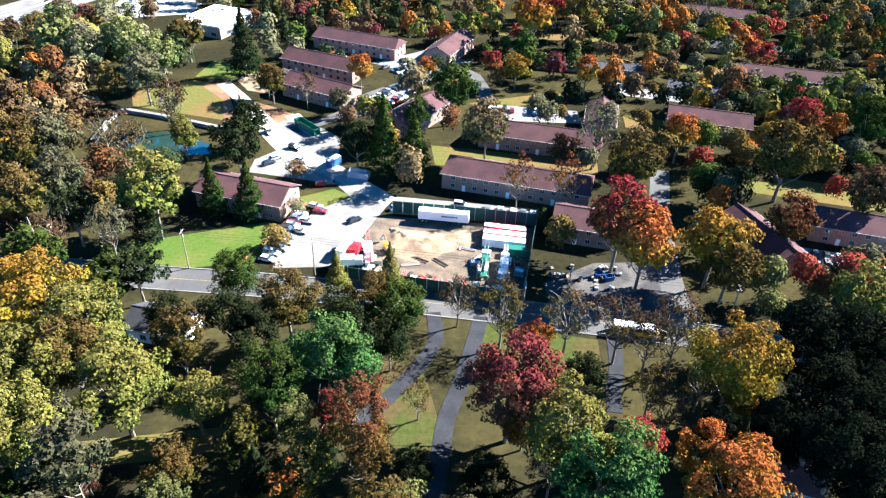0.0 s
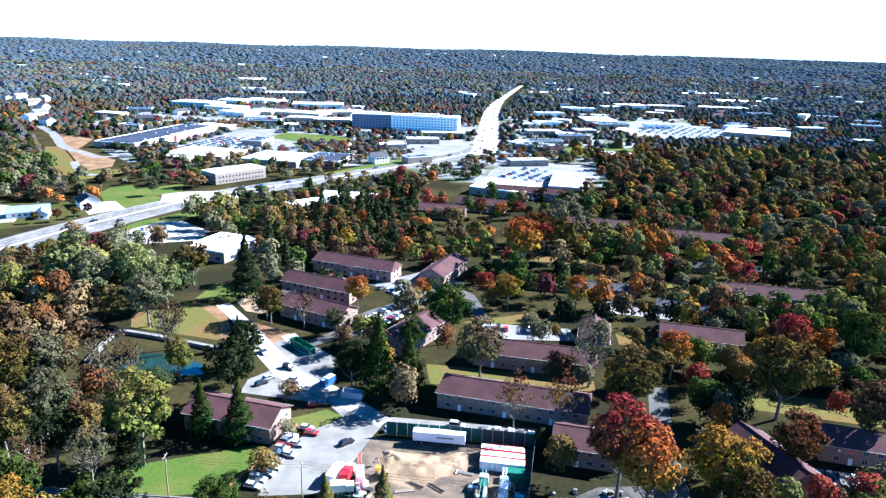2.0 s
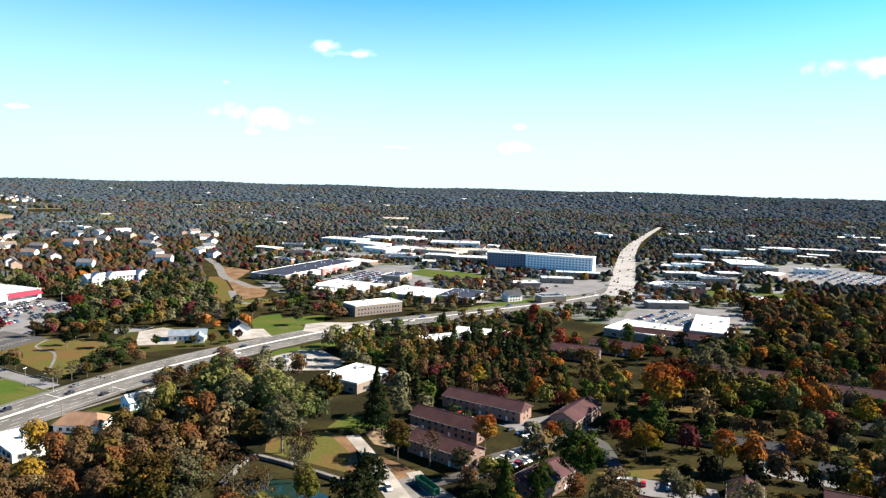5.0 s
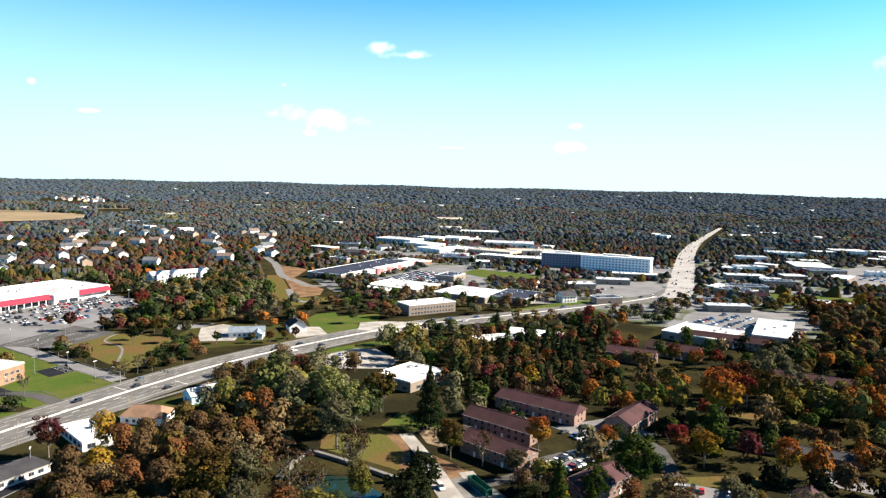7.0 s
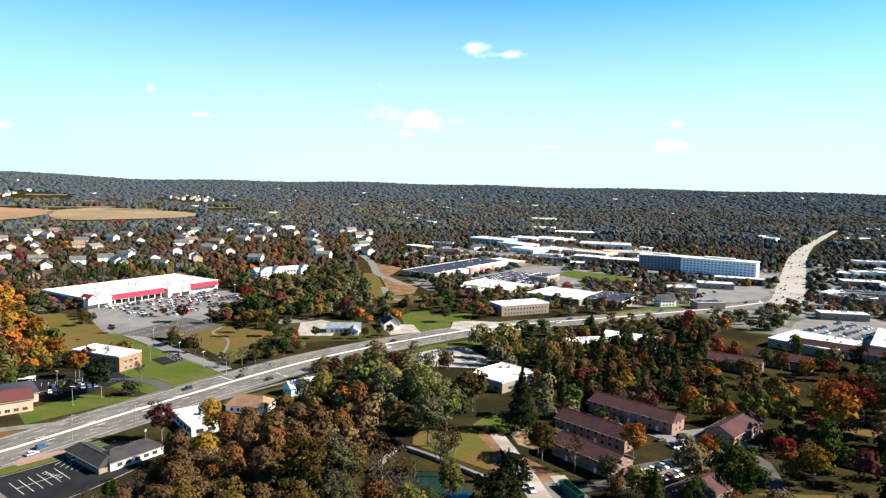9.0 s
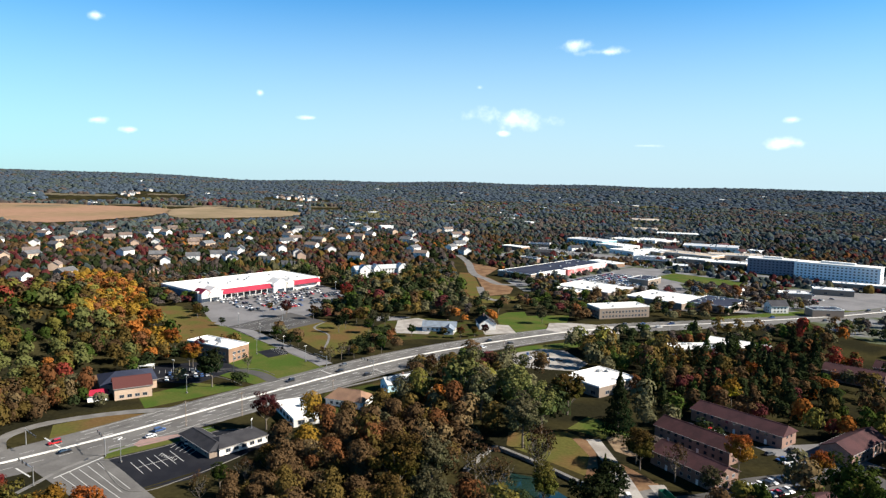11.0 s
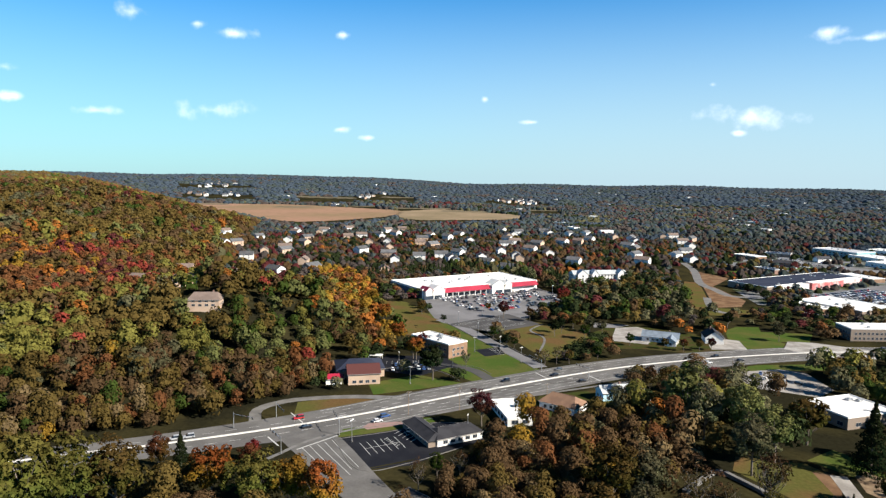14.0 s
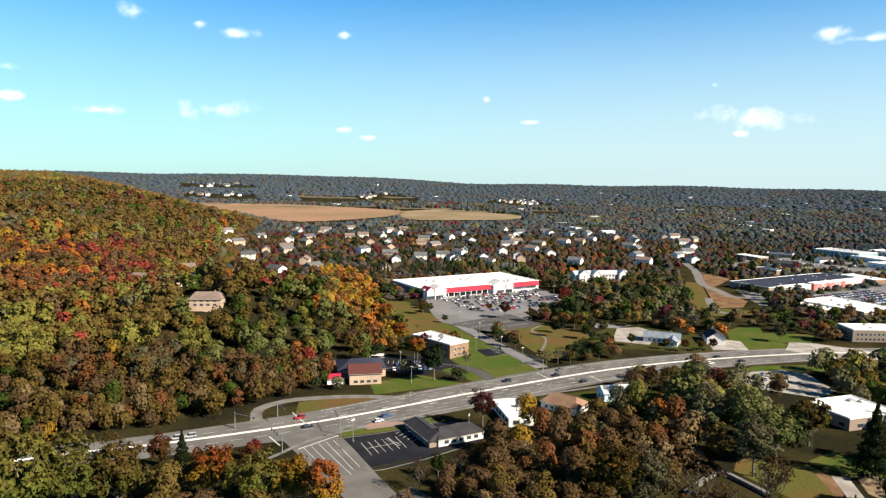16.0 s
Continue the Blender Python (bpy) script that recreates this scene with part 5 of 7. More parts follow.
def leaf_tris(gen, centres, outward, size, loose=0.5):
    """One small triangle of foliage at each centre, facing roughly outward."""
    n = len(centres)
    f = outward + loose * gen.normal(size=(n, 3)) + np.array([0, 0, 0.25])
    f /= np.linalg.norm(f, axis=1)[:, None]
    a = np.cross(f, gen.normal(size=(n, 3)))
    a /= np.linalg.norm(a, axis=1)[:, None]
    b = np.cross(f, a)
    s = size * gen.uniform(0.6, 1.35, (n, 1))
    tri = np.stack([centres + a * s, centres - a * s * 0.6 + b * s * 0.85, centres - a * s * 0.6 - b * s * 0.85], 1)
    return tri.reshape(-1, 3)


def crown_points(gen, n, shape, coarse=False):
    """Points in a lobed crown of radius 1, its foot at z=0 and its top at z=2 (more for tall shapes), and the way out of it."""
    if shape == "cone":
        t = gen.uniform(0, 1, n) ** 0.65
        z = 3.0 * (1 - t)
        tier = 0.82 + 0.18 * np.cos(z * 13)
        ang = gen.uniform(0, 2 * math.pi, n)
        r = t * tier * gen.uniform(0.55, 1.0, n) ** 0.5
        return np.stack([r * np.cos(ang), r * np.sin(ang), z], -1), np.stack([np.cos(ang), np.sin(ang), 0.4 + 0 * ang], -1)
    lobes = {"round": 78, "tall": 84, "sparse": 52}[shape]
    top = {"round": 1.0, "tall": 1.55, "sparse": 1.2}[shape]
    c = gen.normal(size=(lobes, 3))
    c /= np.linalg.norm(c, axis=1)[:, None]
    c *= gen.uniform(0.3, 0.92, (lobes, 1)) ** 0.6 * (0.9 + 0.14 * np.sin(2.3 * np.arctan2(c[:, 1], c[:, 0]) + gen.uniform(0, 6)))[:, None]
    low = c[:, 2] < -0.3
    c[low, 2] *= 0.75
    c[:, 2] = c[:, 2] * top + top
    rad = gen.uniform(0.09, 0.22, lobes)
    if coarse:      # a few rounded masses, leafy on top
        lobes = 9
        c, rad = c[:lobes] * np.array([0.62, 0.62, 0.8]), gen.uniform(0.36, 0.56, lobes)
        c[0] = (0, 0, top * 1.15)
    pick = gen.choice(lobes, n, p=rad ** 2 / (rad ** 2).sum())
    d = gen.normal(size=(n, 3))
    d /= np.linalg.norm(d, axis=1)[:, None]
    if coarse:
        d[:, 2] = np.where(d[:, 2] < -0.35, -d[:, 2], d[:, 2])
    shell = gen.uniform(0.8 if coarse else 0.35, 1.1, (n, 1)) ** (0.5 if shape != "sparse" else 0.9)
    p = c[pick] + d * rad[pick][:, None] * shell * np.array([1.15, 1.15, 0.85])
    p[:, 2] = np.maximum(p[:, 2], 0.02)
    way = 0.8 * d + 1.1 * (p - np.array([0, 0, top]))
    return p, way / np.linalg.norm(way, axis=1)[:, None]


def trunk_mesh(gen, shape, crown_z, bare):
    bm = bmesh.new()
    top = 1.0 if shape != "cone" else 2.6
    tube(bm, (0, 0, -0.25), (0.02, 0.01, crown_z * 0.8), 0.055, 0.042, 7)
    tube(bm, (0.02, 0.01, crown_z * 0.8), (0.05, -0.03, crown_z + top * 0.9), 0.042, 0.014, 6)
    if shape != "cone":
        for i in range(13 if bare else 10):
            a = i * 2.4 + gen.uniform(-0.4, 0.4)
            z0 = crown_z * 0.75 + gen.uniform(0, 0.75)
            r = gen.uniform(0.45, 0.8)
            p = Vector((r * math.cos(a) * 0.6, r * math.sin(a) * 0.6, z0 + 0.38))
            q = Vector((r * math.cos(a) * 1.1, r * math.sin(a) * 1.1, z0 + 0.95))
            tube(bm, (0.03, 0, z0), p, 0.022, 0.013, 5)
            tube(bm, p, q, 0.013, 0.004, 4)
            if bare:
                for k in range(5):
                    tube(bm, p.lerp(q, 0.2 * k), p.lerp(q, 0.2 * k) + Vector(gen.uniform(-0.35, 0.35, 3)) + Vector((0, 0, 0.3)), 0.009, 0.003, 3)
    return bm_mesh("trunk", bm, M_BARK)


PROTO = {}
LIFT = {"round": 0.62, "tall": 0.7, "sparse": 0.75, "cone": 0.3}
for shape in ("round", "tall", "sparse", "cone"):
    for detail, n, size in (("near", 8600, 0.034), ("fine", 3400, 0.056), ("mid", 900, 0.108)):
        for v in range(3):
            gen = np.random.default_rng(100 * v + len(shape) * 7 + n)
            k = n if shape != "sparse" else n // 5
            pts, way = crown_points(gen, k, shape)
            tri = leaf_tris(gen, pts + np.array([0, 0, LIFT[shape]]), way, size)
            crown = mesh_arrays("crown", tri, np.arange(len(tri)).reshape(-1, 3), M_LEAF)
            PROTO[shape, detail, v] = (trunk_mesh(gen, shape, LIFT[shape], shape == "sparse"), crown)

TREE_COUNT = 0


def tree(x, y, radius, colour, shape="round", detail="mid", bright=0.6):
    """A single tree: tapered trunk with limbs and a ragged crown."""
    global TREE_COUNT
    TREE_COUNT += 1
    rng = random.Random(int(x * 31 + y * 17) + TREE_COUNT)
    t = thing("tree", pose(x, y, land(x, y) - 0.05, 0, 0, rng.uniform(0, 360)), WORDS[colour] + (" conifer" if shape == "cone" else " tree") + " standing in grass", "tree", "trees of the neighbourhood")
    trunk, crown = PROTO[shape, detail, rng.randrange(3)]
    s = Matrix.Diagonal((radius, radius, radius * rng.uniform(0.92, 1.1), 1))
    place("trunk", trunk, t, s)
    c = place("crown", crown, t, s)
    k = bright * rng.uniform(0.85, 1.15)
    c.color = (*[min(1, q * k) for q in COLOURS[colour]], 1)
    TAKEN.append((x, y, radius))


TAKEN = []
tree(-88, 115, 10.7, "gold", "round", "near", 0.78)
tree(-75, 111, 10.2, "yellow_green", "round", "near", 0.78)
tree(-79, 96, 9.8, "yellow_green", "round", "near", 0.78)
tree(-61, 92, 10.3, "yellow_green", "round", "near", 0.78)
tree(-73, 81, 9.1, "yellow_green", "round", "near", 0.78)
tree(-47, 93, 6.5, "yellow_green", "round", "near", 0.78)
tree(-73, 100, 8.4, "olive", "round", "near")
tree(-98, 133, 8.5, "green", "round", "fine")
tree(-74, 133, 7.3, "dark_green", "round", "fine")
tree(-61, 118, 5.9, "dark_green", "round", "near")
tree(-79, 128, 7.2, "green", "round", "fine")
tree(-50, 133, 6.9, "green", "round", "near")
tree(-48, 118, 7.2, "dark_green", "round", "near")
tree(-40, 111, 6.9, "dark_green", "round", "near")
tree(-35, 122, 7.9, "olive", "round", "near")
tree(-26, 136, 5.4, "yellow_green", "cone", "near", 0.78)
tree(-13, 138, 5.4, "yellow_green", "cone", "near", 0.78)
tree(-10, 121, 7.7, "green", "round", "near")
tree(-18, 124, 7.1, "olive", "round", "near")
tree(-21, 101, 9.4, "spring_green", "round", "near", 0.78)
tree(-32, 93, 6.7, "green", "tall", "near")
tree(-20, 113, 7.4, "dark_green", "round", "near")
tree(-11, 113, 5.4, "dark_green", "round", "near")
tree(-27, 89, 4.6, "light_green", "tall", "near", 0.78)
tree(-13, 81, 7.3, "rust", "tall", "near")
tree(14, 94, 10.5, "crimson", "round", "near", 0.78)
tree(22, 118, 4.9, "orange", "round", "near", 0.78)
tree(17, 92, 5.2, "orange", "round", "near", 0.78)
tree(24, 86, 9.9, "yellow_green", "round", "near", 0.78)
tree(28, 74, 9.5, "spring_green", "round", "near", 0.78)
tree(38, 87, 5.6, "red", "round", "near", 0.78)
tree(49, 86, 5.7, "orange", "round", "near", 0.78)
tree(51, 75, 9.4, "orange", "round", "near", 0.78)
tree(60, 103, 9.6, "gold", "round", "near", 0.62)
tree(62, 101, 4.5, "gold", "round", "near", 0.78)
tree(40, 118, 7.0, "brown", "sparse", "near")
tree(29, 121, 6.4, "tan", "sparse", "near")
tree(52, 116, 7.1, "brown", "sparse", "near")
tree(4, 129, 5.1, "brown", "sparse", "near")
tree(14, 122, 6.3, "olive", "sparse", "near")
tree(46, 115, 6.3, "brown", "sparse", "near")
tree(31, 108, 4.7, "dark_green", "round", "near")
tree(44, 102, 4.7, "olive", "sparse", "near")
tree(46, 154, 10.7, "red", "round", "fine", 0.78)
tree(51, 146, 9.7, "orange", "round", "fine", 0.78)
tree(70, 149, 10.1, "gold", "round", "fine", 0.78)
tree(72, 142, 8.3, "olive", "round", "fine")
tree(96, 164, 8.5, "rust", "round", "fine")
tree(106, 196, 11.7, "olive", "round", "fine")
tree(80, 221, 7.4, "orange", "round", "fine", 0.78)
tree(59, 192, 9.8, "olive", "round", "fine")
tree(148, 228, 10.2, "green", "round", "fine")
tree(13, 214, 9.3, "tan", "round", "fine")
tree(-21, 207, 8.1, "green", "cone", "fine")
tree(-11, 208, 7.2, "green", "cone", "fine")
tree(-30, 208, 7.2, "dark_green", "round", "fine")
tree(1, 246, 10.5, "green", "round", "fine")
tree(-11, 229, 5.3, "green", "tall", "fine")
tree(-37, 277, 6.3, "orange", "round", "fine", 0.78)
tree(-10, 287, 4.8, "orange", "round", "fine", 0.78)
tree(-70, 260, 6.4, "olive", "round", "fine")
tree(-56, 257, 5.5, "brown", "sparse", "fine")
tree(-42, 251, 4.9, "grey_green", "round", "fine")
tree(-80, 162, 10.8, "yellow_green", "round", "fine", 0.78)
tree(-58, 176, 6.2, "green", "cone", "fine")
tree(-69, 177, 5.3, "green", "cone", "fine")
tree(-66, 196, 8.5, "dark_green", "round", "fine")
tree(-88, 210, 5.5, "yellow_green", "round", "fine", 0.78)
tree(-99, 230, 7.1, "brown", "sparse", "fine")
tree(-76, 236, 3.8, "green", "cone", "fine")
tree(39, 210, 6.3, "brown", "round", "fine")
tree(100, 132, 8.5, "yellow_green", "round", "fine", 0.78)
tree(125, 180, 9.5, "brown", "round", "fine")
tree(18, 294, 6.0, "red", "round", "fine", 0.78)
tree(28, 285, 6.7, "gold", "round", "fine", 0.78)
tree(57, 282, 6.7, "orange", "round", "fine", 0.78)
tree(129, 238, 8.1, "red", "round", "fine", 0.78)
tree(132, 348, 6.8, "gold", "round", "mid", 0.78)
tree(38, 336, 12.4, "orange", "round", "mid", 0.78)
tree(84, 111, 9.0, "shade_green", "round", "near")
tree(73, 94, 9.5, "shade_green", "round", "near")
tree(79, 89, 9.5, "shade_green", "round", "near")
tree(82, 118, 7.7, "shade_green", "round", "fine")
tree(36, 184, 6.6, "rust", "sparse", "fine")
tree(22, 185, 6.0, "rust", "sparse", "fine")
tree(50, 214, 8.5, "grey_green", "sparse", "fine")
tree(141, 311, 6.9, "red", "round", "mid", 0.78)
tree(62, 357, 9.9, "olive", "round", "mid")
tree(-88, 289, 9.0, "dark_green", "cone", "fine")
tree(-148, 274, 9.8, "grey_green", "round", "fine", 0.95)
tree(-136, 283, 10.4, "light_green", "round", "fine", 0.92)
tree(-117, 273, 9.9, "light_green", "round", "fine", 0.92)
tree(-117, 254, 9.9, "grey_green", "round", "fine", 0.95)
tree(-160, 279, 10.7, "light_green", "round", "mid", 0.92)
tree(-117, 303, 9.0, "olive", "round", "mid")
tree(65, 89, 6.6, "shade_green", "round", "near")
tree(77, 108, 7.3, "shade_green", "round", "near")
tree(82, 100, 8.6, "shade_green", "round", "near")
tree(93, 111, 9.3, "shade_green", "round", "fine")
tree(72, 82, 9.1, "shade_green", "round", "near")
tree(76, 77, 9.0, "shade_green", "round", "near")
tree(88, 99, 8.7, "shade_green", "round", "near")
tree(55, 104, 4.8, "olive", "sparse", "near")
tree(46, 97, 5.2, "brown", "sparse", "near")
tree(-4, 99, 3.8, "olive", "sparse", "near")
tree(-22, 84, 4.8, "dark_green", "round", "near")
tree(-4, 80, 4.7, "dark_green", "round", "near")
tree(-32, 79, 4.8, "dark_green", "cone", "near")
tree(-47, 79, 5.5, "olive", "round", "near")
tree(-63, 78, 3.2, "maroon", "round", "near")
tree(-70, 80, 3.3, "dark_green", "round", "near")
tree(10, 78, 5.2, "dark_green", "round", "near")
tree(21, 81, 5.2, "brown", "sparse", "near")
tree(-54, 362, 6.0, "gold", "round", "mid", 0.78)
tree(-219, 209, 6.8, "maroon", "round", "fine")
tree(-287, 236, 7.5, "dark_green", "round", "mid")
tree(-326, 255, 5.3, "orange", "round", "mid")
tree(-371, 274, 5.8, "orange", "round", "mid")
tree(-407, 288, 6.3, "orange", "round", "mid")
tree(-460, 313, 7.0, "gold", "round", "mid")
tree(-52, 417, 4.6, "orange", "round", "mid")
tree(-9, 468, 4.2, "orange", "round", "mid")
tree(22, 446, 5.7, "rust", "round", "mid")
tree(35, 439, 5.2, "orange", "round", "mid")
tree(47, 447, 4.9, "red", "round", "mid")
tree(41, 376, 7.6, "orange", "round", "mid")
tree(52, 390, 7.9, "rust", "round", "mid")
tree(55, 372, 6.9, "red", "round", "mid")
tree(-24, 456, 6.6, "dark_green", "cone", "mid")
tree(-37, 474, 6.8, "dark_green", "cone", "mid")
tree(-246, 112, 3.6, "red", "round", "fine")
tree(-93, 411, 3.8, "orange", "round", "mid")
tree(-233, 32, 13.4, "yellow_green", "round", "fine")
tree(-230, 45, 12.3, "yellow_green", "round", "fine")
tree(-230, 58, 11.3, "olive", "round", "fine")
tree(-257, 80, 5.6, "rust", "round", "fine")
tree(-254, 87, 4.6, "dark_green", "cone", "fine")
tree(-220, 85, 8.6, "orange", "round", "fine")
tree(-230, 103, 5.8, "rust", "round", "fine")
tree(-202, 92, 9.6, "yellow_green", "round", "fine")
tree(-197, 103, 8.6, "gold", "round", "fine")
tree(-185, 107, 8.3, "orange", "round", "fine")
tree(-90, 213, 4.5, "yellow_green", "tall", "fine")
tree(-69, 221, 7.6, "dark_green", "round", "fine")
tree(-73, 265, 6.2, "olive", "round", "fine")
tree(-102, 233, 6.3, "brown", "sparse", "fine")
tree(-101, 198, 7.3, "brown", "sparse", "fine")
tree(-115, 210, 6.9, "brown", "sparse", "fine")
tree(-100, 157, 7.5, "dark_green", "round", "fine")
tree(-100, 141, 7.9, "brown", "sparse", "fine")
tree(-87, 149, 6.3, "grey_green", "sparse", "fine")
tree(-83, 161, 5.5, "dark_green", "cone", "fine")
tree(-116, 161, 8.8, "olive", "round", "fine")
tree(-111, 171, 8.4, "grey_green", "round", "fine")
tree(-133, 188, 9.9, "olive", "round", "fine")
tree(-127, 200, 9.0, "grey_green", "round", "fine")
tree(-336, 330, 3.8, "green", "round", "mid")
tree(-316, 323, 3.7, "dark_green", "round", "mid")
tree(-310, 324, 2.8, "green", "round", "mid")
tree(-284, 318, 2.3, "brown", "round", "mid")
tree(-269, 308, 3.7, "tan", "sparse", "mid")
tree(-267, 316, 3.8, "tan", "sparse", "mid")
tree(-263, 323, 3.4, "olive", "round", "mid")
tree(-258, 344, 3.5, "green", "round", "mid")
tree(-298, 382, 4.4, "green", "round", "mid")
tree(-316, 371, 4.0, "dark_green", "tall", "mid")
tree(-320, 383, 3.6, "dark_green", "tall", "mid")
tree(-383, 387, 5.4, "maroon", "round", "mid")
tree(-362, 395, 4.3, "brown", "round", "mid")
tree(-384, 461, 7.0, "red", "round", "mid")
tree(-410, 396, 3.1, "olive", "round", "mid")
tree(-324, 401, 4.6, "olive", "round", "mid")
tree(-310, 403, 4.6, "grey_green", "round", "mid")
tree(-300, 404, 4.5, "grey_green", "round", "mid")
tree(-294, 242, 6.3, "dark_green", "round", "mid")
tree(-293, 266, 4.0, "grey_green", "sparse", "mid")
tree(-341, 272, 4.7, "maroon", "round", "mid")
tree(-329, 255, 4.9, "orange", "round", "mid")
tree(-366, 273, 5.0, "orange", "round", "mid")
tree(-433, 344, 4.5, "olive", "round", "mid")
tree(-398, 337, 2.8, "dark_green", "round", "mid")
tree(-190, 159, 4.0, "green", "round", "fine")
tree(-184, 165, 4.2, "brown", "sparse", "fine")
tree(-183, 175, 4.8, "olive", "round", "fine")
tree(-184, 187, 5.0, "grey_green", "round", "fine")
tree(-189, 202, 5.2, "yellow_green", "round", "fine")
tree(-186, 147, 4.1, "brown", "sparse", "fine")
tree(-208, 204, 3.3, "dark_green", "round", "fine")
for spot in ((-248, 402, 3.0, "olive"), (-237, 407, 3.4, "rust"), (-231, 416, 3.2, "olive"), (-227, 424, 3.4, "maroon"), (-268, 392, 3.4, "green"), (-276, 380, 3.0, "rust"), (-284, 386, 3.2, "dark_green"),
             (-256, 500, 5.2, "dark_green"), (-211, 486, 5.0, "grey_green"), (-150, 431, 4.6, "maroon"), (-210, 312, 5.0, "grey_green"), (-200, 312, 5.4, "brown"), (-196, 322, 5.0, "olive")):
    tree(*spot, "round", "mid")

REGIONS = {   # weights of the colours, wood by wood
    "hill": {"olive": 11, "yellow_green": 4.5, "light_green": 0.5, "grey_green": 1, "rust": 3, "orange": 0.8, "red": 0.45, "green": 0.8, "brown": 4.5, "gold": 0.8, "maroon": 0.4, "dark_green": 0.4},
    "hill_red": {"rust": 5, "orange": 3, "red": 1.6, "maroon": 2, "brown": 4, "olive": 4, "gold": 1.6, "yellow_green": 1.5},
    "knoll": {"yellow_green": 6, "light_green": 3, "green": 3, "olive": 5, "orange": 1.2, "red": 0.4, "brown": 3},
    "hill_high": {"olive": 9, "grey_green": 2, "brown": 5, "rust": 2, "yellow_green": 1, "green": 2, "maroon": 0.4},
    "thicket": {"brown": 10, "rust": 2.6, "olive": 6, "tan": 1.6, "yellow_green": 0.8, "grey_green": 1, "gold": 1.2},
    "green_wood": {"grey_green": 8, "green": 2, "dark_green": 1.5, "olive": 4, "light_green": 3, "yellow_green": 1, "brown": 1},
    "homes": {"shade_green": 1.6, "olive": 4.6, "yellow_green": 2.4, "light_green": 1.2, "orange": 2.4, "rust": 1.2, "red": 1.4, "green": 3.6, "dark_green": 2.2, "gold": 0.9, "brown": 2.4, "tan": 1, "grey_green": 4.4, "maroon": 0.6},
    "conifers": {"dark_green": 6, "green": 1, "brown": 2, "maroon": 1, "rust": 1.2, "olive": 2},
    "gold_wood": {"olive": 5, "brown": 3, "rust": 1.6, "dark_green": 2, "grey_green": 3, "yellow_green": 2, "gold": 0.8, "maroon": 0.6, "shade_green": 1.5},
    "orange_edge": {"orange": 5, "gold": 5, "rust": 3, "yellow_green": 2, "olive": 1},
    "outer": {"umber": 6, "hazed_green": 6, "dark_green": 2.5, "grey_green": 2, "hazed_blue_green": 2, "olive": 0.8, "brown": 2, "rust": 0.5, "maroon": 1.2, "orange": 0.08},
    "suburb": {"umber": 6, "brown": 4.5, "maroon": 2, "rust": 0.7, "dark_green": 5, "hazed_green": 2, "olive": 1, "orange": 0.25},
    "town": {"dark_green": 5, "green": 2, "olive": 2.4, "brown": 3, "rust": 0.7, "maroon": 0.9, "grey_green": 3.6, "umber": 2, "orange": 0.12},
    "grove": {"dark_green": 5, "green": 2.5, "brown": 1, "maroon": 1, "olive": 2, "grey_green": 6},
    "hill_foot": {"brown": 6, "olive": 8, "tan": 0.8, "rust": 1.4, "grey_green": 1.4, "gold": 0.5, "green": 0.8},
    # haze-tinted colours take over with distance
    "far": {"hazed_green": 6, "dark_green": 1.2, "grey_green": 1.2, "umber": 5, "hazed_blue_green": 4, "maroon": 0.4},
    "far_ridge": {"hazed_blue_green": 8, "hazed_green": 3, "umber": 1}}


GROVE = np.array([(-470, 560), (-440, 660), (-370, 600), (-300, 560), (-262, 500), (-300, 440), (-350, 415), (-410, 500)], float)


def region(x, y):
    r, yaw = math.hypot(x, y), math.degrees(math.atan2(-x, y))
    if -720 < x < -348:
        line = np.interp(-x, [335, 378, 435, 540, 610, 713], [246, 264, 282, 350, 384, 410])
        if (-26 if x < -430 else -14) < y - line < (20 if x < -430 else 12):
            return "orange_edge"
    if x < -330 and 130 < y < 330 and abs(math.hypot(x + 480, y - 215) - 75) < 60 and yaw < 71:
        return "knoll"
    if yaw > 72.5 and x < -480 and 540 < r < 790 + 60 * math.sin(yaw * 1.7):
        return "hill_red"
    if yaw > 64 and x < -700 and r < 2500 and land(x, y) > 14:
        return "hill" if r < 900 else "hill_high"
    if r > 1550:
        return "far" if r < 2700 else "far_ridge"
    if x < -296 and y < 150 + (-x - 296) * 0.75 and yaw > 50 and (r < 480 or land(x, y) > 6):
        return "hill" if land(x, y) > 9 else "hill_foot"
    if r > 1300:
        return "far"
    if inside(GROVE, np.array([x]), np.array([y]))[0] or -650 < x < -480 and 520 < y < 620 and y > 430 - 0.16 * (x + 526) + 88:
        return "grove"
    if -212 < x < -95 and 60 < y < (262 if x > -135 else 285):
        return "thicket"
    if -300 < x <= -190 and y < 150:
        return "hill"
    if -100 < x < -22 and 342 < y < 500:
        return "conifers"
    if -175 < x < -75 and 262 <= y < 440 or -120 < x < -40 and y < 160:
        return "green_wood"
    if x > 70 and 478 < y < 800 and x > y * 0.17:
        return "gold_wood"
    if x > -40 and y < 560:
        return "homes"
    if r > 700 and 26 < yaw < 68:
        return "suburb"
    return "town" if r < 700 else "outer"


def dense(x, y, g):
    """Share of the land under trees."""
    if g in ("town", "outer", "suburb"):
        if inside(BUSINESS, np.array([x]), np.array([y]))[0]:
            return 0.62
        return 0.88 if math.hypot(x, y) > 640 else 0.62
    if g == "homes" and x < 70 and y > 205:
        return 0.48
    return {"hill": 1.0, "hill_red": 1.0, "knoll": 0.95, "hill_high": 1.0, "conifers": 0.97, "hill_foot": 1.0, "thicket": 1.0, "green_wood": 0.9, "homes": 0.76, "gold_wood": 0.97, "orange_edge": 0.95, "far": 0.92, "far_ridge": 0.95, "grove": 0.7}[g]


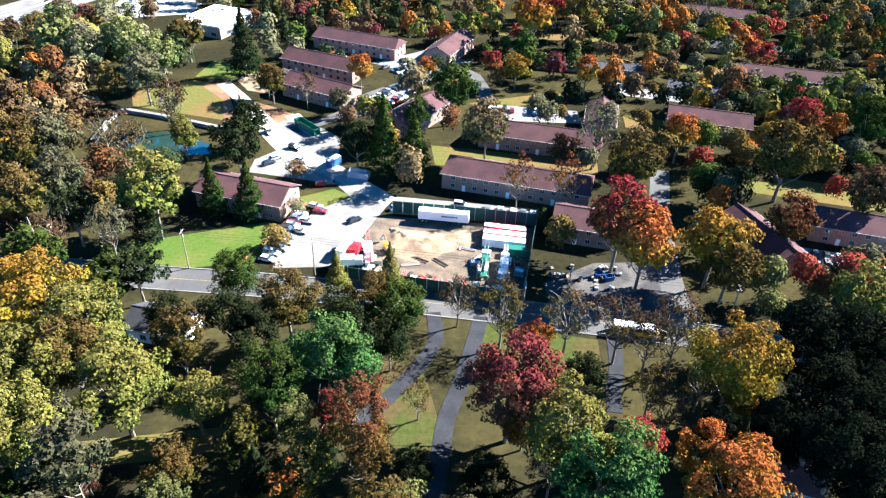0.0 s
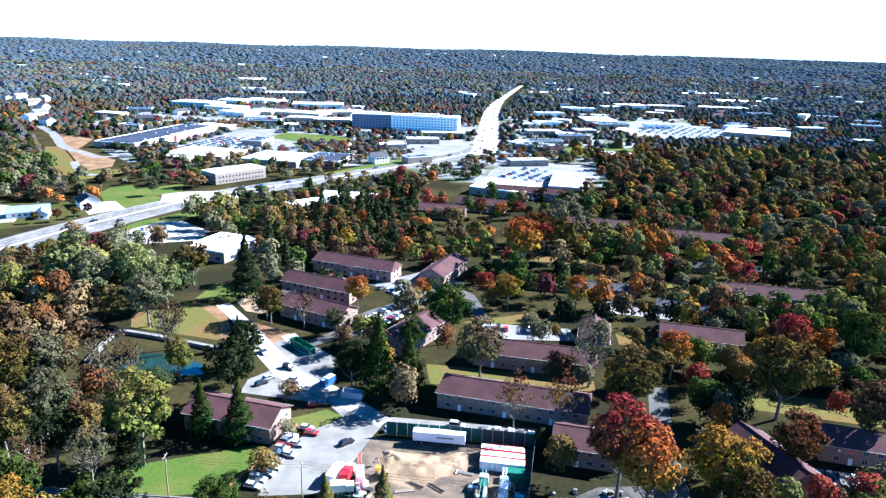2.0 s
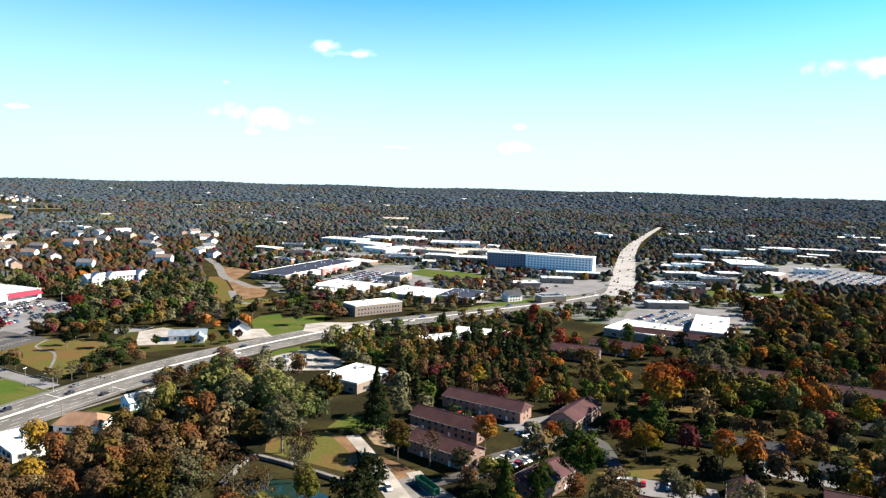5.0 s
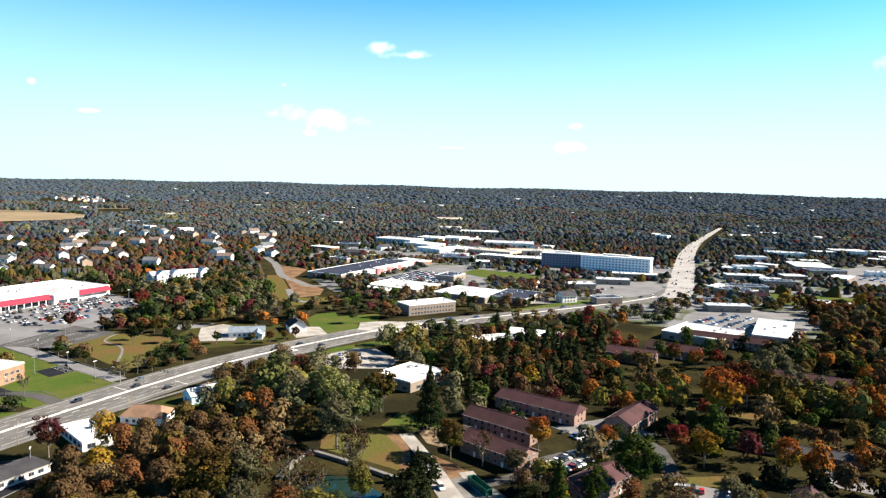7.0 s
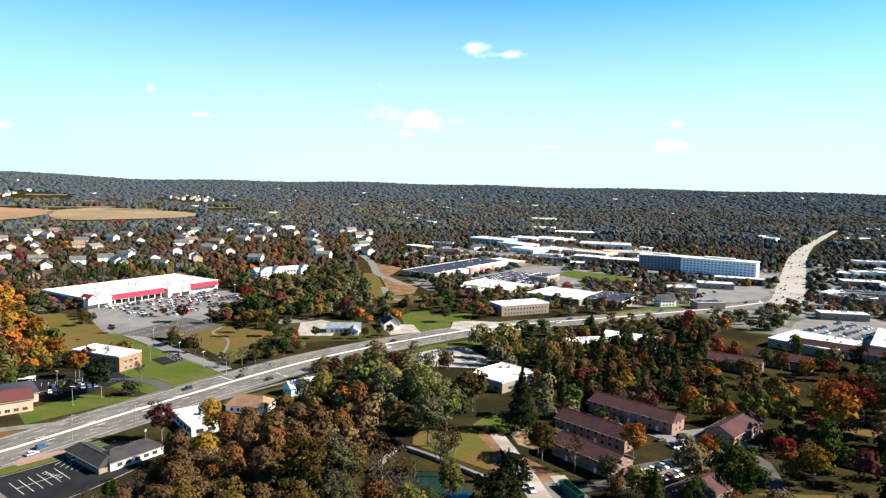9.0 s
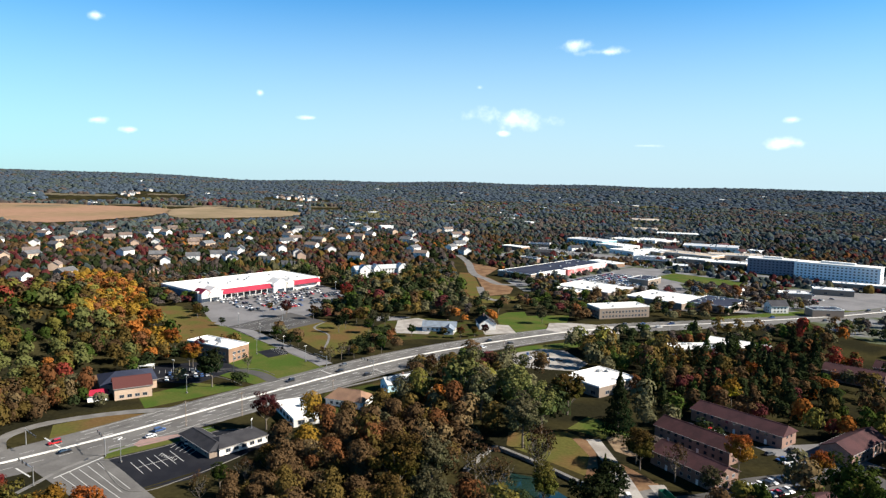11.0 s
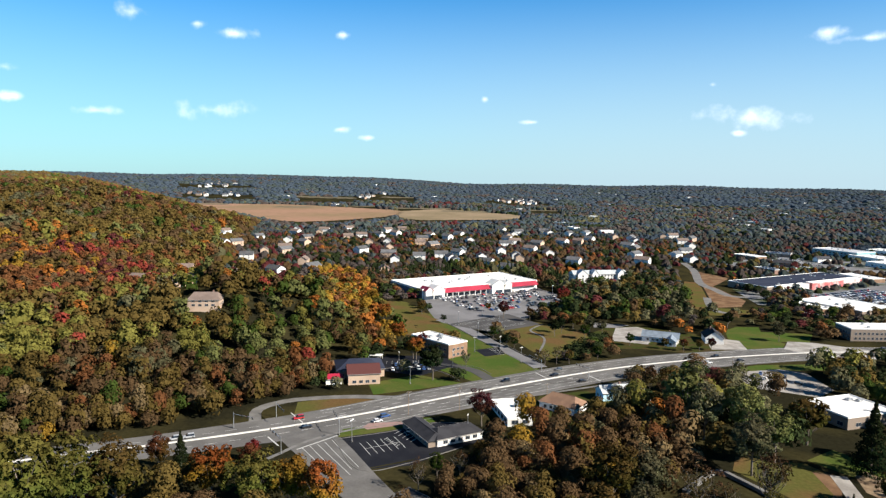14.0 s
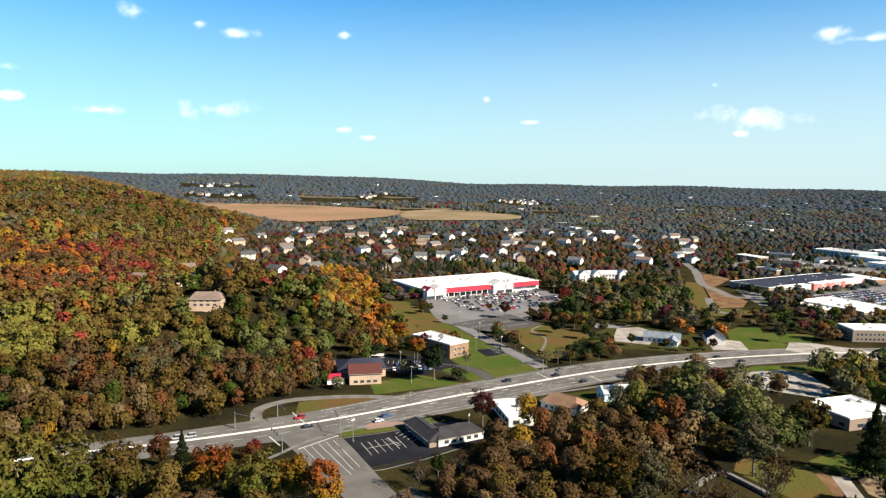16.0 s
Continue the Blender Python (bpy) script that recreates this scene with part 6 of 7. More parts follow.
def dome_tris(gen, sides, rings, tall=1.0):
    """An uneven far crown: a lumpy dome of few faces."""
    rows = []
    for k in range(rings):
        up = 0.85 * k if rings == 2 else 0.58 * k
        a = (np.arange(sides) + 0.5 * k + gen.uniform(-0.25, 0.25, sides)) * 2 * math.pi / sides
        q = math.cos(up) * gen.uniform(0.72, 1.2, sides)
        rows.append(np.stack([q * np.cos(a), q * np.sin(a), tall * (math.sin(up) + gen.uniform(-0.14, 0.14, sides))], -1))
    top = np.array([gen.uniform(-0.2, 0.2), gen.uniform(-0.2, 0.2), tall * gen.uniform(0.92, 1.15)])
    out = []
    for a, b in zip(rows, rows[1:]):
        for i in range(sides):
            j = (i + 1) % sides
            out += [a[i], a[j], b[i], a[j], b[j], b[i]]
    for i in range(sides):
        out += [rows[-1][i], rows[-1][(i + 1) % sides], top]
    return np.array(out)


def woods():
    gen = np.random.default_rng(9)
    low = {}
    for lod, n, size in ((3, 820, 0.085), (0, 300, 0.145), (1, 150, 0.21)):
        for v in range(5):
            shape = ("round", "tall", "round", "sparse", "round")[v]
            pts, way = crown_points(gen, n, shape, True)
            tri = leaf_tris(gen, pts, way, size, 0.28)
            tri[:, 2] += 0.55
            low[lod, v] = tri
    for v in range(3):
        pts, way = crown_points(gen, 210, "cone")
        low["cone", v] = leaf_tris(gen, pts, way, 0.16, 0.3)
    far = {}
    for v in range(6):
        far[False, v], far[True, v] = dome_tris(gen, 6, 2, 1.05), dome_tris(gen, 5, 2, 0.9)
    for v in range(5):
        low[2, v] = dome_tris(gen, 7, 3, (1.45, 1.75, 1.4, 1.3, 1.6)[v])
    piles, blobs = {}, {}
    rings = [(58, 260, 8.0), (260, 470, 8.2), (470, 760, 8.6), (760, 1450, 11.0), (1450, 2500, 13.5), (2500, 4900, 23.0)]
    objects = 0
    for r0, r1, gap in rings:
        m = np.arange(-r1, r1, gap)
        gx, gy = np.meshgrid(m, np.arange(-60 if r1 < 800 else 0, r1, gap * 0.87))
        gx[1::2] += gap / 2
        x, y = gx.ravel() + gen.uniform(-0.5, 0.5, gx.size) * gap, gy.ravel() + gen.uniform(-0.5, 0.5, gx.size) * gap
        r, yaw = np.hypot(x, y), np.degrees(np.arctan2(-x, y))
        ok = (r >= r0) & (r < r1) & (yaw > -40) & (yaw < 90)
        x, y, r, yaw = x[ok], y[ok], r[ok], yaw[ok]
        keep = np.ones(len(x), bool)
        for c in CLEAR:
            near = (x > c[:, 0].min()) & (x < c[:, 0].max()) & (y > c[:, 1].min()) & (y < c[:, 1].max())
            if near.any():
                idx = np.where(near)[0]
                keep[idx[inside(c, x[idx], y[idx])]] = False
        if r0 < 500:
            for tx, ty, tr in TAKEN:
                keep &= np.hypot(x - tx, y - ty) > tr * 0.9 + 1.5
        patch = 0.5 + 0.5 * np.sin(x / 37 + 2 * np.sin(y / 53)) * np.sin(y / 41 + 1.7 * np.sin(x / 61))
        z = height(x, y)
        for i in sorted(np.where(keep)[0], key=lambda q: r[q]):     # the nearest trees are things of their own
            zone = region(x[i], y[i])
            if gen.uniform() > dense(x[i], y[i], zone) * (1.0 if zone in ("hill", "hill_red", "hill_high", "hill_foot", "thicket", "gold_wood", "conifers") else 0.65 + 0.7 * patch[i]):
                continue
            g = REGIONS[zone]
            names = list(g)
            w = np.array([g[k] for k in names])
            cell = (int(x[i] // (4 * gap)), int(y[i] // (4 * gap)))
            if gen.uniform() < (0.62 if zone in ("hill", "hill_red", "hill_high", "far", "far_ridge") else 0.4):     # neighbours often turn alike
                colour = np.random.default_rng((cell[0] * 7919 + cell[1] * 104729) % 2 ** 31).choice(names, p=w / w.sum())
            else:
                colour = names[gen.choice(len(names), p=w / w.sum())]
            rad = gap * gen.uniform(0.42, 0.66)
            if zone in ("town", "outer", "suburb"):
                rad = gen.uniform(3.4, 6.0) if r[i] < 640 else gen.uniform(3.6, 6.4)
            elif zone == "grove":
                rad = gen.uniform(4.6, 6.8)
            elif zone == "homes":
                rad = gen.uniform(3.4, 6.6)
            elif zone in ("hill", "knoll", "hill_high", "hill_foot", "gold_wood", "thicket", "green_wood") and r0 < 1450:
                if gen.uniform() < (0.3 if zone in ("hill", "hill_red", "hill_high") else 0.5 if zone == "gold_wood" else 0.2 if zone == "hill_foot" else 0.0 if zone == "thicket" else 0.36):
                    continue
                rad *= 1.18 if zone == "thicket" else 1.36 if zone in ("hill", "hill_red", "hill_high", "gold_wood") else 1.15 if zone == "hill_foot" else 1.32
            if r[i] < 230 and objects < 94:
                objects += 1
                shape = "cone" if colour == "dark_green" and gen.uniform() < 0.6 else ("sparse" if colour == "tan" or colour == "brown" and gen.uniform() < 0.35 else ("tall" if gen.uniform() < 0.4 else "round"))
                tree(float(x[i]), float(y[i]), float(rad), str(colour), shape, "fine" if r[i] < 128 else "mid", 0.36 if zone == "thicket" else 0.5)
                continue
            a = gen.uniform(0, 2 * math.pi)
            ca, sa = math.cos(a), math.sin(a)
            if r0 < 1450:
                lod = 3 if r0 < 200 else 0 if r0 < 470 else (1 if r0 < 760 or zone in ("hill", "hill_red", "hill_high") else 2)
                t = low[lod, gen.integers(5) if zone != "hill_foot" else (1, 1, 3, 3)[gen.integers(4)]] * rad * np.array([1, 1, gen.uniform(0.9, 1.2) * (0.78 if zone in ("town", "outer", "far", "suburb") else 1.0)])
                if zone == "conifers" and colour in ("dark_green", "green") and gen.uniform() < 0.35:
                    t = low["cone", gen.integers(3)] * np.array([6.2, 6.2, 5.8]) * gen.uniform(0.7, 1.15)
                t = np.stack([t[:, 0] * ca - t[:, 1] * sa + x[i], t[:, 0] * sa + t[:, 1] * ca + y[i], t[:, 2] + z[i] - rad * (0.6 if zone in ("hill", "hill_red", "hill_high", "hill_foot", "gold_wood", "thicket") else 0.25)], -1)
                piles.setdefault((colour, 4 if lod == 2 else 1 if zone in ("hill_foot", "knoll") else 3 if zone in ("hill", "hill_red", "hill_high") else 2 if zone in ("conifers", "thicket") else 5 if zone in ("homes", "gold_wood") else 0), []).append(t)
            else:
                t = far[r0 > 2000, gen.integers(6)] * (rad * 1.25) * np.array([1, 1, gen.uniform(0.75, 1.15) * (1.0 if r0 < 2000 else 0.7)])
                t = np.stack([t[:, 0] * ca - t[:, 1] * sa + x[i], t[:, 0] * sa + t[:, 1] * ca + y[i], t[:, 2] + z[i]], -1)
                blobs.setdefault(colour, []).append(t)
    for line in ([(-330, -30), (-325, 30), (-317, 90), (-314, 140), (-316, 176), (-322, 190)], [(-334, 0), (-330, 60), (-324, 110), (-322, 160), (-330, 186)]):
        for px, py in spline(line, 4.2):        # brush along the foot of the hill
            k = gen.uniform(3.0, 5.2)
            t = low[0, gen.integers(5)] * np.array([k, k, k * gen.uniform(0.9, 1.5)])
            colour = ("brown", "olive", "olive", "rust", "green", "tan")[gen.integers(6)]
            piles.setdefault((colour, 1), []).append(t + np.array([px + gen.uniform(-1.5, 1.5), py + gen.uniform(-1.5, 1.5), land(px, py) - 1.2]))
    for x0, y0, colour in ((-189, 251, "olive"), (-184, 262, "grey_green"), (-177, 266, "yellow_green"), (-166, 263, "orange"), (-156, 263, "rust"), (-173, 240, "brown"), (-163, 240, "brown"), (-152, 242, "rust"), (-196, 213, "gold"),
                           (-190, 229, "olive"), (-188, 200, "olive"), (-194, 192, "brown"), (-187, 212, "rust"), (-186, 224, "brown"), (-176, 226, "brown"), (-173, 206, "brown"), (-180, 192, "gold"), (-177, 177, "brown"),
                           (-162, 209, "rust"), (-158, 218, "brown"), (-147, 220, "brown"), (-164, 189, "rust"), (-152, 190, "brown"), (-145, 200, "gold"), (-133, 201, "brown"), (-128, 212, "olive"), (-196, 292, "brown"), (-190, 281, "grey_green"), (-172, 350, "grey_green"), (-164, 352, "light_green"), (-155, 356, "olive"), (-178, 342, "brown"), (-184, 330, "grey_green"), (-150, 346, "brown")):
        k = gen.uniform(5.0, 6.4)       # thicket close behind the roadside houses
        t = low[3, gen.integers(5)] * np.array([k, k, k * gen.uniform(1.0, 1.3)])
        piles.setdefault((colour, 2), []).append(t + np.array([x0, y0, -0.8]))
    for line, gap in (([(-611, 412), (-608, 482), (-588, 556), (-538, 584)], 5.0), ([(-622, 420), (-618, 490), (-596, 566)], 5.6), ([(-548, 596), (-500, 578), (-470, 560)], 6.0)):
        for px, py in spline(line, gap):        # evergreen screen behind the store
            t = low["cone", gen.integers(3)] * np.array([3.3, 3.3, 4.4]) * gen.uniform(0.8, 1.2)
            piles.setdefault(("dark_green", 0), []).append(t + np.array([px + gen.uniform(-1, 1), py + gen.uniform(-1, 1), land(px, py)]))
    for colour in COLOURS:
        for stand in range(6):
            if (colour, stand) not in piles:
                continue
            v = np.concatenate(piles[colour, stand])
            ob = new("woods", mesh_arrays("woods", v, np.arange(len(v)).reshape(-1, 3), M_WOODS))
            # per-stand factor dims or lifts the same leaf colours, imitating shade and light
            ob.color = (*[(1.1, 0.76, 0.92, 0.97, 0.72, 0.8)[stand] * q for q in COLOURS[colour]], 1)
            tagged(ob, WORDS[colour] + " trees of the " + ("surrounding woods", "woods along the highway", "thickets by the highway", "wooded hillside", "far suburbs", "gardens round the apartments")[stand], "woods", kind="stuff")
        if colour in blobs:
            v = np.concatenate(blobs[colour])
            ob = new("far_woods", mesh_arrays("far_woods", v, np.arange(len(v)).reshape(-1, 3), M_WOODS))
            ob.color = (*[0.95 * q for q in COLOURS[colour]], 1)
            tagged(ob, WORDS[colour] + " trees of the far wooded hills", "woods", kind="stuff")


woods()


# ---- vehicles ----
def car_meshes(length=4.6, width=1.82, tall=1.46, van=False):
    h, s = length / 2, width / 2
    bm = bmesh.new()
    side = [(-h, 0.35), (-h, 0.78), (-h + 0.15, 0.9), (h - 1.25, 0.92), (h - 0.15, 0.76), (h, 0.6), (h, 0.3)]
    rows = [[bm.verts.new((x, y, z)) for x, z in side] for y in (-s, s)]
    bm.faces.new(rows[0]), bm.faces.new(rows[1][::-1])
    for i in range(len(side)):
        bm.faces.new((rows[0][i], rows[0][(i + 1) % 7], rows[1][(i + 1) % 7], rows[1][i]))
    e = 0.14
    roof = [(-h + (0.25 if van else 0.75), tall), (0.35, tall), (h - 1.3, 0.925), (-h + 0.2, 0.915)]
    body = bm_mesh("body", bm, M_CAR)
    bm = bmesh.new()
    rows = [[bm.verts.new((x, y * (s - (0.08 if z < 1 else 0.22)), z - (0.03 if z > 1 else 0))) for x, z in roof] for y in (-1, 1)]
    bm.faces.new(rows[0]), bm.faces.new(rows[1][::-1])
    for i in range(4):
        bm.faces.new((rows[0][i], rows[0][(i + 1) % 4], rows[1][(i + 1) % 4], rows[1][i]))
    glass = bm_mesh("glazing", bm, M_GLASS)
    bm = bmesh.new()
    box(bm, roof[0][0] + 0.03, -s + 0.23, tall - 0.05, roof[1][0] - 0.05, s - 0.23, tall + 0.03)
    top = bm_mesh("roof", bm, M_CAR)
    bm = bmesh.new()
    tube(bm, (0, -0.11, 0), (0, 0.11, 0), 0.33, 0.33, 12)
    wheel = bm_mesh("wheel", bm, M_TYRE)
    return body, glass, top, wheel, h, s


CAR, VAN = car_meshes(), car_meshes(4.9, 1.95, 1.8, True)
PAINTS = {"white": (0.75, 0.75, 0.75), "silver": (0.42, 0.43, 0.45), "black": (0.015, 0.016, 0.02), "grey": (0.12, 0.125, 0.13), "red": (0.45, 0.02, 0.02), "blue": (0.04, 0.09, 0.25)}


FAR_CARS = {}


def gather(me, m):
    """The triangles of a mesh, moved by m."""
    v = np.array([m @ q.co for q in me.vertices])
    me.calc_loop_triangles()
    return v[np.array([t.vertices[:] for t in me.loop_triangles])].reshape(-1, 3)


def car(x, y, turn, paint, van=False, where="on asphalt", group="parked cars"):
    body, glass, top, wheel, h, s = VAN if van else CAR
    if math.hypot(x, y) > 470:
        m = pose(x, y, land(x, y) + 0.09, 0, 0, turn)
        for me, key in ((body, paint), (top, paint), (glass, "glass")):
            FAR_CARS.setdefault(key, []).append(gather(me, m))
        return
    t = thing("car", pose(x, y, land(x, y) + 0.09, 0, 0, turn), paint + (" van " if van else " saloon car ") + where, "car", group)
    for name, me in (("body", body), ("glazing", glass), ("roof", top)):
        place(name, me, t, Matrix()).color = (*PAINTS[paint], 1)
    for u in (-h + 0.85, h - 0.9):
        for v in (-s + 0.08, s - 0.08):
            place("wheel", wheel, t, pose(u, v, 0.33))


def car_rows(seed, origin, along, turn, rows, per, gap, rowgap, share=0.75, where="parked in a lot"):
    """Rows of parked cars; along: the degrees in which a row runs."""
    rng = random.Random(seed)
    c, s = math.cos(radians(along)), math.sin(radians(along))
    for j in range(rows):
        for i in range(per):
            if rng.random() > share:
                continue
            u, v = i * gap + rng.uniform(-0.2, 0.2), j * rowgap
            car(origin[0] + c * u - s * v, origin[1] + s * u + c * v, turn + rng.choice((0, 180)) + rng.uniform(-2, 2),
                rng.choice(("white", "silver", "white", "grey", "black", "silver", "grey", "black", "white", "silver", "grey", "black", "red", "blue", "white", "grey")), rng.random() < 0.35, where)


for a in ((1, (-480, 398), 80.7, 171, 8, 36, 3.0, -9.5, 0.5), (2, (-276, 694), 79, 169, 8, 34, 3.0, -8.6, 0.85), (3, (44, 588), 62, 152, 6, 22, 3.0, -11, 0.6),
          (4, (262, 960), 60, 150, 10, 36, 3.0, -11, 0.75), (5, (-64, 321), -23, 67, 1, 9, 3.0, 5, 0.8), (6, (-34, 309), -38, 52, 2, 8, 3.0, 12, 0.6),
          (7, (-38, 256), 58, 150, 1, 11, 3.0, 5, 0.85), (8, (-26, 262), 56, 146, 1, 8, 3.0, 5, 0.7), (9, (16, 262), -4, 86, 1, 11, 3.1, 5, 0.6),
          (10, (104, 166), -13, 77, 1, 16, 3.1, 5, 0.8), (11, (108, 160), -13, 77, 1, 14, 3.1, 5, 0.6), (12, (-316, 230), 60, 150, 2, 8, 3.0, 10, 0.6),
          (13, (-180, 384), 20, 110, 2, 8, 3.2, 9, 0.4), (14, (-234, 180), 35, 125, 1, 3, 6.0, 5, 0.7), (15, (-440, 900), 10, 100, 6, 34, 3.4, 24, 0.5), (19, (-250, 880), 12, 102, 5, 40, 3.2, 16, 0.6), (20, (-30, 940), 20, 110, 4, 24, 3.2, 14, 0.6),
          (16, (-60, 905), 20, 110, 3, 20, 3.3, 14, 0.5), (17, (-50, 720), 60, 150, 2, 14, 3.3, 20, 0.5)):
    car_rows(*a)


def traffic():
    rng = random.Random(21)
    line = spline(HIGHWAY[2:], 3.0)
    nrm = offsets(line)
    for i in range(34):
        k = rng.randrange(4, len(line) - 4)
        lane = rng.choice((-12.2, -8.3, -4.2, 4.2, 8.3, 12.2))
        p = line[k] + nrm[k] * lane
        d = line[k + 1] - line[k]
        car(p[0], p[1], math.degrees(math.atan2(d[1], d[0])) + (180 if lane > 0 else 0), rng.choice(("white", "grey", "black", "silver", "white", "grey", "black", "blue", "red")), rng.random() < 0.3, "on the highway", "cars on the road")
    line = spline(MAIN, 6.0)
    nrm = offsets(line)
    for i in range(36):
        k = rng.randrange(2, len(line) * 2 // 3)
        lane = rng.choice((-9, -5, 5, 9))
        p = line[k] + nrm[k] * lane
        d = line[k + 1] - line[k]
        car(p[0], p[1], math.degrees(math.atan2(d[1], d[0])), rng.choice(("white", "grey", "black", "silver")), rng.random() < 0.3, "on the main road", "cars on the road")


traffic()
for paint, tris in FAR_CARS.items():
    v = np.concatenate(tris)
    ob = new("far_cars", mesh_arrays("far_cars", v, np.arange(len(v)).reshape(-1, 3), M_GLASS if paint == "glass" else M_CAR))
    ob.color = (*PAINTS.get(paint, (0, 0, 0)), 1)
    tagged(ob, "far parked cars in " + ("their dark window glass" if paint == "glass" else paint + " paint"), "cars", kind="stuff")


# ---- cars by the apartments ----
for x, y, turn, paint, van in ((-40, 182, -12, "silver", False), (-38, 179.5, -12, "red", False), (-43.5, 176, -14, "white", False), (-41, 173.5, -14, "white", False),
                               (-45, 171, -14, "silver", False), (-42, 168, -14, "white", False), (-45, 165, -14, "grey", False), (-45, 162, -14, "silver", False),
                               (-46, 159, -14, "silver", True), (-40, 196, 8, "red", False), (-37, 196.4, 8, "black", False), (-54, 221, -30, "black", True),
                               (-59, 213, 40, "silver", False), (-60.5, 209, 40, "black", False), (-50, 212, -20, "white", False), (-66, 233, -55, "white", True),
                               (-15, 183, 30, "silver", False), (-27, 175, 40, "black", False), (13, 184, 80, "grey", False), (17, 183.6, 80, "silver", False),
                               (21, 183, 80, "white", False), (24, 182.4, 80, "grey", False), (27, 181.8, 80, "white", False), (5, 186, -10, "silver", True)):
    car(x, y, turn, paint, van, "parked on sunlit concrete")


for x, y, turn, paint in ROADSIDE:
    car(x, y, turn, paint, False, "parked on pale asphalt beside the highway")


# ---- construction site ----
for i in range(8):
    car(5 + i * 3.0 + 0.3 * (i % 2), 182.6 - i * 0.45, 84 + (i % 3), ("grey", "white", "black", "silver", "blue", "white", "grey", "black")[i], i % 3 == 0, "parked behind the site fence")
for i in range(9):
    car(-48.2 + i * 0.55, 153.5 + i * 3.0, -14, ("white", "silver", "blue", "grey", "white", "black", "red", "silver", "white")[i], i % 4 == 1, "on the sunlit forecourt")

def screen_fence(pts, tall):
    f = thing("screen_fence", Matrix(), "tall dark green screened site fence", "fence", "site fences")
    bm = bmesh.new()
    box(bm, -1.48, -0.04, 0.1, 1.48, 0.04, tall)
    panel = bm_mesh("panel", bm, M_GREENMESH)
    bm = bmesh.new()
    box(bm, -0.07, -0.07, -0.3, 0.07, 0.07, tall + 0.15)
    post = bm_mesh("post", bm, M_STEEL)
    for (x0, y0), (x1, y1) in zip(pts, pts[1:]):
        d = math.hypot(x1 - x0, y1 - y0)
        k = max(1, round(d / 3.0))
        turn = math.degrees(math.atan2(y1 - y0, x1 - x0))
        for i in range(k):
            u = (i + 0.5) / k
            place("panel", panel, f, pose(x0 + (x1 - x0) * u, y0 + (y1 - y0) * u, 0, 0, 0, turn))
            place("post", post, f, pose(x0 + (x1 - x0) * i / k, y0 + (y1 - y0) * i / k, 0))


screen_fence([(-16, 180.5), (6, 178.6), (27.5, 176)], 4.4)
screen_fence([(27.5, 176), (24, 157), (20.5, 138.5), (-4, 142.5), (-28, 147), (-29.5, 153)], 4.0)


def wheels_on(t, xs, half, r, wide=0.35):
    bm = bmesh.new()
    tube(bm, (0, -wide / 2, 0), (0, wide / 2, 0), r, r, 14)
    me = bm_mesh("wheel", bm, M_TYRE)
    bm = bmesh.new()
    tube(bm, (0, -wide / 2 - 0.02, 0), (0, wide / 2 + 0.02, 0), r * 0.5, r * 0.5, 10)
    rim = bm_mesh("rim", bm, M_STEEL)
    for x in xs:
        for y in (-half, half):
            place("rim", rim, place("wheel", me, t, pose(x, y, r)), Matrix())


def simple(name, mat, parent, *boxes, label=""):
    bm = bmesh.new()
    for b in boxes:
        box(bm, *b)
    return part(name, bm, mat, parent, label)


def semi_trailer(x, y, turn):
    t = thing("semi_trailer", pose(x, y, 0.06, 0, 0, turn), "long white box semi-trailer parked on earth", "trailer")
    bm = bmesh.new()
    box(bm, -7.6, -1.3, 1.15, 7.6, 1.3, 4.05)
    bmesh.ops.bevel(bm, geom=bm.edges[:], offset=0.07, segments=2, affect="EDGES")
    part("body", bm, M_WHITEPAINT, t)
    simple("chassis", M_STEEL, t, (-7.2, -0.5, 0.85, 7.0, 0.5, 1.14))
    for i in range(8):
        simple("sign_bar", M_TYRE, t, (-0.6 + 0.62 * i, -1.33, 2.5, -0.15 + 0.62 * i, -1.31, 3.0), label="dark bar of lettering")
    simple("landing_gear", M_STEEL, t, (4.6, -0.9, 0.0, 4.8, -0.7, 1.14), (4.6, 0.7, 0.0, 4.8, 0.9, 1.14))
    simple("bumper", M_REDPAINT, t, (-7.7, -1.2, 0.5, -7.6, 1.2, 0.7))
    wheels_on(t, (-6.3, -5.0), 1.05, 0.5, 0.5)


semi_trailer(-0.3, 176.4, -6)


def container(x, y, turn, mat, label, L=12.2, z=0.06):
    t = thing("shipping_container", pose(x, y, z, 0, 0, turn), label, "container", "site containers")
    bm = bmesh.new()
    n = int(L / 0.4)
    outline = [(-L / 2 + i * L / n, -1.22 + (0.06 if i % 2 else 0)) for i in range(n + 1)] + [(L / 2 - i * L / n, 1.22 - (0.06 if i % 2 else 0)) for i in range(n + 1)]
    prism(bm, outline, 0.15, 2.5)
    part("body", bm, mat, t)
    simple("frame", mat, t, (-L / 2 - 0.03, -1.28, 0, -L / 2 + 0.12, -1.1, 2.6), (L / 2 - 0.12, -1.28, 0, L / 2 + 0.03, -1.1, 2.6),
           (-L / 2, -1.28, 2.45, L / 2, -1.12, 2.62), (-L / 2, 1.12, 2.45, L / 2, 1.28, 2.62), (-L / 2, -1.28, 0, L / 2, -1.12, 0.16))
    simple("roof", M_WHITEPAINT if mat is not M_GREENPAINT else mat, t, (-L / 2, -1.1, 2.5, L / 2, 1.1, 2.58))


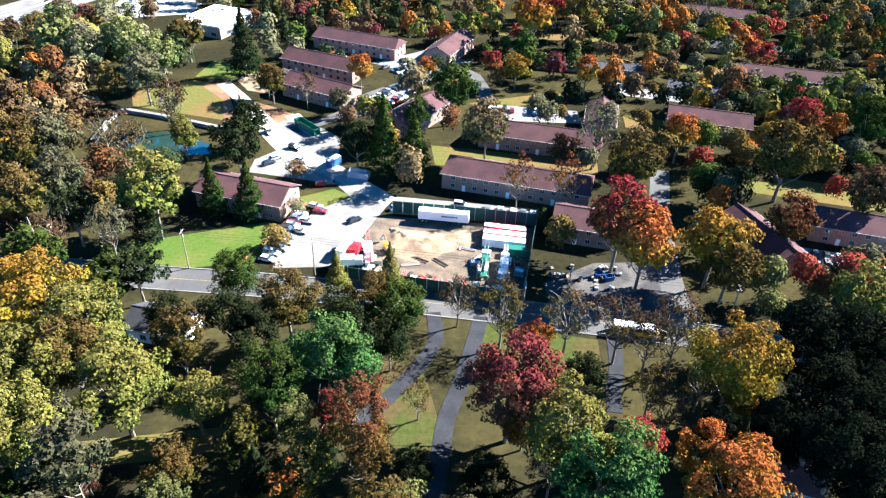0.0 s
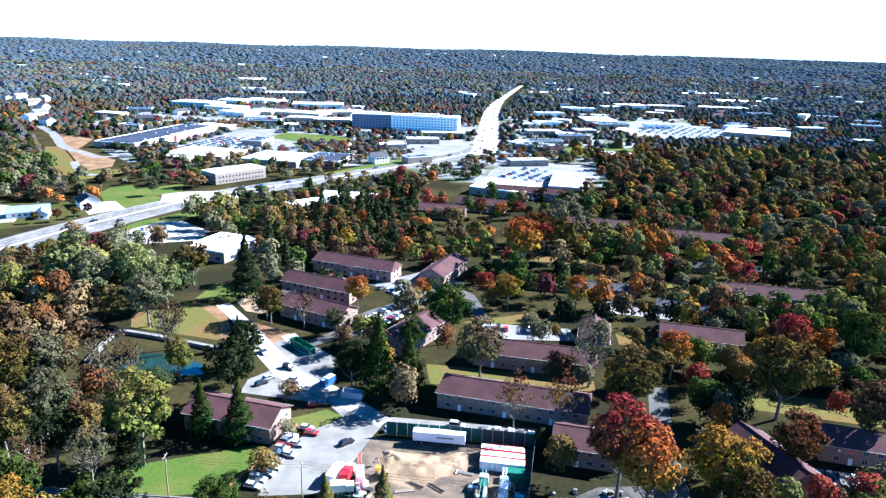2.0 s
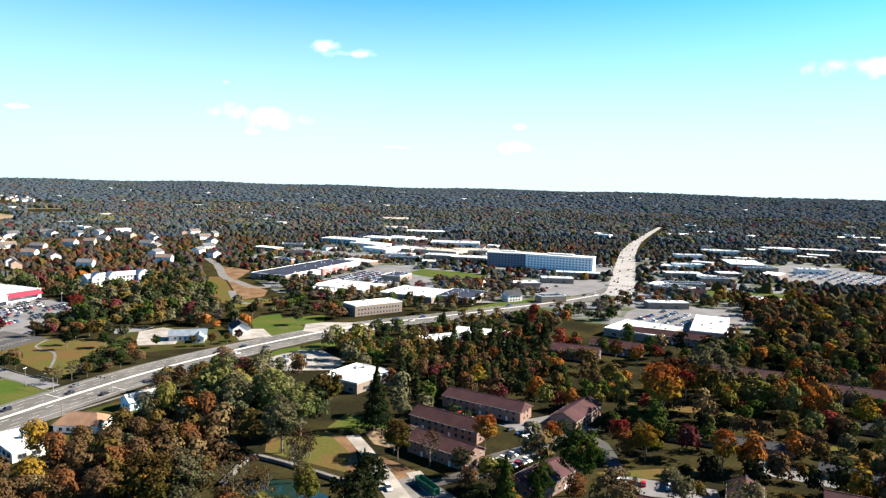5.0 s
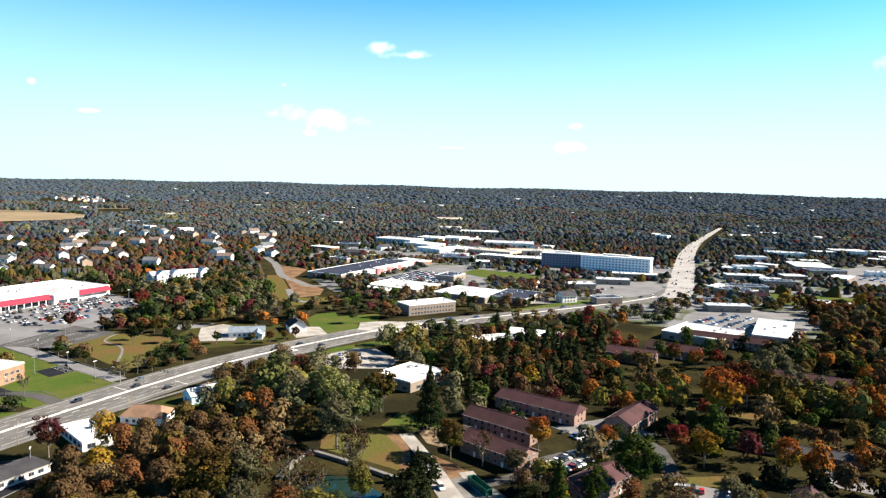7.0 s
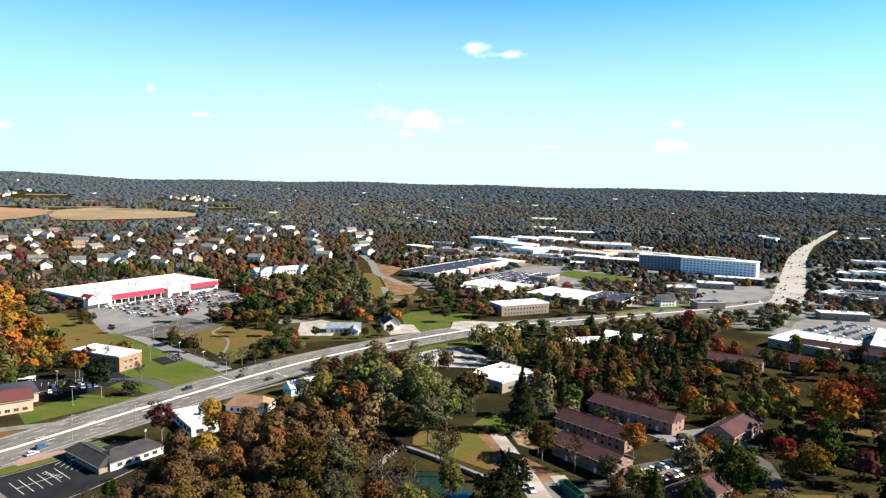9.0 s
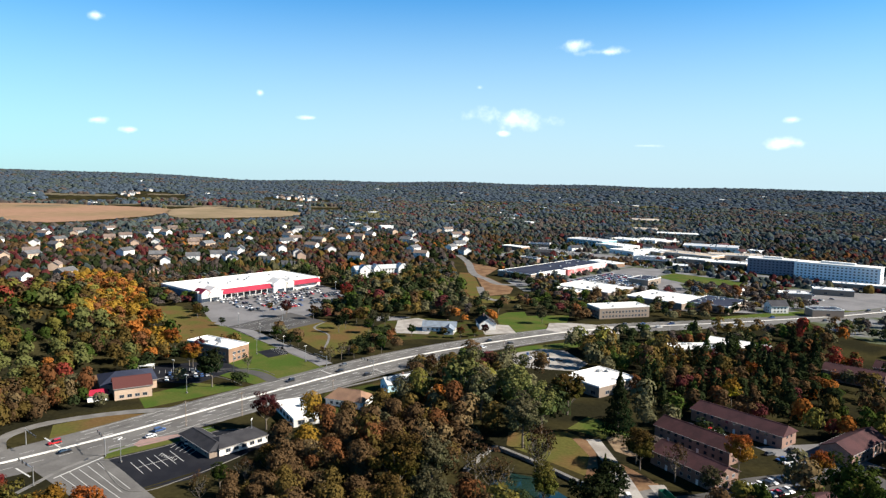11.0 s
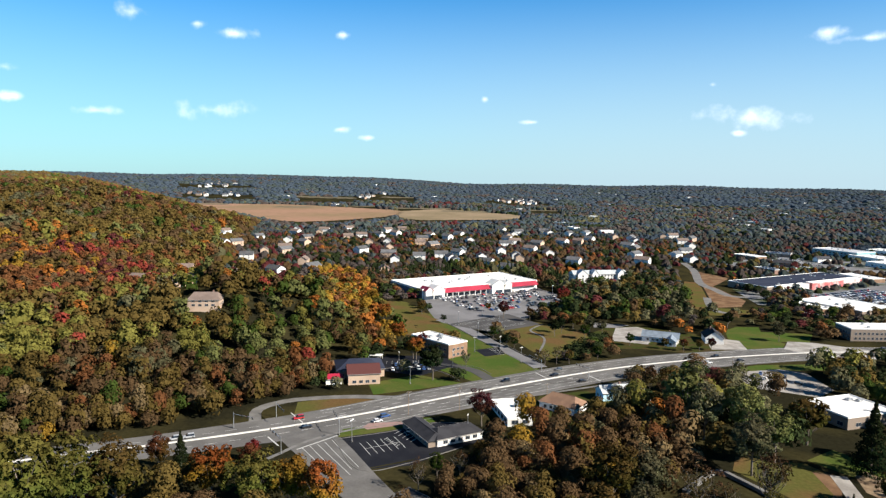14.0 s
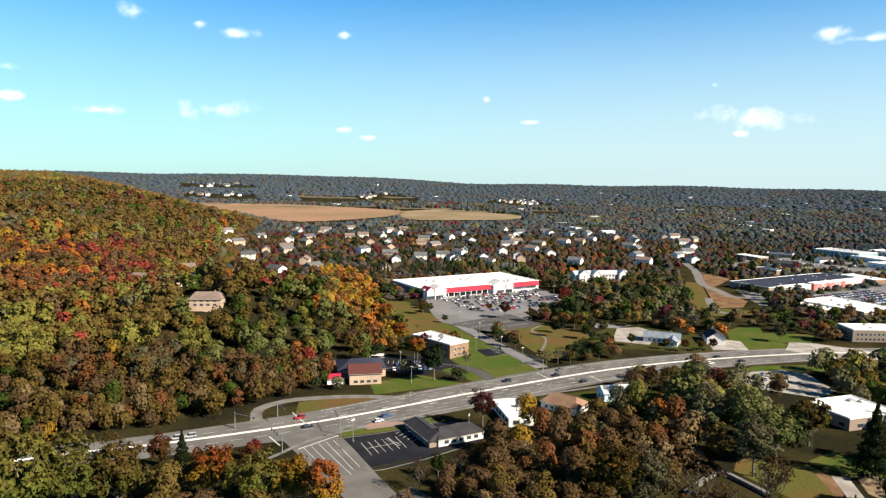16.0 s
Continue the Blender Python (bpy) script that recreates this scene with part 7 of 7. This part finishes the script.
container(17.5, 168.0, -8, M_REDPAINT, "red shipping container with a pale roof")
container(17.8, 171.2, -8, M_REDPAINT, "red shipping container with a pale roof")
container(17.2, 164.8, -8, M_WHITEPAINT, "white shipping container beside a red one")
container(20.5, 160.5, -8, M_GREENPAINT, "small green container by the drilling rig", 5.0)


def rig(x, y, turn, mast_mat, body_mat, label, mast_tilt):
    """A lorry-mounted drilling rig with a lattice mast."""
    t = thing("drill_rig", pose(x, y, 0.06, 0, 0, turn), label, "drilling rig")
    simple("chassis", M_STEEL, t, (-5.2, -0.55, 0.75, 5.0, 0.55, 1.05))
    bm = bmesh.new()
    box(bm, 3.4, -1.2, 0.8, 5.2, 1.2, 2.9)
    bmesh.ops.bevel(bm, geom=bm.edges[:], offset=0.12, segments=2, affect="EDGES")
    cab = part("cab", bm, M_WHITEPAINT, t)
    simple("windscreen", M_GLASS, cab, (5.19, -1.0, 1.8, 5.23, 1.0, 2.6))
    simple("deck", body_mat, t, (-5.2, -1.25, 1.05, 3.2, 1.25, 1.25))
    simple("engine_housing", body_mat, t, (0.2, -1.0, 1.25, 2.9, 1.0, 2.5))
    simple("tank", M_WHITEPAINT, t, (-2.6, -1.2, 1.25, -0.2, -0.3, 2.3))
    simple("control_box", M_STEEL, t, (-4.6, 0.4, 1.25, -3.4, 1.2, 2.4))
    bm = bmesh.new()
    n, L = 9, 11.0
    for sx in (-0.45, 0.45):
        for sy in (-0.45, 0.45):
            tube(bm, (sx, sy, 0), (sx, sy, L), 0.07, 0.07, 5)
    for i in range(n):
        z0, z1 = L * i / n, L * (i + 1) / n
        for a, b in (((-0.45, -0.45), (0.45, -0.45)), ((0.45, -0.45), (0.45, 0.45)), ((0.45, 0.45), (-0.45, 0.45)), ((-0.45, 0.45), (-0.45, -0.45))):
            tube(bm, (*a, z0), (*b, z1), 0.04, 0.04, 4)
            tube(bm, (*a, z1), (*b, z1), 0.04, 0.04, 4)
    m = part("mast", bm, mast_mat, t, "lattice drilling mast")
    m.matrix_basis = pose(-4.6, 0, 1.5, 0, mast_tilt, 0)
    simple("pipe_rack", M_STEEL, t, *[(-4.8, -1.2 + 0.22 * i, 2.55, 0.0, -1.05 + 0.22 * i, 2.7) for i in range(4)])
    for sx in (-4.9, -0.2):
        for sy in (-1.35, 1.35):
            simple("jack", M_YELLOW, t, (sx - 0.12, sy - 0.12, 0, sx + 0.12, sy + 0.12, 1.4), (sx - 0.3, sy - 0.3, 0, sx + 0.3, sy + 0.3, 0.08))
    wheels_on(t, (4.2, -2.0, -3.3), 1.05, 0.52)


rig(16.5, 152.5, 82, M_WHITEPAINT, M_WHITEPAINT, "white lorry-mounted drilling rig with lowered mast", 74)
rig(11.2, 153.5, 82, M_GREENPAINT, M_GREENPAINT, "dark green lorry-mounted drilling rig", 80)
rig(-20.5, 155.5, 100, M_REDPAINT, M_WHITEPAINT, "drilling rig with a red mast on a white lorry", 62)


def lorry(x, y, turn, mat, label, L=7.5):
    t = thing("lorry", pose(x, y, 0.07, 0, 0, turn), label, "truck")
    bm = bmesh.new()
    box(bm, L / 2 - 2.0, -1.15, 0.7, L / 2, 1.15, 2.7)
    bmesh.ops.bevel(bm, geom=bm.edges[:], offset=0.12, segments=2, affect="EDGES")
    cab = part("cab", bm, M_WHITEPAINT, t)
    simple("windscreen", M_GLASS, cab, (L / 2 - 0.01, -0.95, 1.6, L / 2 + 0.02, 0.95, 2.4))
    simple("box_body", mat, t, (-L / 2, -1.22, 0.95, L / 2 - 2.1, 1.22, 3.1))
    simple("chassis", M_STEEL, t, (-L / 2, -0.5, 0.6, L / 2 - 0.3, 0.5, 0.9))
    wheels_on(t, (L / 2 - 1.0, -L / 2 + 1.4), 1.0, 0.46)


lorry(-27.5, 158.5, 75, M_WHITEPAINT, "white box lorry parked inside the site fence")
lorry(-24.8, 152.5, 10, M_WHITEPAINT, "white flat lorry by the front site fence", 6.0)
lorry(-24.3, 158.8, 78, M_REDPAINT, "white lorry with a red body on the site", 6.4)


def bus():
    t = thing("bus", pose(47.5, 128.6, 0.08, 0, 0, -9), "pale bus with a white roof driving along the street", "bus")
    bm = bmesh.new()
    box(bm, -5.6, -1.25, 0.5, 5.2, 1.25, 2.7)
    bmesh.ops.bevel(bm, geom=bm.edges[:], offset=0.1, segments=2, affect="EDGES")
    part("body", bm, M_YELLOW, t)
    bm = bmesh.new()
    box(bm, -5.5, -1.2, 2.68, 4.9, 1.2, 3.0)
    bmesh.ops.bevel(bm, geom=[e for e in bm.edges if abs(e.verts[0].co.z - e.verts[1].co.z) < 0.01 and e.verts[0].co.z > 2.9], offset=0.18, segments=3, affect="EDGES")
    part("roof", bm, M_WHITEPAINT, t, "white bus roof")
    simple("bonnet", M_YELLOW, t, (5.2, -1.0, 0.5, 6.4, 1.0, 1.6))
    for i in range(9):
        for s in (-1, 1):
            simple("window", M_GLASS, t, (-5.0 + i * 1.08, s * 1.24 - 0.02, 1.7, -4.15 + i * 1.08, s * 1.24 + 0.02, 2.4))
    wheels_on(t, (4.9, -3.4), 1.05, 0.48)


bus()


def heap(name, x, y, rx, ry, tall, mat, label, seed, turn=0):
    """An uneven mound."""
    n, k = 26, 12
    verts, faces = [(x, y, tall)], []
    for i in range(1, k + 1):
        for j in range(n):
            a, q = 2 * math.pi * j / n, i / k
            wob = 1 + 0.18 * math.sin(3 * a + seed) + 0.1 * math.sin(5 * a + 2 * seed)
            px, py = x + rx * q * wob * math.cos(a + turn), y + ry * q * wob * math.sin(a + turn)
            z = tall * (1 - ease(q)) * (0.75 + 0.5 * noise.noise((px * 0.35, py * 0.35, seed))) + 0.25 * noise.noise((px * 0.9, py * 0.9, seed)) * (1 - q)
            verts.append((px, py, max(z, 0) + (0.03 if i < k else -0.2)))
    verts[0] = (x, y, tall * 0.9)
    for j in range(n):
        faces.append((0, 1 + j, 1 + (j + 1) % n))
    for i in range(k - 1):
        for j in range(n):
            a, b = 1 + i * n + j, 1 + i * n + (j + 1) % n
            faces.append((a, a + n, b + n, b))
    ob = new(name, mesh_of(name, verts, faces, mat))
    for p in ob.data.polygons:
        p.use_smooth = True
    tagged(ob, label, "sand heap")


heap("sand_mound", -6, 164, 12, 8.5, 1.6, M_SAND, "low spread heap of tan sand on the site", 1.0)
heap("sand_mound", -13, 168, 5, 4, 2.4, M_SAND, "steeper heap of tan sand beside the digger", 2.3)
heap("sand_mound", 4, 167, 6, 5, 1.2, M_SAND, "small heap of pale sand", 4.1)


def excavator(x, y, turn):
    t = thing("excavator", pose(x, y, 0.06, 0, 0, turn), "small tan excavator beside a sand heap", "excavator")
    for s in (-0.95, 0.95):
        bm = bmesh.new()
        prism(bm, [(-1.7, s - 0.25), (1.7, s - 0.25), (1.7, s + 0.25), (-1.7, s + 0.25)], 0.0, 0.7)
        bmesh.ops.bevel(bm, geom=bm.edges[:], offset=0.15, segments=2, affect="EDGES")
        part("track", bm, M_TYRE, t)
    simple("house", M_SAND, t, (-1.8, -1.2, 0.85, 0.9, 1.2, 1.9))
    cab = simple("cab", M_YELLOW, t, (-0.2, 0.2, 1.9, 1.1, 1.2, 2.9))
    simple("cab_window", M_GLASS, cab, (1.09, 0.3, 2.0, 1.13, 1.1, 2.8))
    bm = bmesh.new()
    tube(bm, (0.9, -0.3, 1.6), (3.4, -0.3, 3.6), 0.26, 0.2, 6)
    tube(bm, (3.4, -0.3, 3.6), (5.2, -0.3, 1.6), 0.2, 0.14, 6)
    part("arm", bm, M_SAND, t)
    simple("bucket", M_STEEL, t, (4.8, -0.75, 0.8, 5.6, 0.15, 1.6))


excavator(-15.5, 160.0, 120)


def skip(name, x, y, turn, mat, label, L=6.5, W=2.4, h=1.8):
    t = thing(name, pose(x, y, 0.07, 0, 0, turn), label, "dumpster", "waste containers")
    simple("side", mat, t, (-L / 2, -W / 2, 0.15, L / 2, -W / 2 + 0.1, h))
    simple("side", mat, t, (-L / 2, W / 2 - 0.1, 0.15, L / 2, W / 2, h))
    simple("end", mat, t, (-L / 2, -W / 2 + 0.1, 0.15, -L / 2 + 0.1, W / 2 - 0.1, h))
    simple("end", mat, t, (L / 2 - 0.1, -W / 2 + 0.1, 0.15, L / 2, W / 2 - 0.1, h))
    simple("floor", mat, t, (-L / 2, -W / 2, 0.0, L / 2, W / 2, 0.15))
    for i in range(6):
        u = -L / 2 + 0.5 + i * (L - 1.0) / 5
        simple("rib", mat, t, (u - 0.06, -W / 2 - 0.08, 0.1, u + 0.06, -W / 2, h - 0.05))


skip("roll_off_container", -29, 202.5, -12, M_GREYWALL, "open grey roll-off waste container", 7.0, 3.0, 2.2)
skip("roll_off_container", -52.5, 237.5, -46, M_GREENPAINT, "long green roll-off container on earth", 13.0, 2.8, 2.6)
M_BLUEPAINT = material("blue_paint", (0.03, 0.09, 0.24), vary=0.15, rough=0.5)
container(-38.5, 210.5, 60, M_BLUEPAINT, "blue storage container on the forecourt", 5.5)
skip("dumpster", 45, 150.5, 20, M_BLUEPAINT, "small blue dumpster in the construction yard", 2.4, 1.6, 1.4)
skip("dumpster", 42.5, 151.5, 20, M_BLUEPAINT, "small blue dumpster in the construction yard", 2.4, 1.6, 1.4)


def clutter():
    rng = random.Random(3)
    for i in range(26):
        u = i / 25
        x, y = -13 + 32 * u + rng.uniform(-0.5, 0.5), 147.6 - 5.4 * u + rng.uniform(0.0, 2.2)
        t = thing("material_stack", pose(x, y, 0.06, 0, 0, rng.uniform(0, 180)), "small stack of site timber and pipes", "building materials", "site materials")
        mat = rng.choice((M_REDPAINT, M_WHITEPAINT, M_WOOD, M_STEEL, M_TYRE))
        simple("pallet", M_WOOD, t, (-0.7, -0.6, 0, 0.7, 0.6, 0.14))
        for k in range(rng.randrange(2, 5)):
            bm = bmesh.new()
            tube(bm, (-0.9, -0.45 + 0.3 * k, 0.3), (0.9, -0.45 + 0.3 * k, 0.3 + rng.uniform(0, 0.9)), 0.14, 0.14, 7)
            part("pipe", bm, mat, t)
    for i in range(14):
        x, y = rng.uniform(29, 50), rng.uniform(146, 156)
        t = thing("material_stack", pose(x, y, 0.06, 0, 0, rng.uniform(0, 180)), "pile of pale stone and timber in the yard", "building materials", "yard materials")
        for k in range(4):
            simple("block", rng.choice((M_CONCRETE, M_WOOD, M_TYRE, M_STEEL)), t, (-0.9 + 0.45 * k, -0.5, 0, -0.5 + 0.45 * k, 0.5, rng.uniform(0.3, 1.0)))

    for i in range(16):
        x, y = (rng.uniform(8, 21), rng.uniform(146, 158)) if i < 9 else (rng.uniform(-27, -14), rng.uniform(149, 158))
        t = thing("site_machine", pose(x, y, 0.06, 0, 0, rng.choice((80, 170)) + rng.uniform(-12, 12)), "dusty generator set on a steel skid", "generator", "site machines")
        L, h = rng.uniform(1.6, 3.4), rng.uniform(0.9, 1.7)
        simple("skid", M_STEEL, t, (-L / 2 - 0.15, -0.75, 0.0, L / 2 + 0.15, 0.75, 0.18))
        simple("housing", rng.choice((M_WHITEPAINT, M_STEEL, M_TYRE, M_WOOD, M_GREENMESH)), t, (-L / 2, -0.65, 0.18, L / 2, 0.65, 0.18 + h))
        simple("grille", M_TYRE, t, (-L / 2 - 0.03, -0.45, 0.4, -L / 2, 0.45, 0.1 + h))
        simple("exhaust", M_STEEL, t, (L / 2 - 0.5, -0.1, 0.18 + h, L / 2 - 0.3, 0.1, 0.8 + h))
    for i in range(10):
        x, y = rng.uniform(-22, 20), rng.uniform(150, 172)
        t = thing("pipe_bundle", pose(x, y, 0.06, 0, 0, rng.uniform(0, 180)), "bundle of long drill pipes on earth", "pipes", "drill pipes")
        for k in range(5):
            bm = bmesh.new()
            tube(bm, (-2.6, -0.5 + 0.25 * k, 0.14), (2.6, -0.5 + 0.25 * k, 0.14), 0.11, 0.11, 7)
            part("pipe", bm, rng.choice((M_STEEL, M_TYRE, M_WOOD)), t)


clutter()
simple_gate = thing("site_gate_panel", pose(21.3, 140.5, 0.05, 0, 0, 78), "white gate panel at the fence corner", "gate")
simple("panel", M_WHITEPAINT, simple_gate, (-1.6, -0.06, 0.1, 1.6, 0.06, 4.6))
simple("post", M_STEEL, simple_gate, (-1.75, -0.08, -0.2, -1.6, 0.08, 4.8))


# ---- poles, signals and lamps ----
def utility_pole(x, y, tall, turn):
    t = thing("utility_pole", pose(x, y, land(x, y), 0, 0, turn), "weathered wooden utility pole with crossarm", "utility pole", "utility poles")
    bm = bmesh.new()
    tube(bm, (0, 0, -0.3), (0, 0, tall), 0.19, 0.12, 8)
    part("pole", bm, M_WOOD, t)
    arm = simple("crossarm", M_WOOD, t, (-1.3, -0.06, tall - 0.8, 1.3, 0.06, tall - 0.65))
    for u in (-1.2, -0.5, 0.5, 1.2):
        bm = bmesh.new()
        tube(bm, (u, 0, tall - 0.65), (u, 0, tall - 0.45), 0.06, 0.04, 6)
        part("insulator", bm, M_TRIM, arm)
    bm = bmesh.new()
    tube(bm, (0.3, 0, tall - 2.6), (0.3, 0, tall - 1.7), 0.22, 0.22, 8)
    part("transformer", bm, M_STEEL, t)


def wires(pts, name="power_line"):
    bm = bmesh.new()
    for (x0, y0, h0), (x1, y1, h1) in zip(pts, pts[1:]):
        for off in (-1.1, 0, 1.1):
            prev = None
            for i in range(9):
                u = i / 8
                p = Vector((x0 + (x1 - x0) * u, y0 + (y1 - y0) * u + off, h0 + (h1 - h0) * u - 1.0 * 4 * u * (1 - u)))
                if prev is not None:
                    tube(bm, prev, p, 0.025, 0.025, 3)
                prev = p
    ob = part(name, bm, M_CABLE)
    tagged(ob, "thin dark overhead wires between poles", "cable")


row = [(-140, 151.5, 12), (-103, 150, 12.4), (-68, 148.5, 12.5), (-34, 147.5, 12), (32, 139.5, 12), (72, 134, 12), (112, 124, 12)]
for x, y, h in row:
    utility_pole(x, y, h, 88)
wires([(x, y, h - 0.45) for x, y, h in row])
for a in ((-251, 95), (-258, 192), (-248, 215), (-227, 254), (-212, 322), (-196, 378), (-150, 458)):
    utility_pole(a[0] + 7, a[1], 11.5, 75)
wires([(a[0] + 7, a[1], 11.0) for a in ((-251, 95), (-258, 192), (-248, 215), (-227, 254), (-212, 322), (-196, 378), (-150, 458))])


def lamp_post(x, y, tall, turn):
    t = thing("lamp_post", pose(x, y, land(x, y), 0, 0, turn), "slim grey metal lamp post", "lamp post", "lamp posts")
    bm = bmesh.new()
    tube(bm, (0, 0, -0.2), (0, 0, tall), 0.14, 0.08, 7)
    part("pole", bm, M_STEEL, t)
    simple("lamp_head", M_TRIM, t, (-0.2, -1.2, tall - 0.05, 0.2, 1.2, tall + 0.16))
    simple("foot", M_CONCRETE, t, (-0.35, -0.35, -0.1, 0.35, 0.35, 0.7))


for i, a in enumerate(((-282, 301), (-310, 311), (-349, 328), (-388, 344), (-400, 380), (-420, 420), (-440, 470), (-455, 400), (-372, 372), (-430, 500), (-239, 153), (-214, 196), (-300, 262),
                       (-318, 236), (-289, 222), (-318, 296))):
    lamp_post(a[0], a[1], 9.5, 20 * i)


def signal(x, y, turn, reach):
    t = thing("traffic_signal", pose(x, y, 0.05, 0, 0, turn), "traffic signal mast with a long arm over the road", "traffic light", "traffic signals")
    bm = bmesh.new()
    tube(bm, (0, 0, -0.2), (0, 0, 7.2), 0.2, 0.14, 8)
    tube(bm, (0, 0, 6.4), (reach, 0, 6.9), 0.12, 0.07, 6)
    part("mast", bm, M_STEEL, t)
    for u in (0.45, 0.7, 0.95):
        head = simple("signal_head", M_TYRE, t, (reach * u - 0.18, -0.2, 5.9, reach * u + 0.18, 0.2, 7.0))
        for k in range(3):
            simple("lens", M_REDPAINT if k == 2 else M_GREENPAINT, head, (reach * u - 0.1, -0.23, 6.0 + 0.32 * k, reach * u + 0.1, -0.2, 6.22 + 0.32 * k))


for a in ((-249, 153, 160, 13), (-246, 124, 175, 12), (-286, 142, -10, 12), (-285, 121, 20, 12), (-262, 297, 170, 12), (-235, 306, 175, 10), (22, 742, 0, 10), (50, 745, 180, 10)):
    signal(*a)


def small_shelter(x, y, turn):
    t = thing("garden_shelter", pose(x, y, land(x, y), 0, 0, turn), "small white-roofed shelter on posts", "shelter")
    simple("roof", M_ROOF_WHITE, t, (-4, -2.5, 2.7, 4, 2.5, 3.0))
    for u in (-3.7, 3.7):
        for v in (-2.2, 2.2):
            simple("post", M_TRIM, t, (u - 0.1, v - 0.1, 0, u + 0.1, v + 0.1, 2.7))


small_shelter(-342, 236, 40)
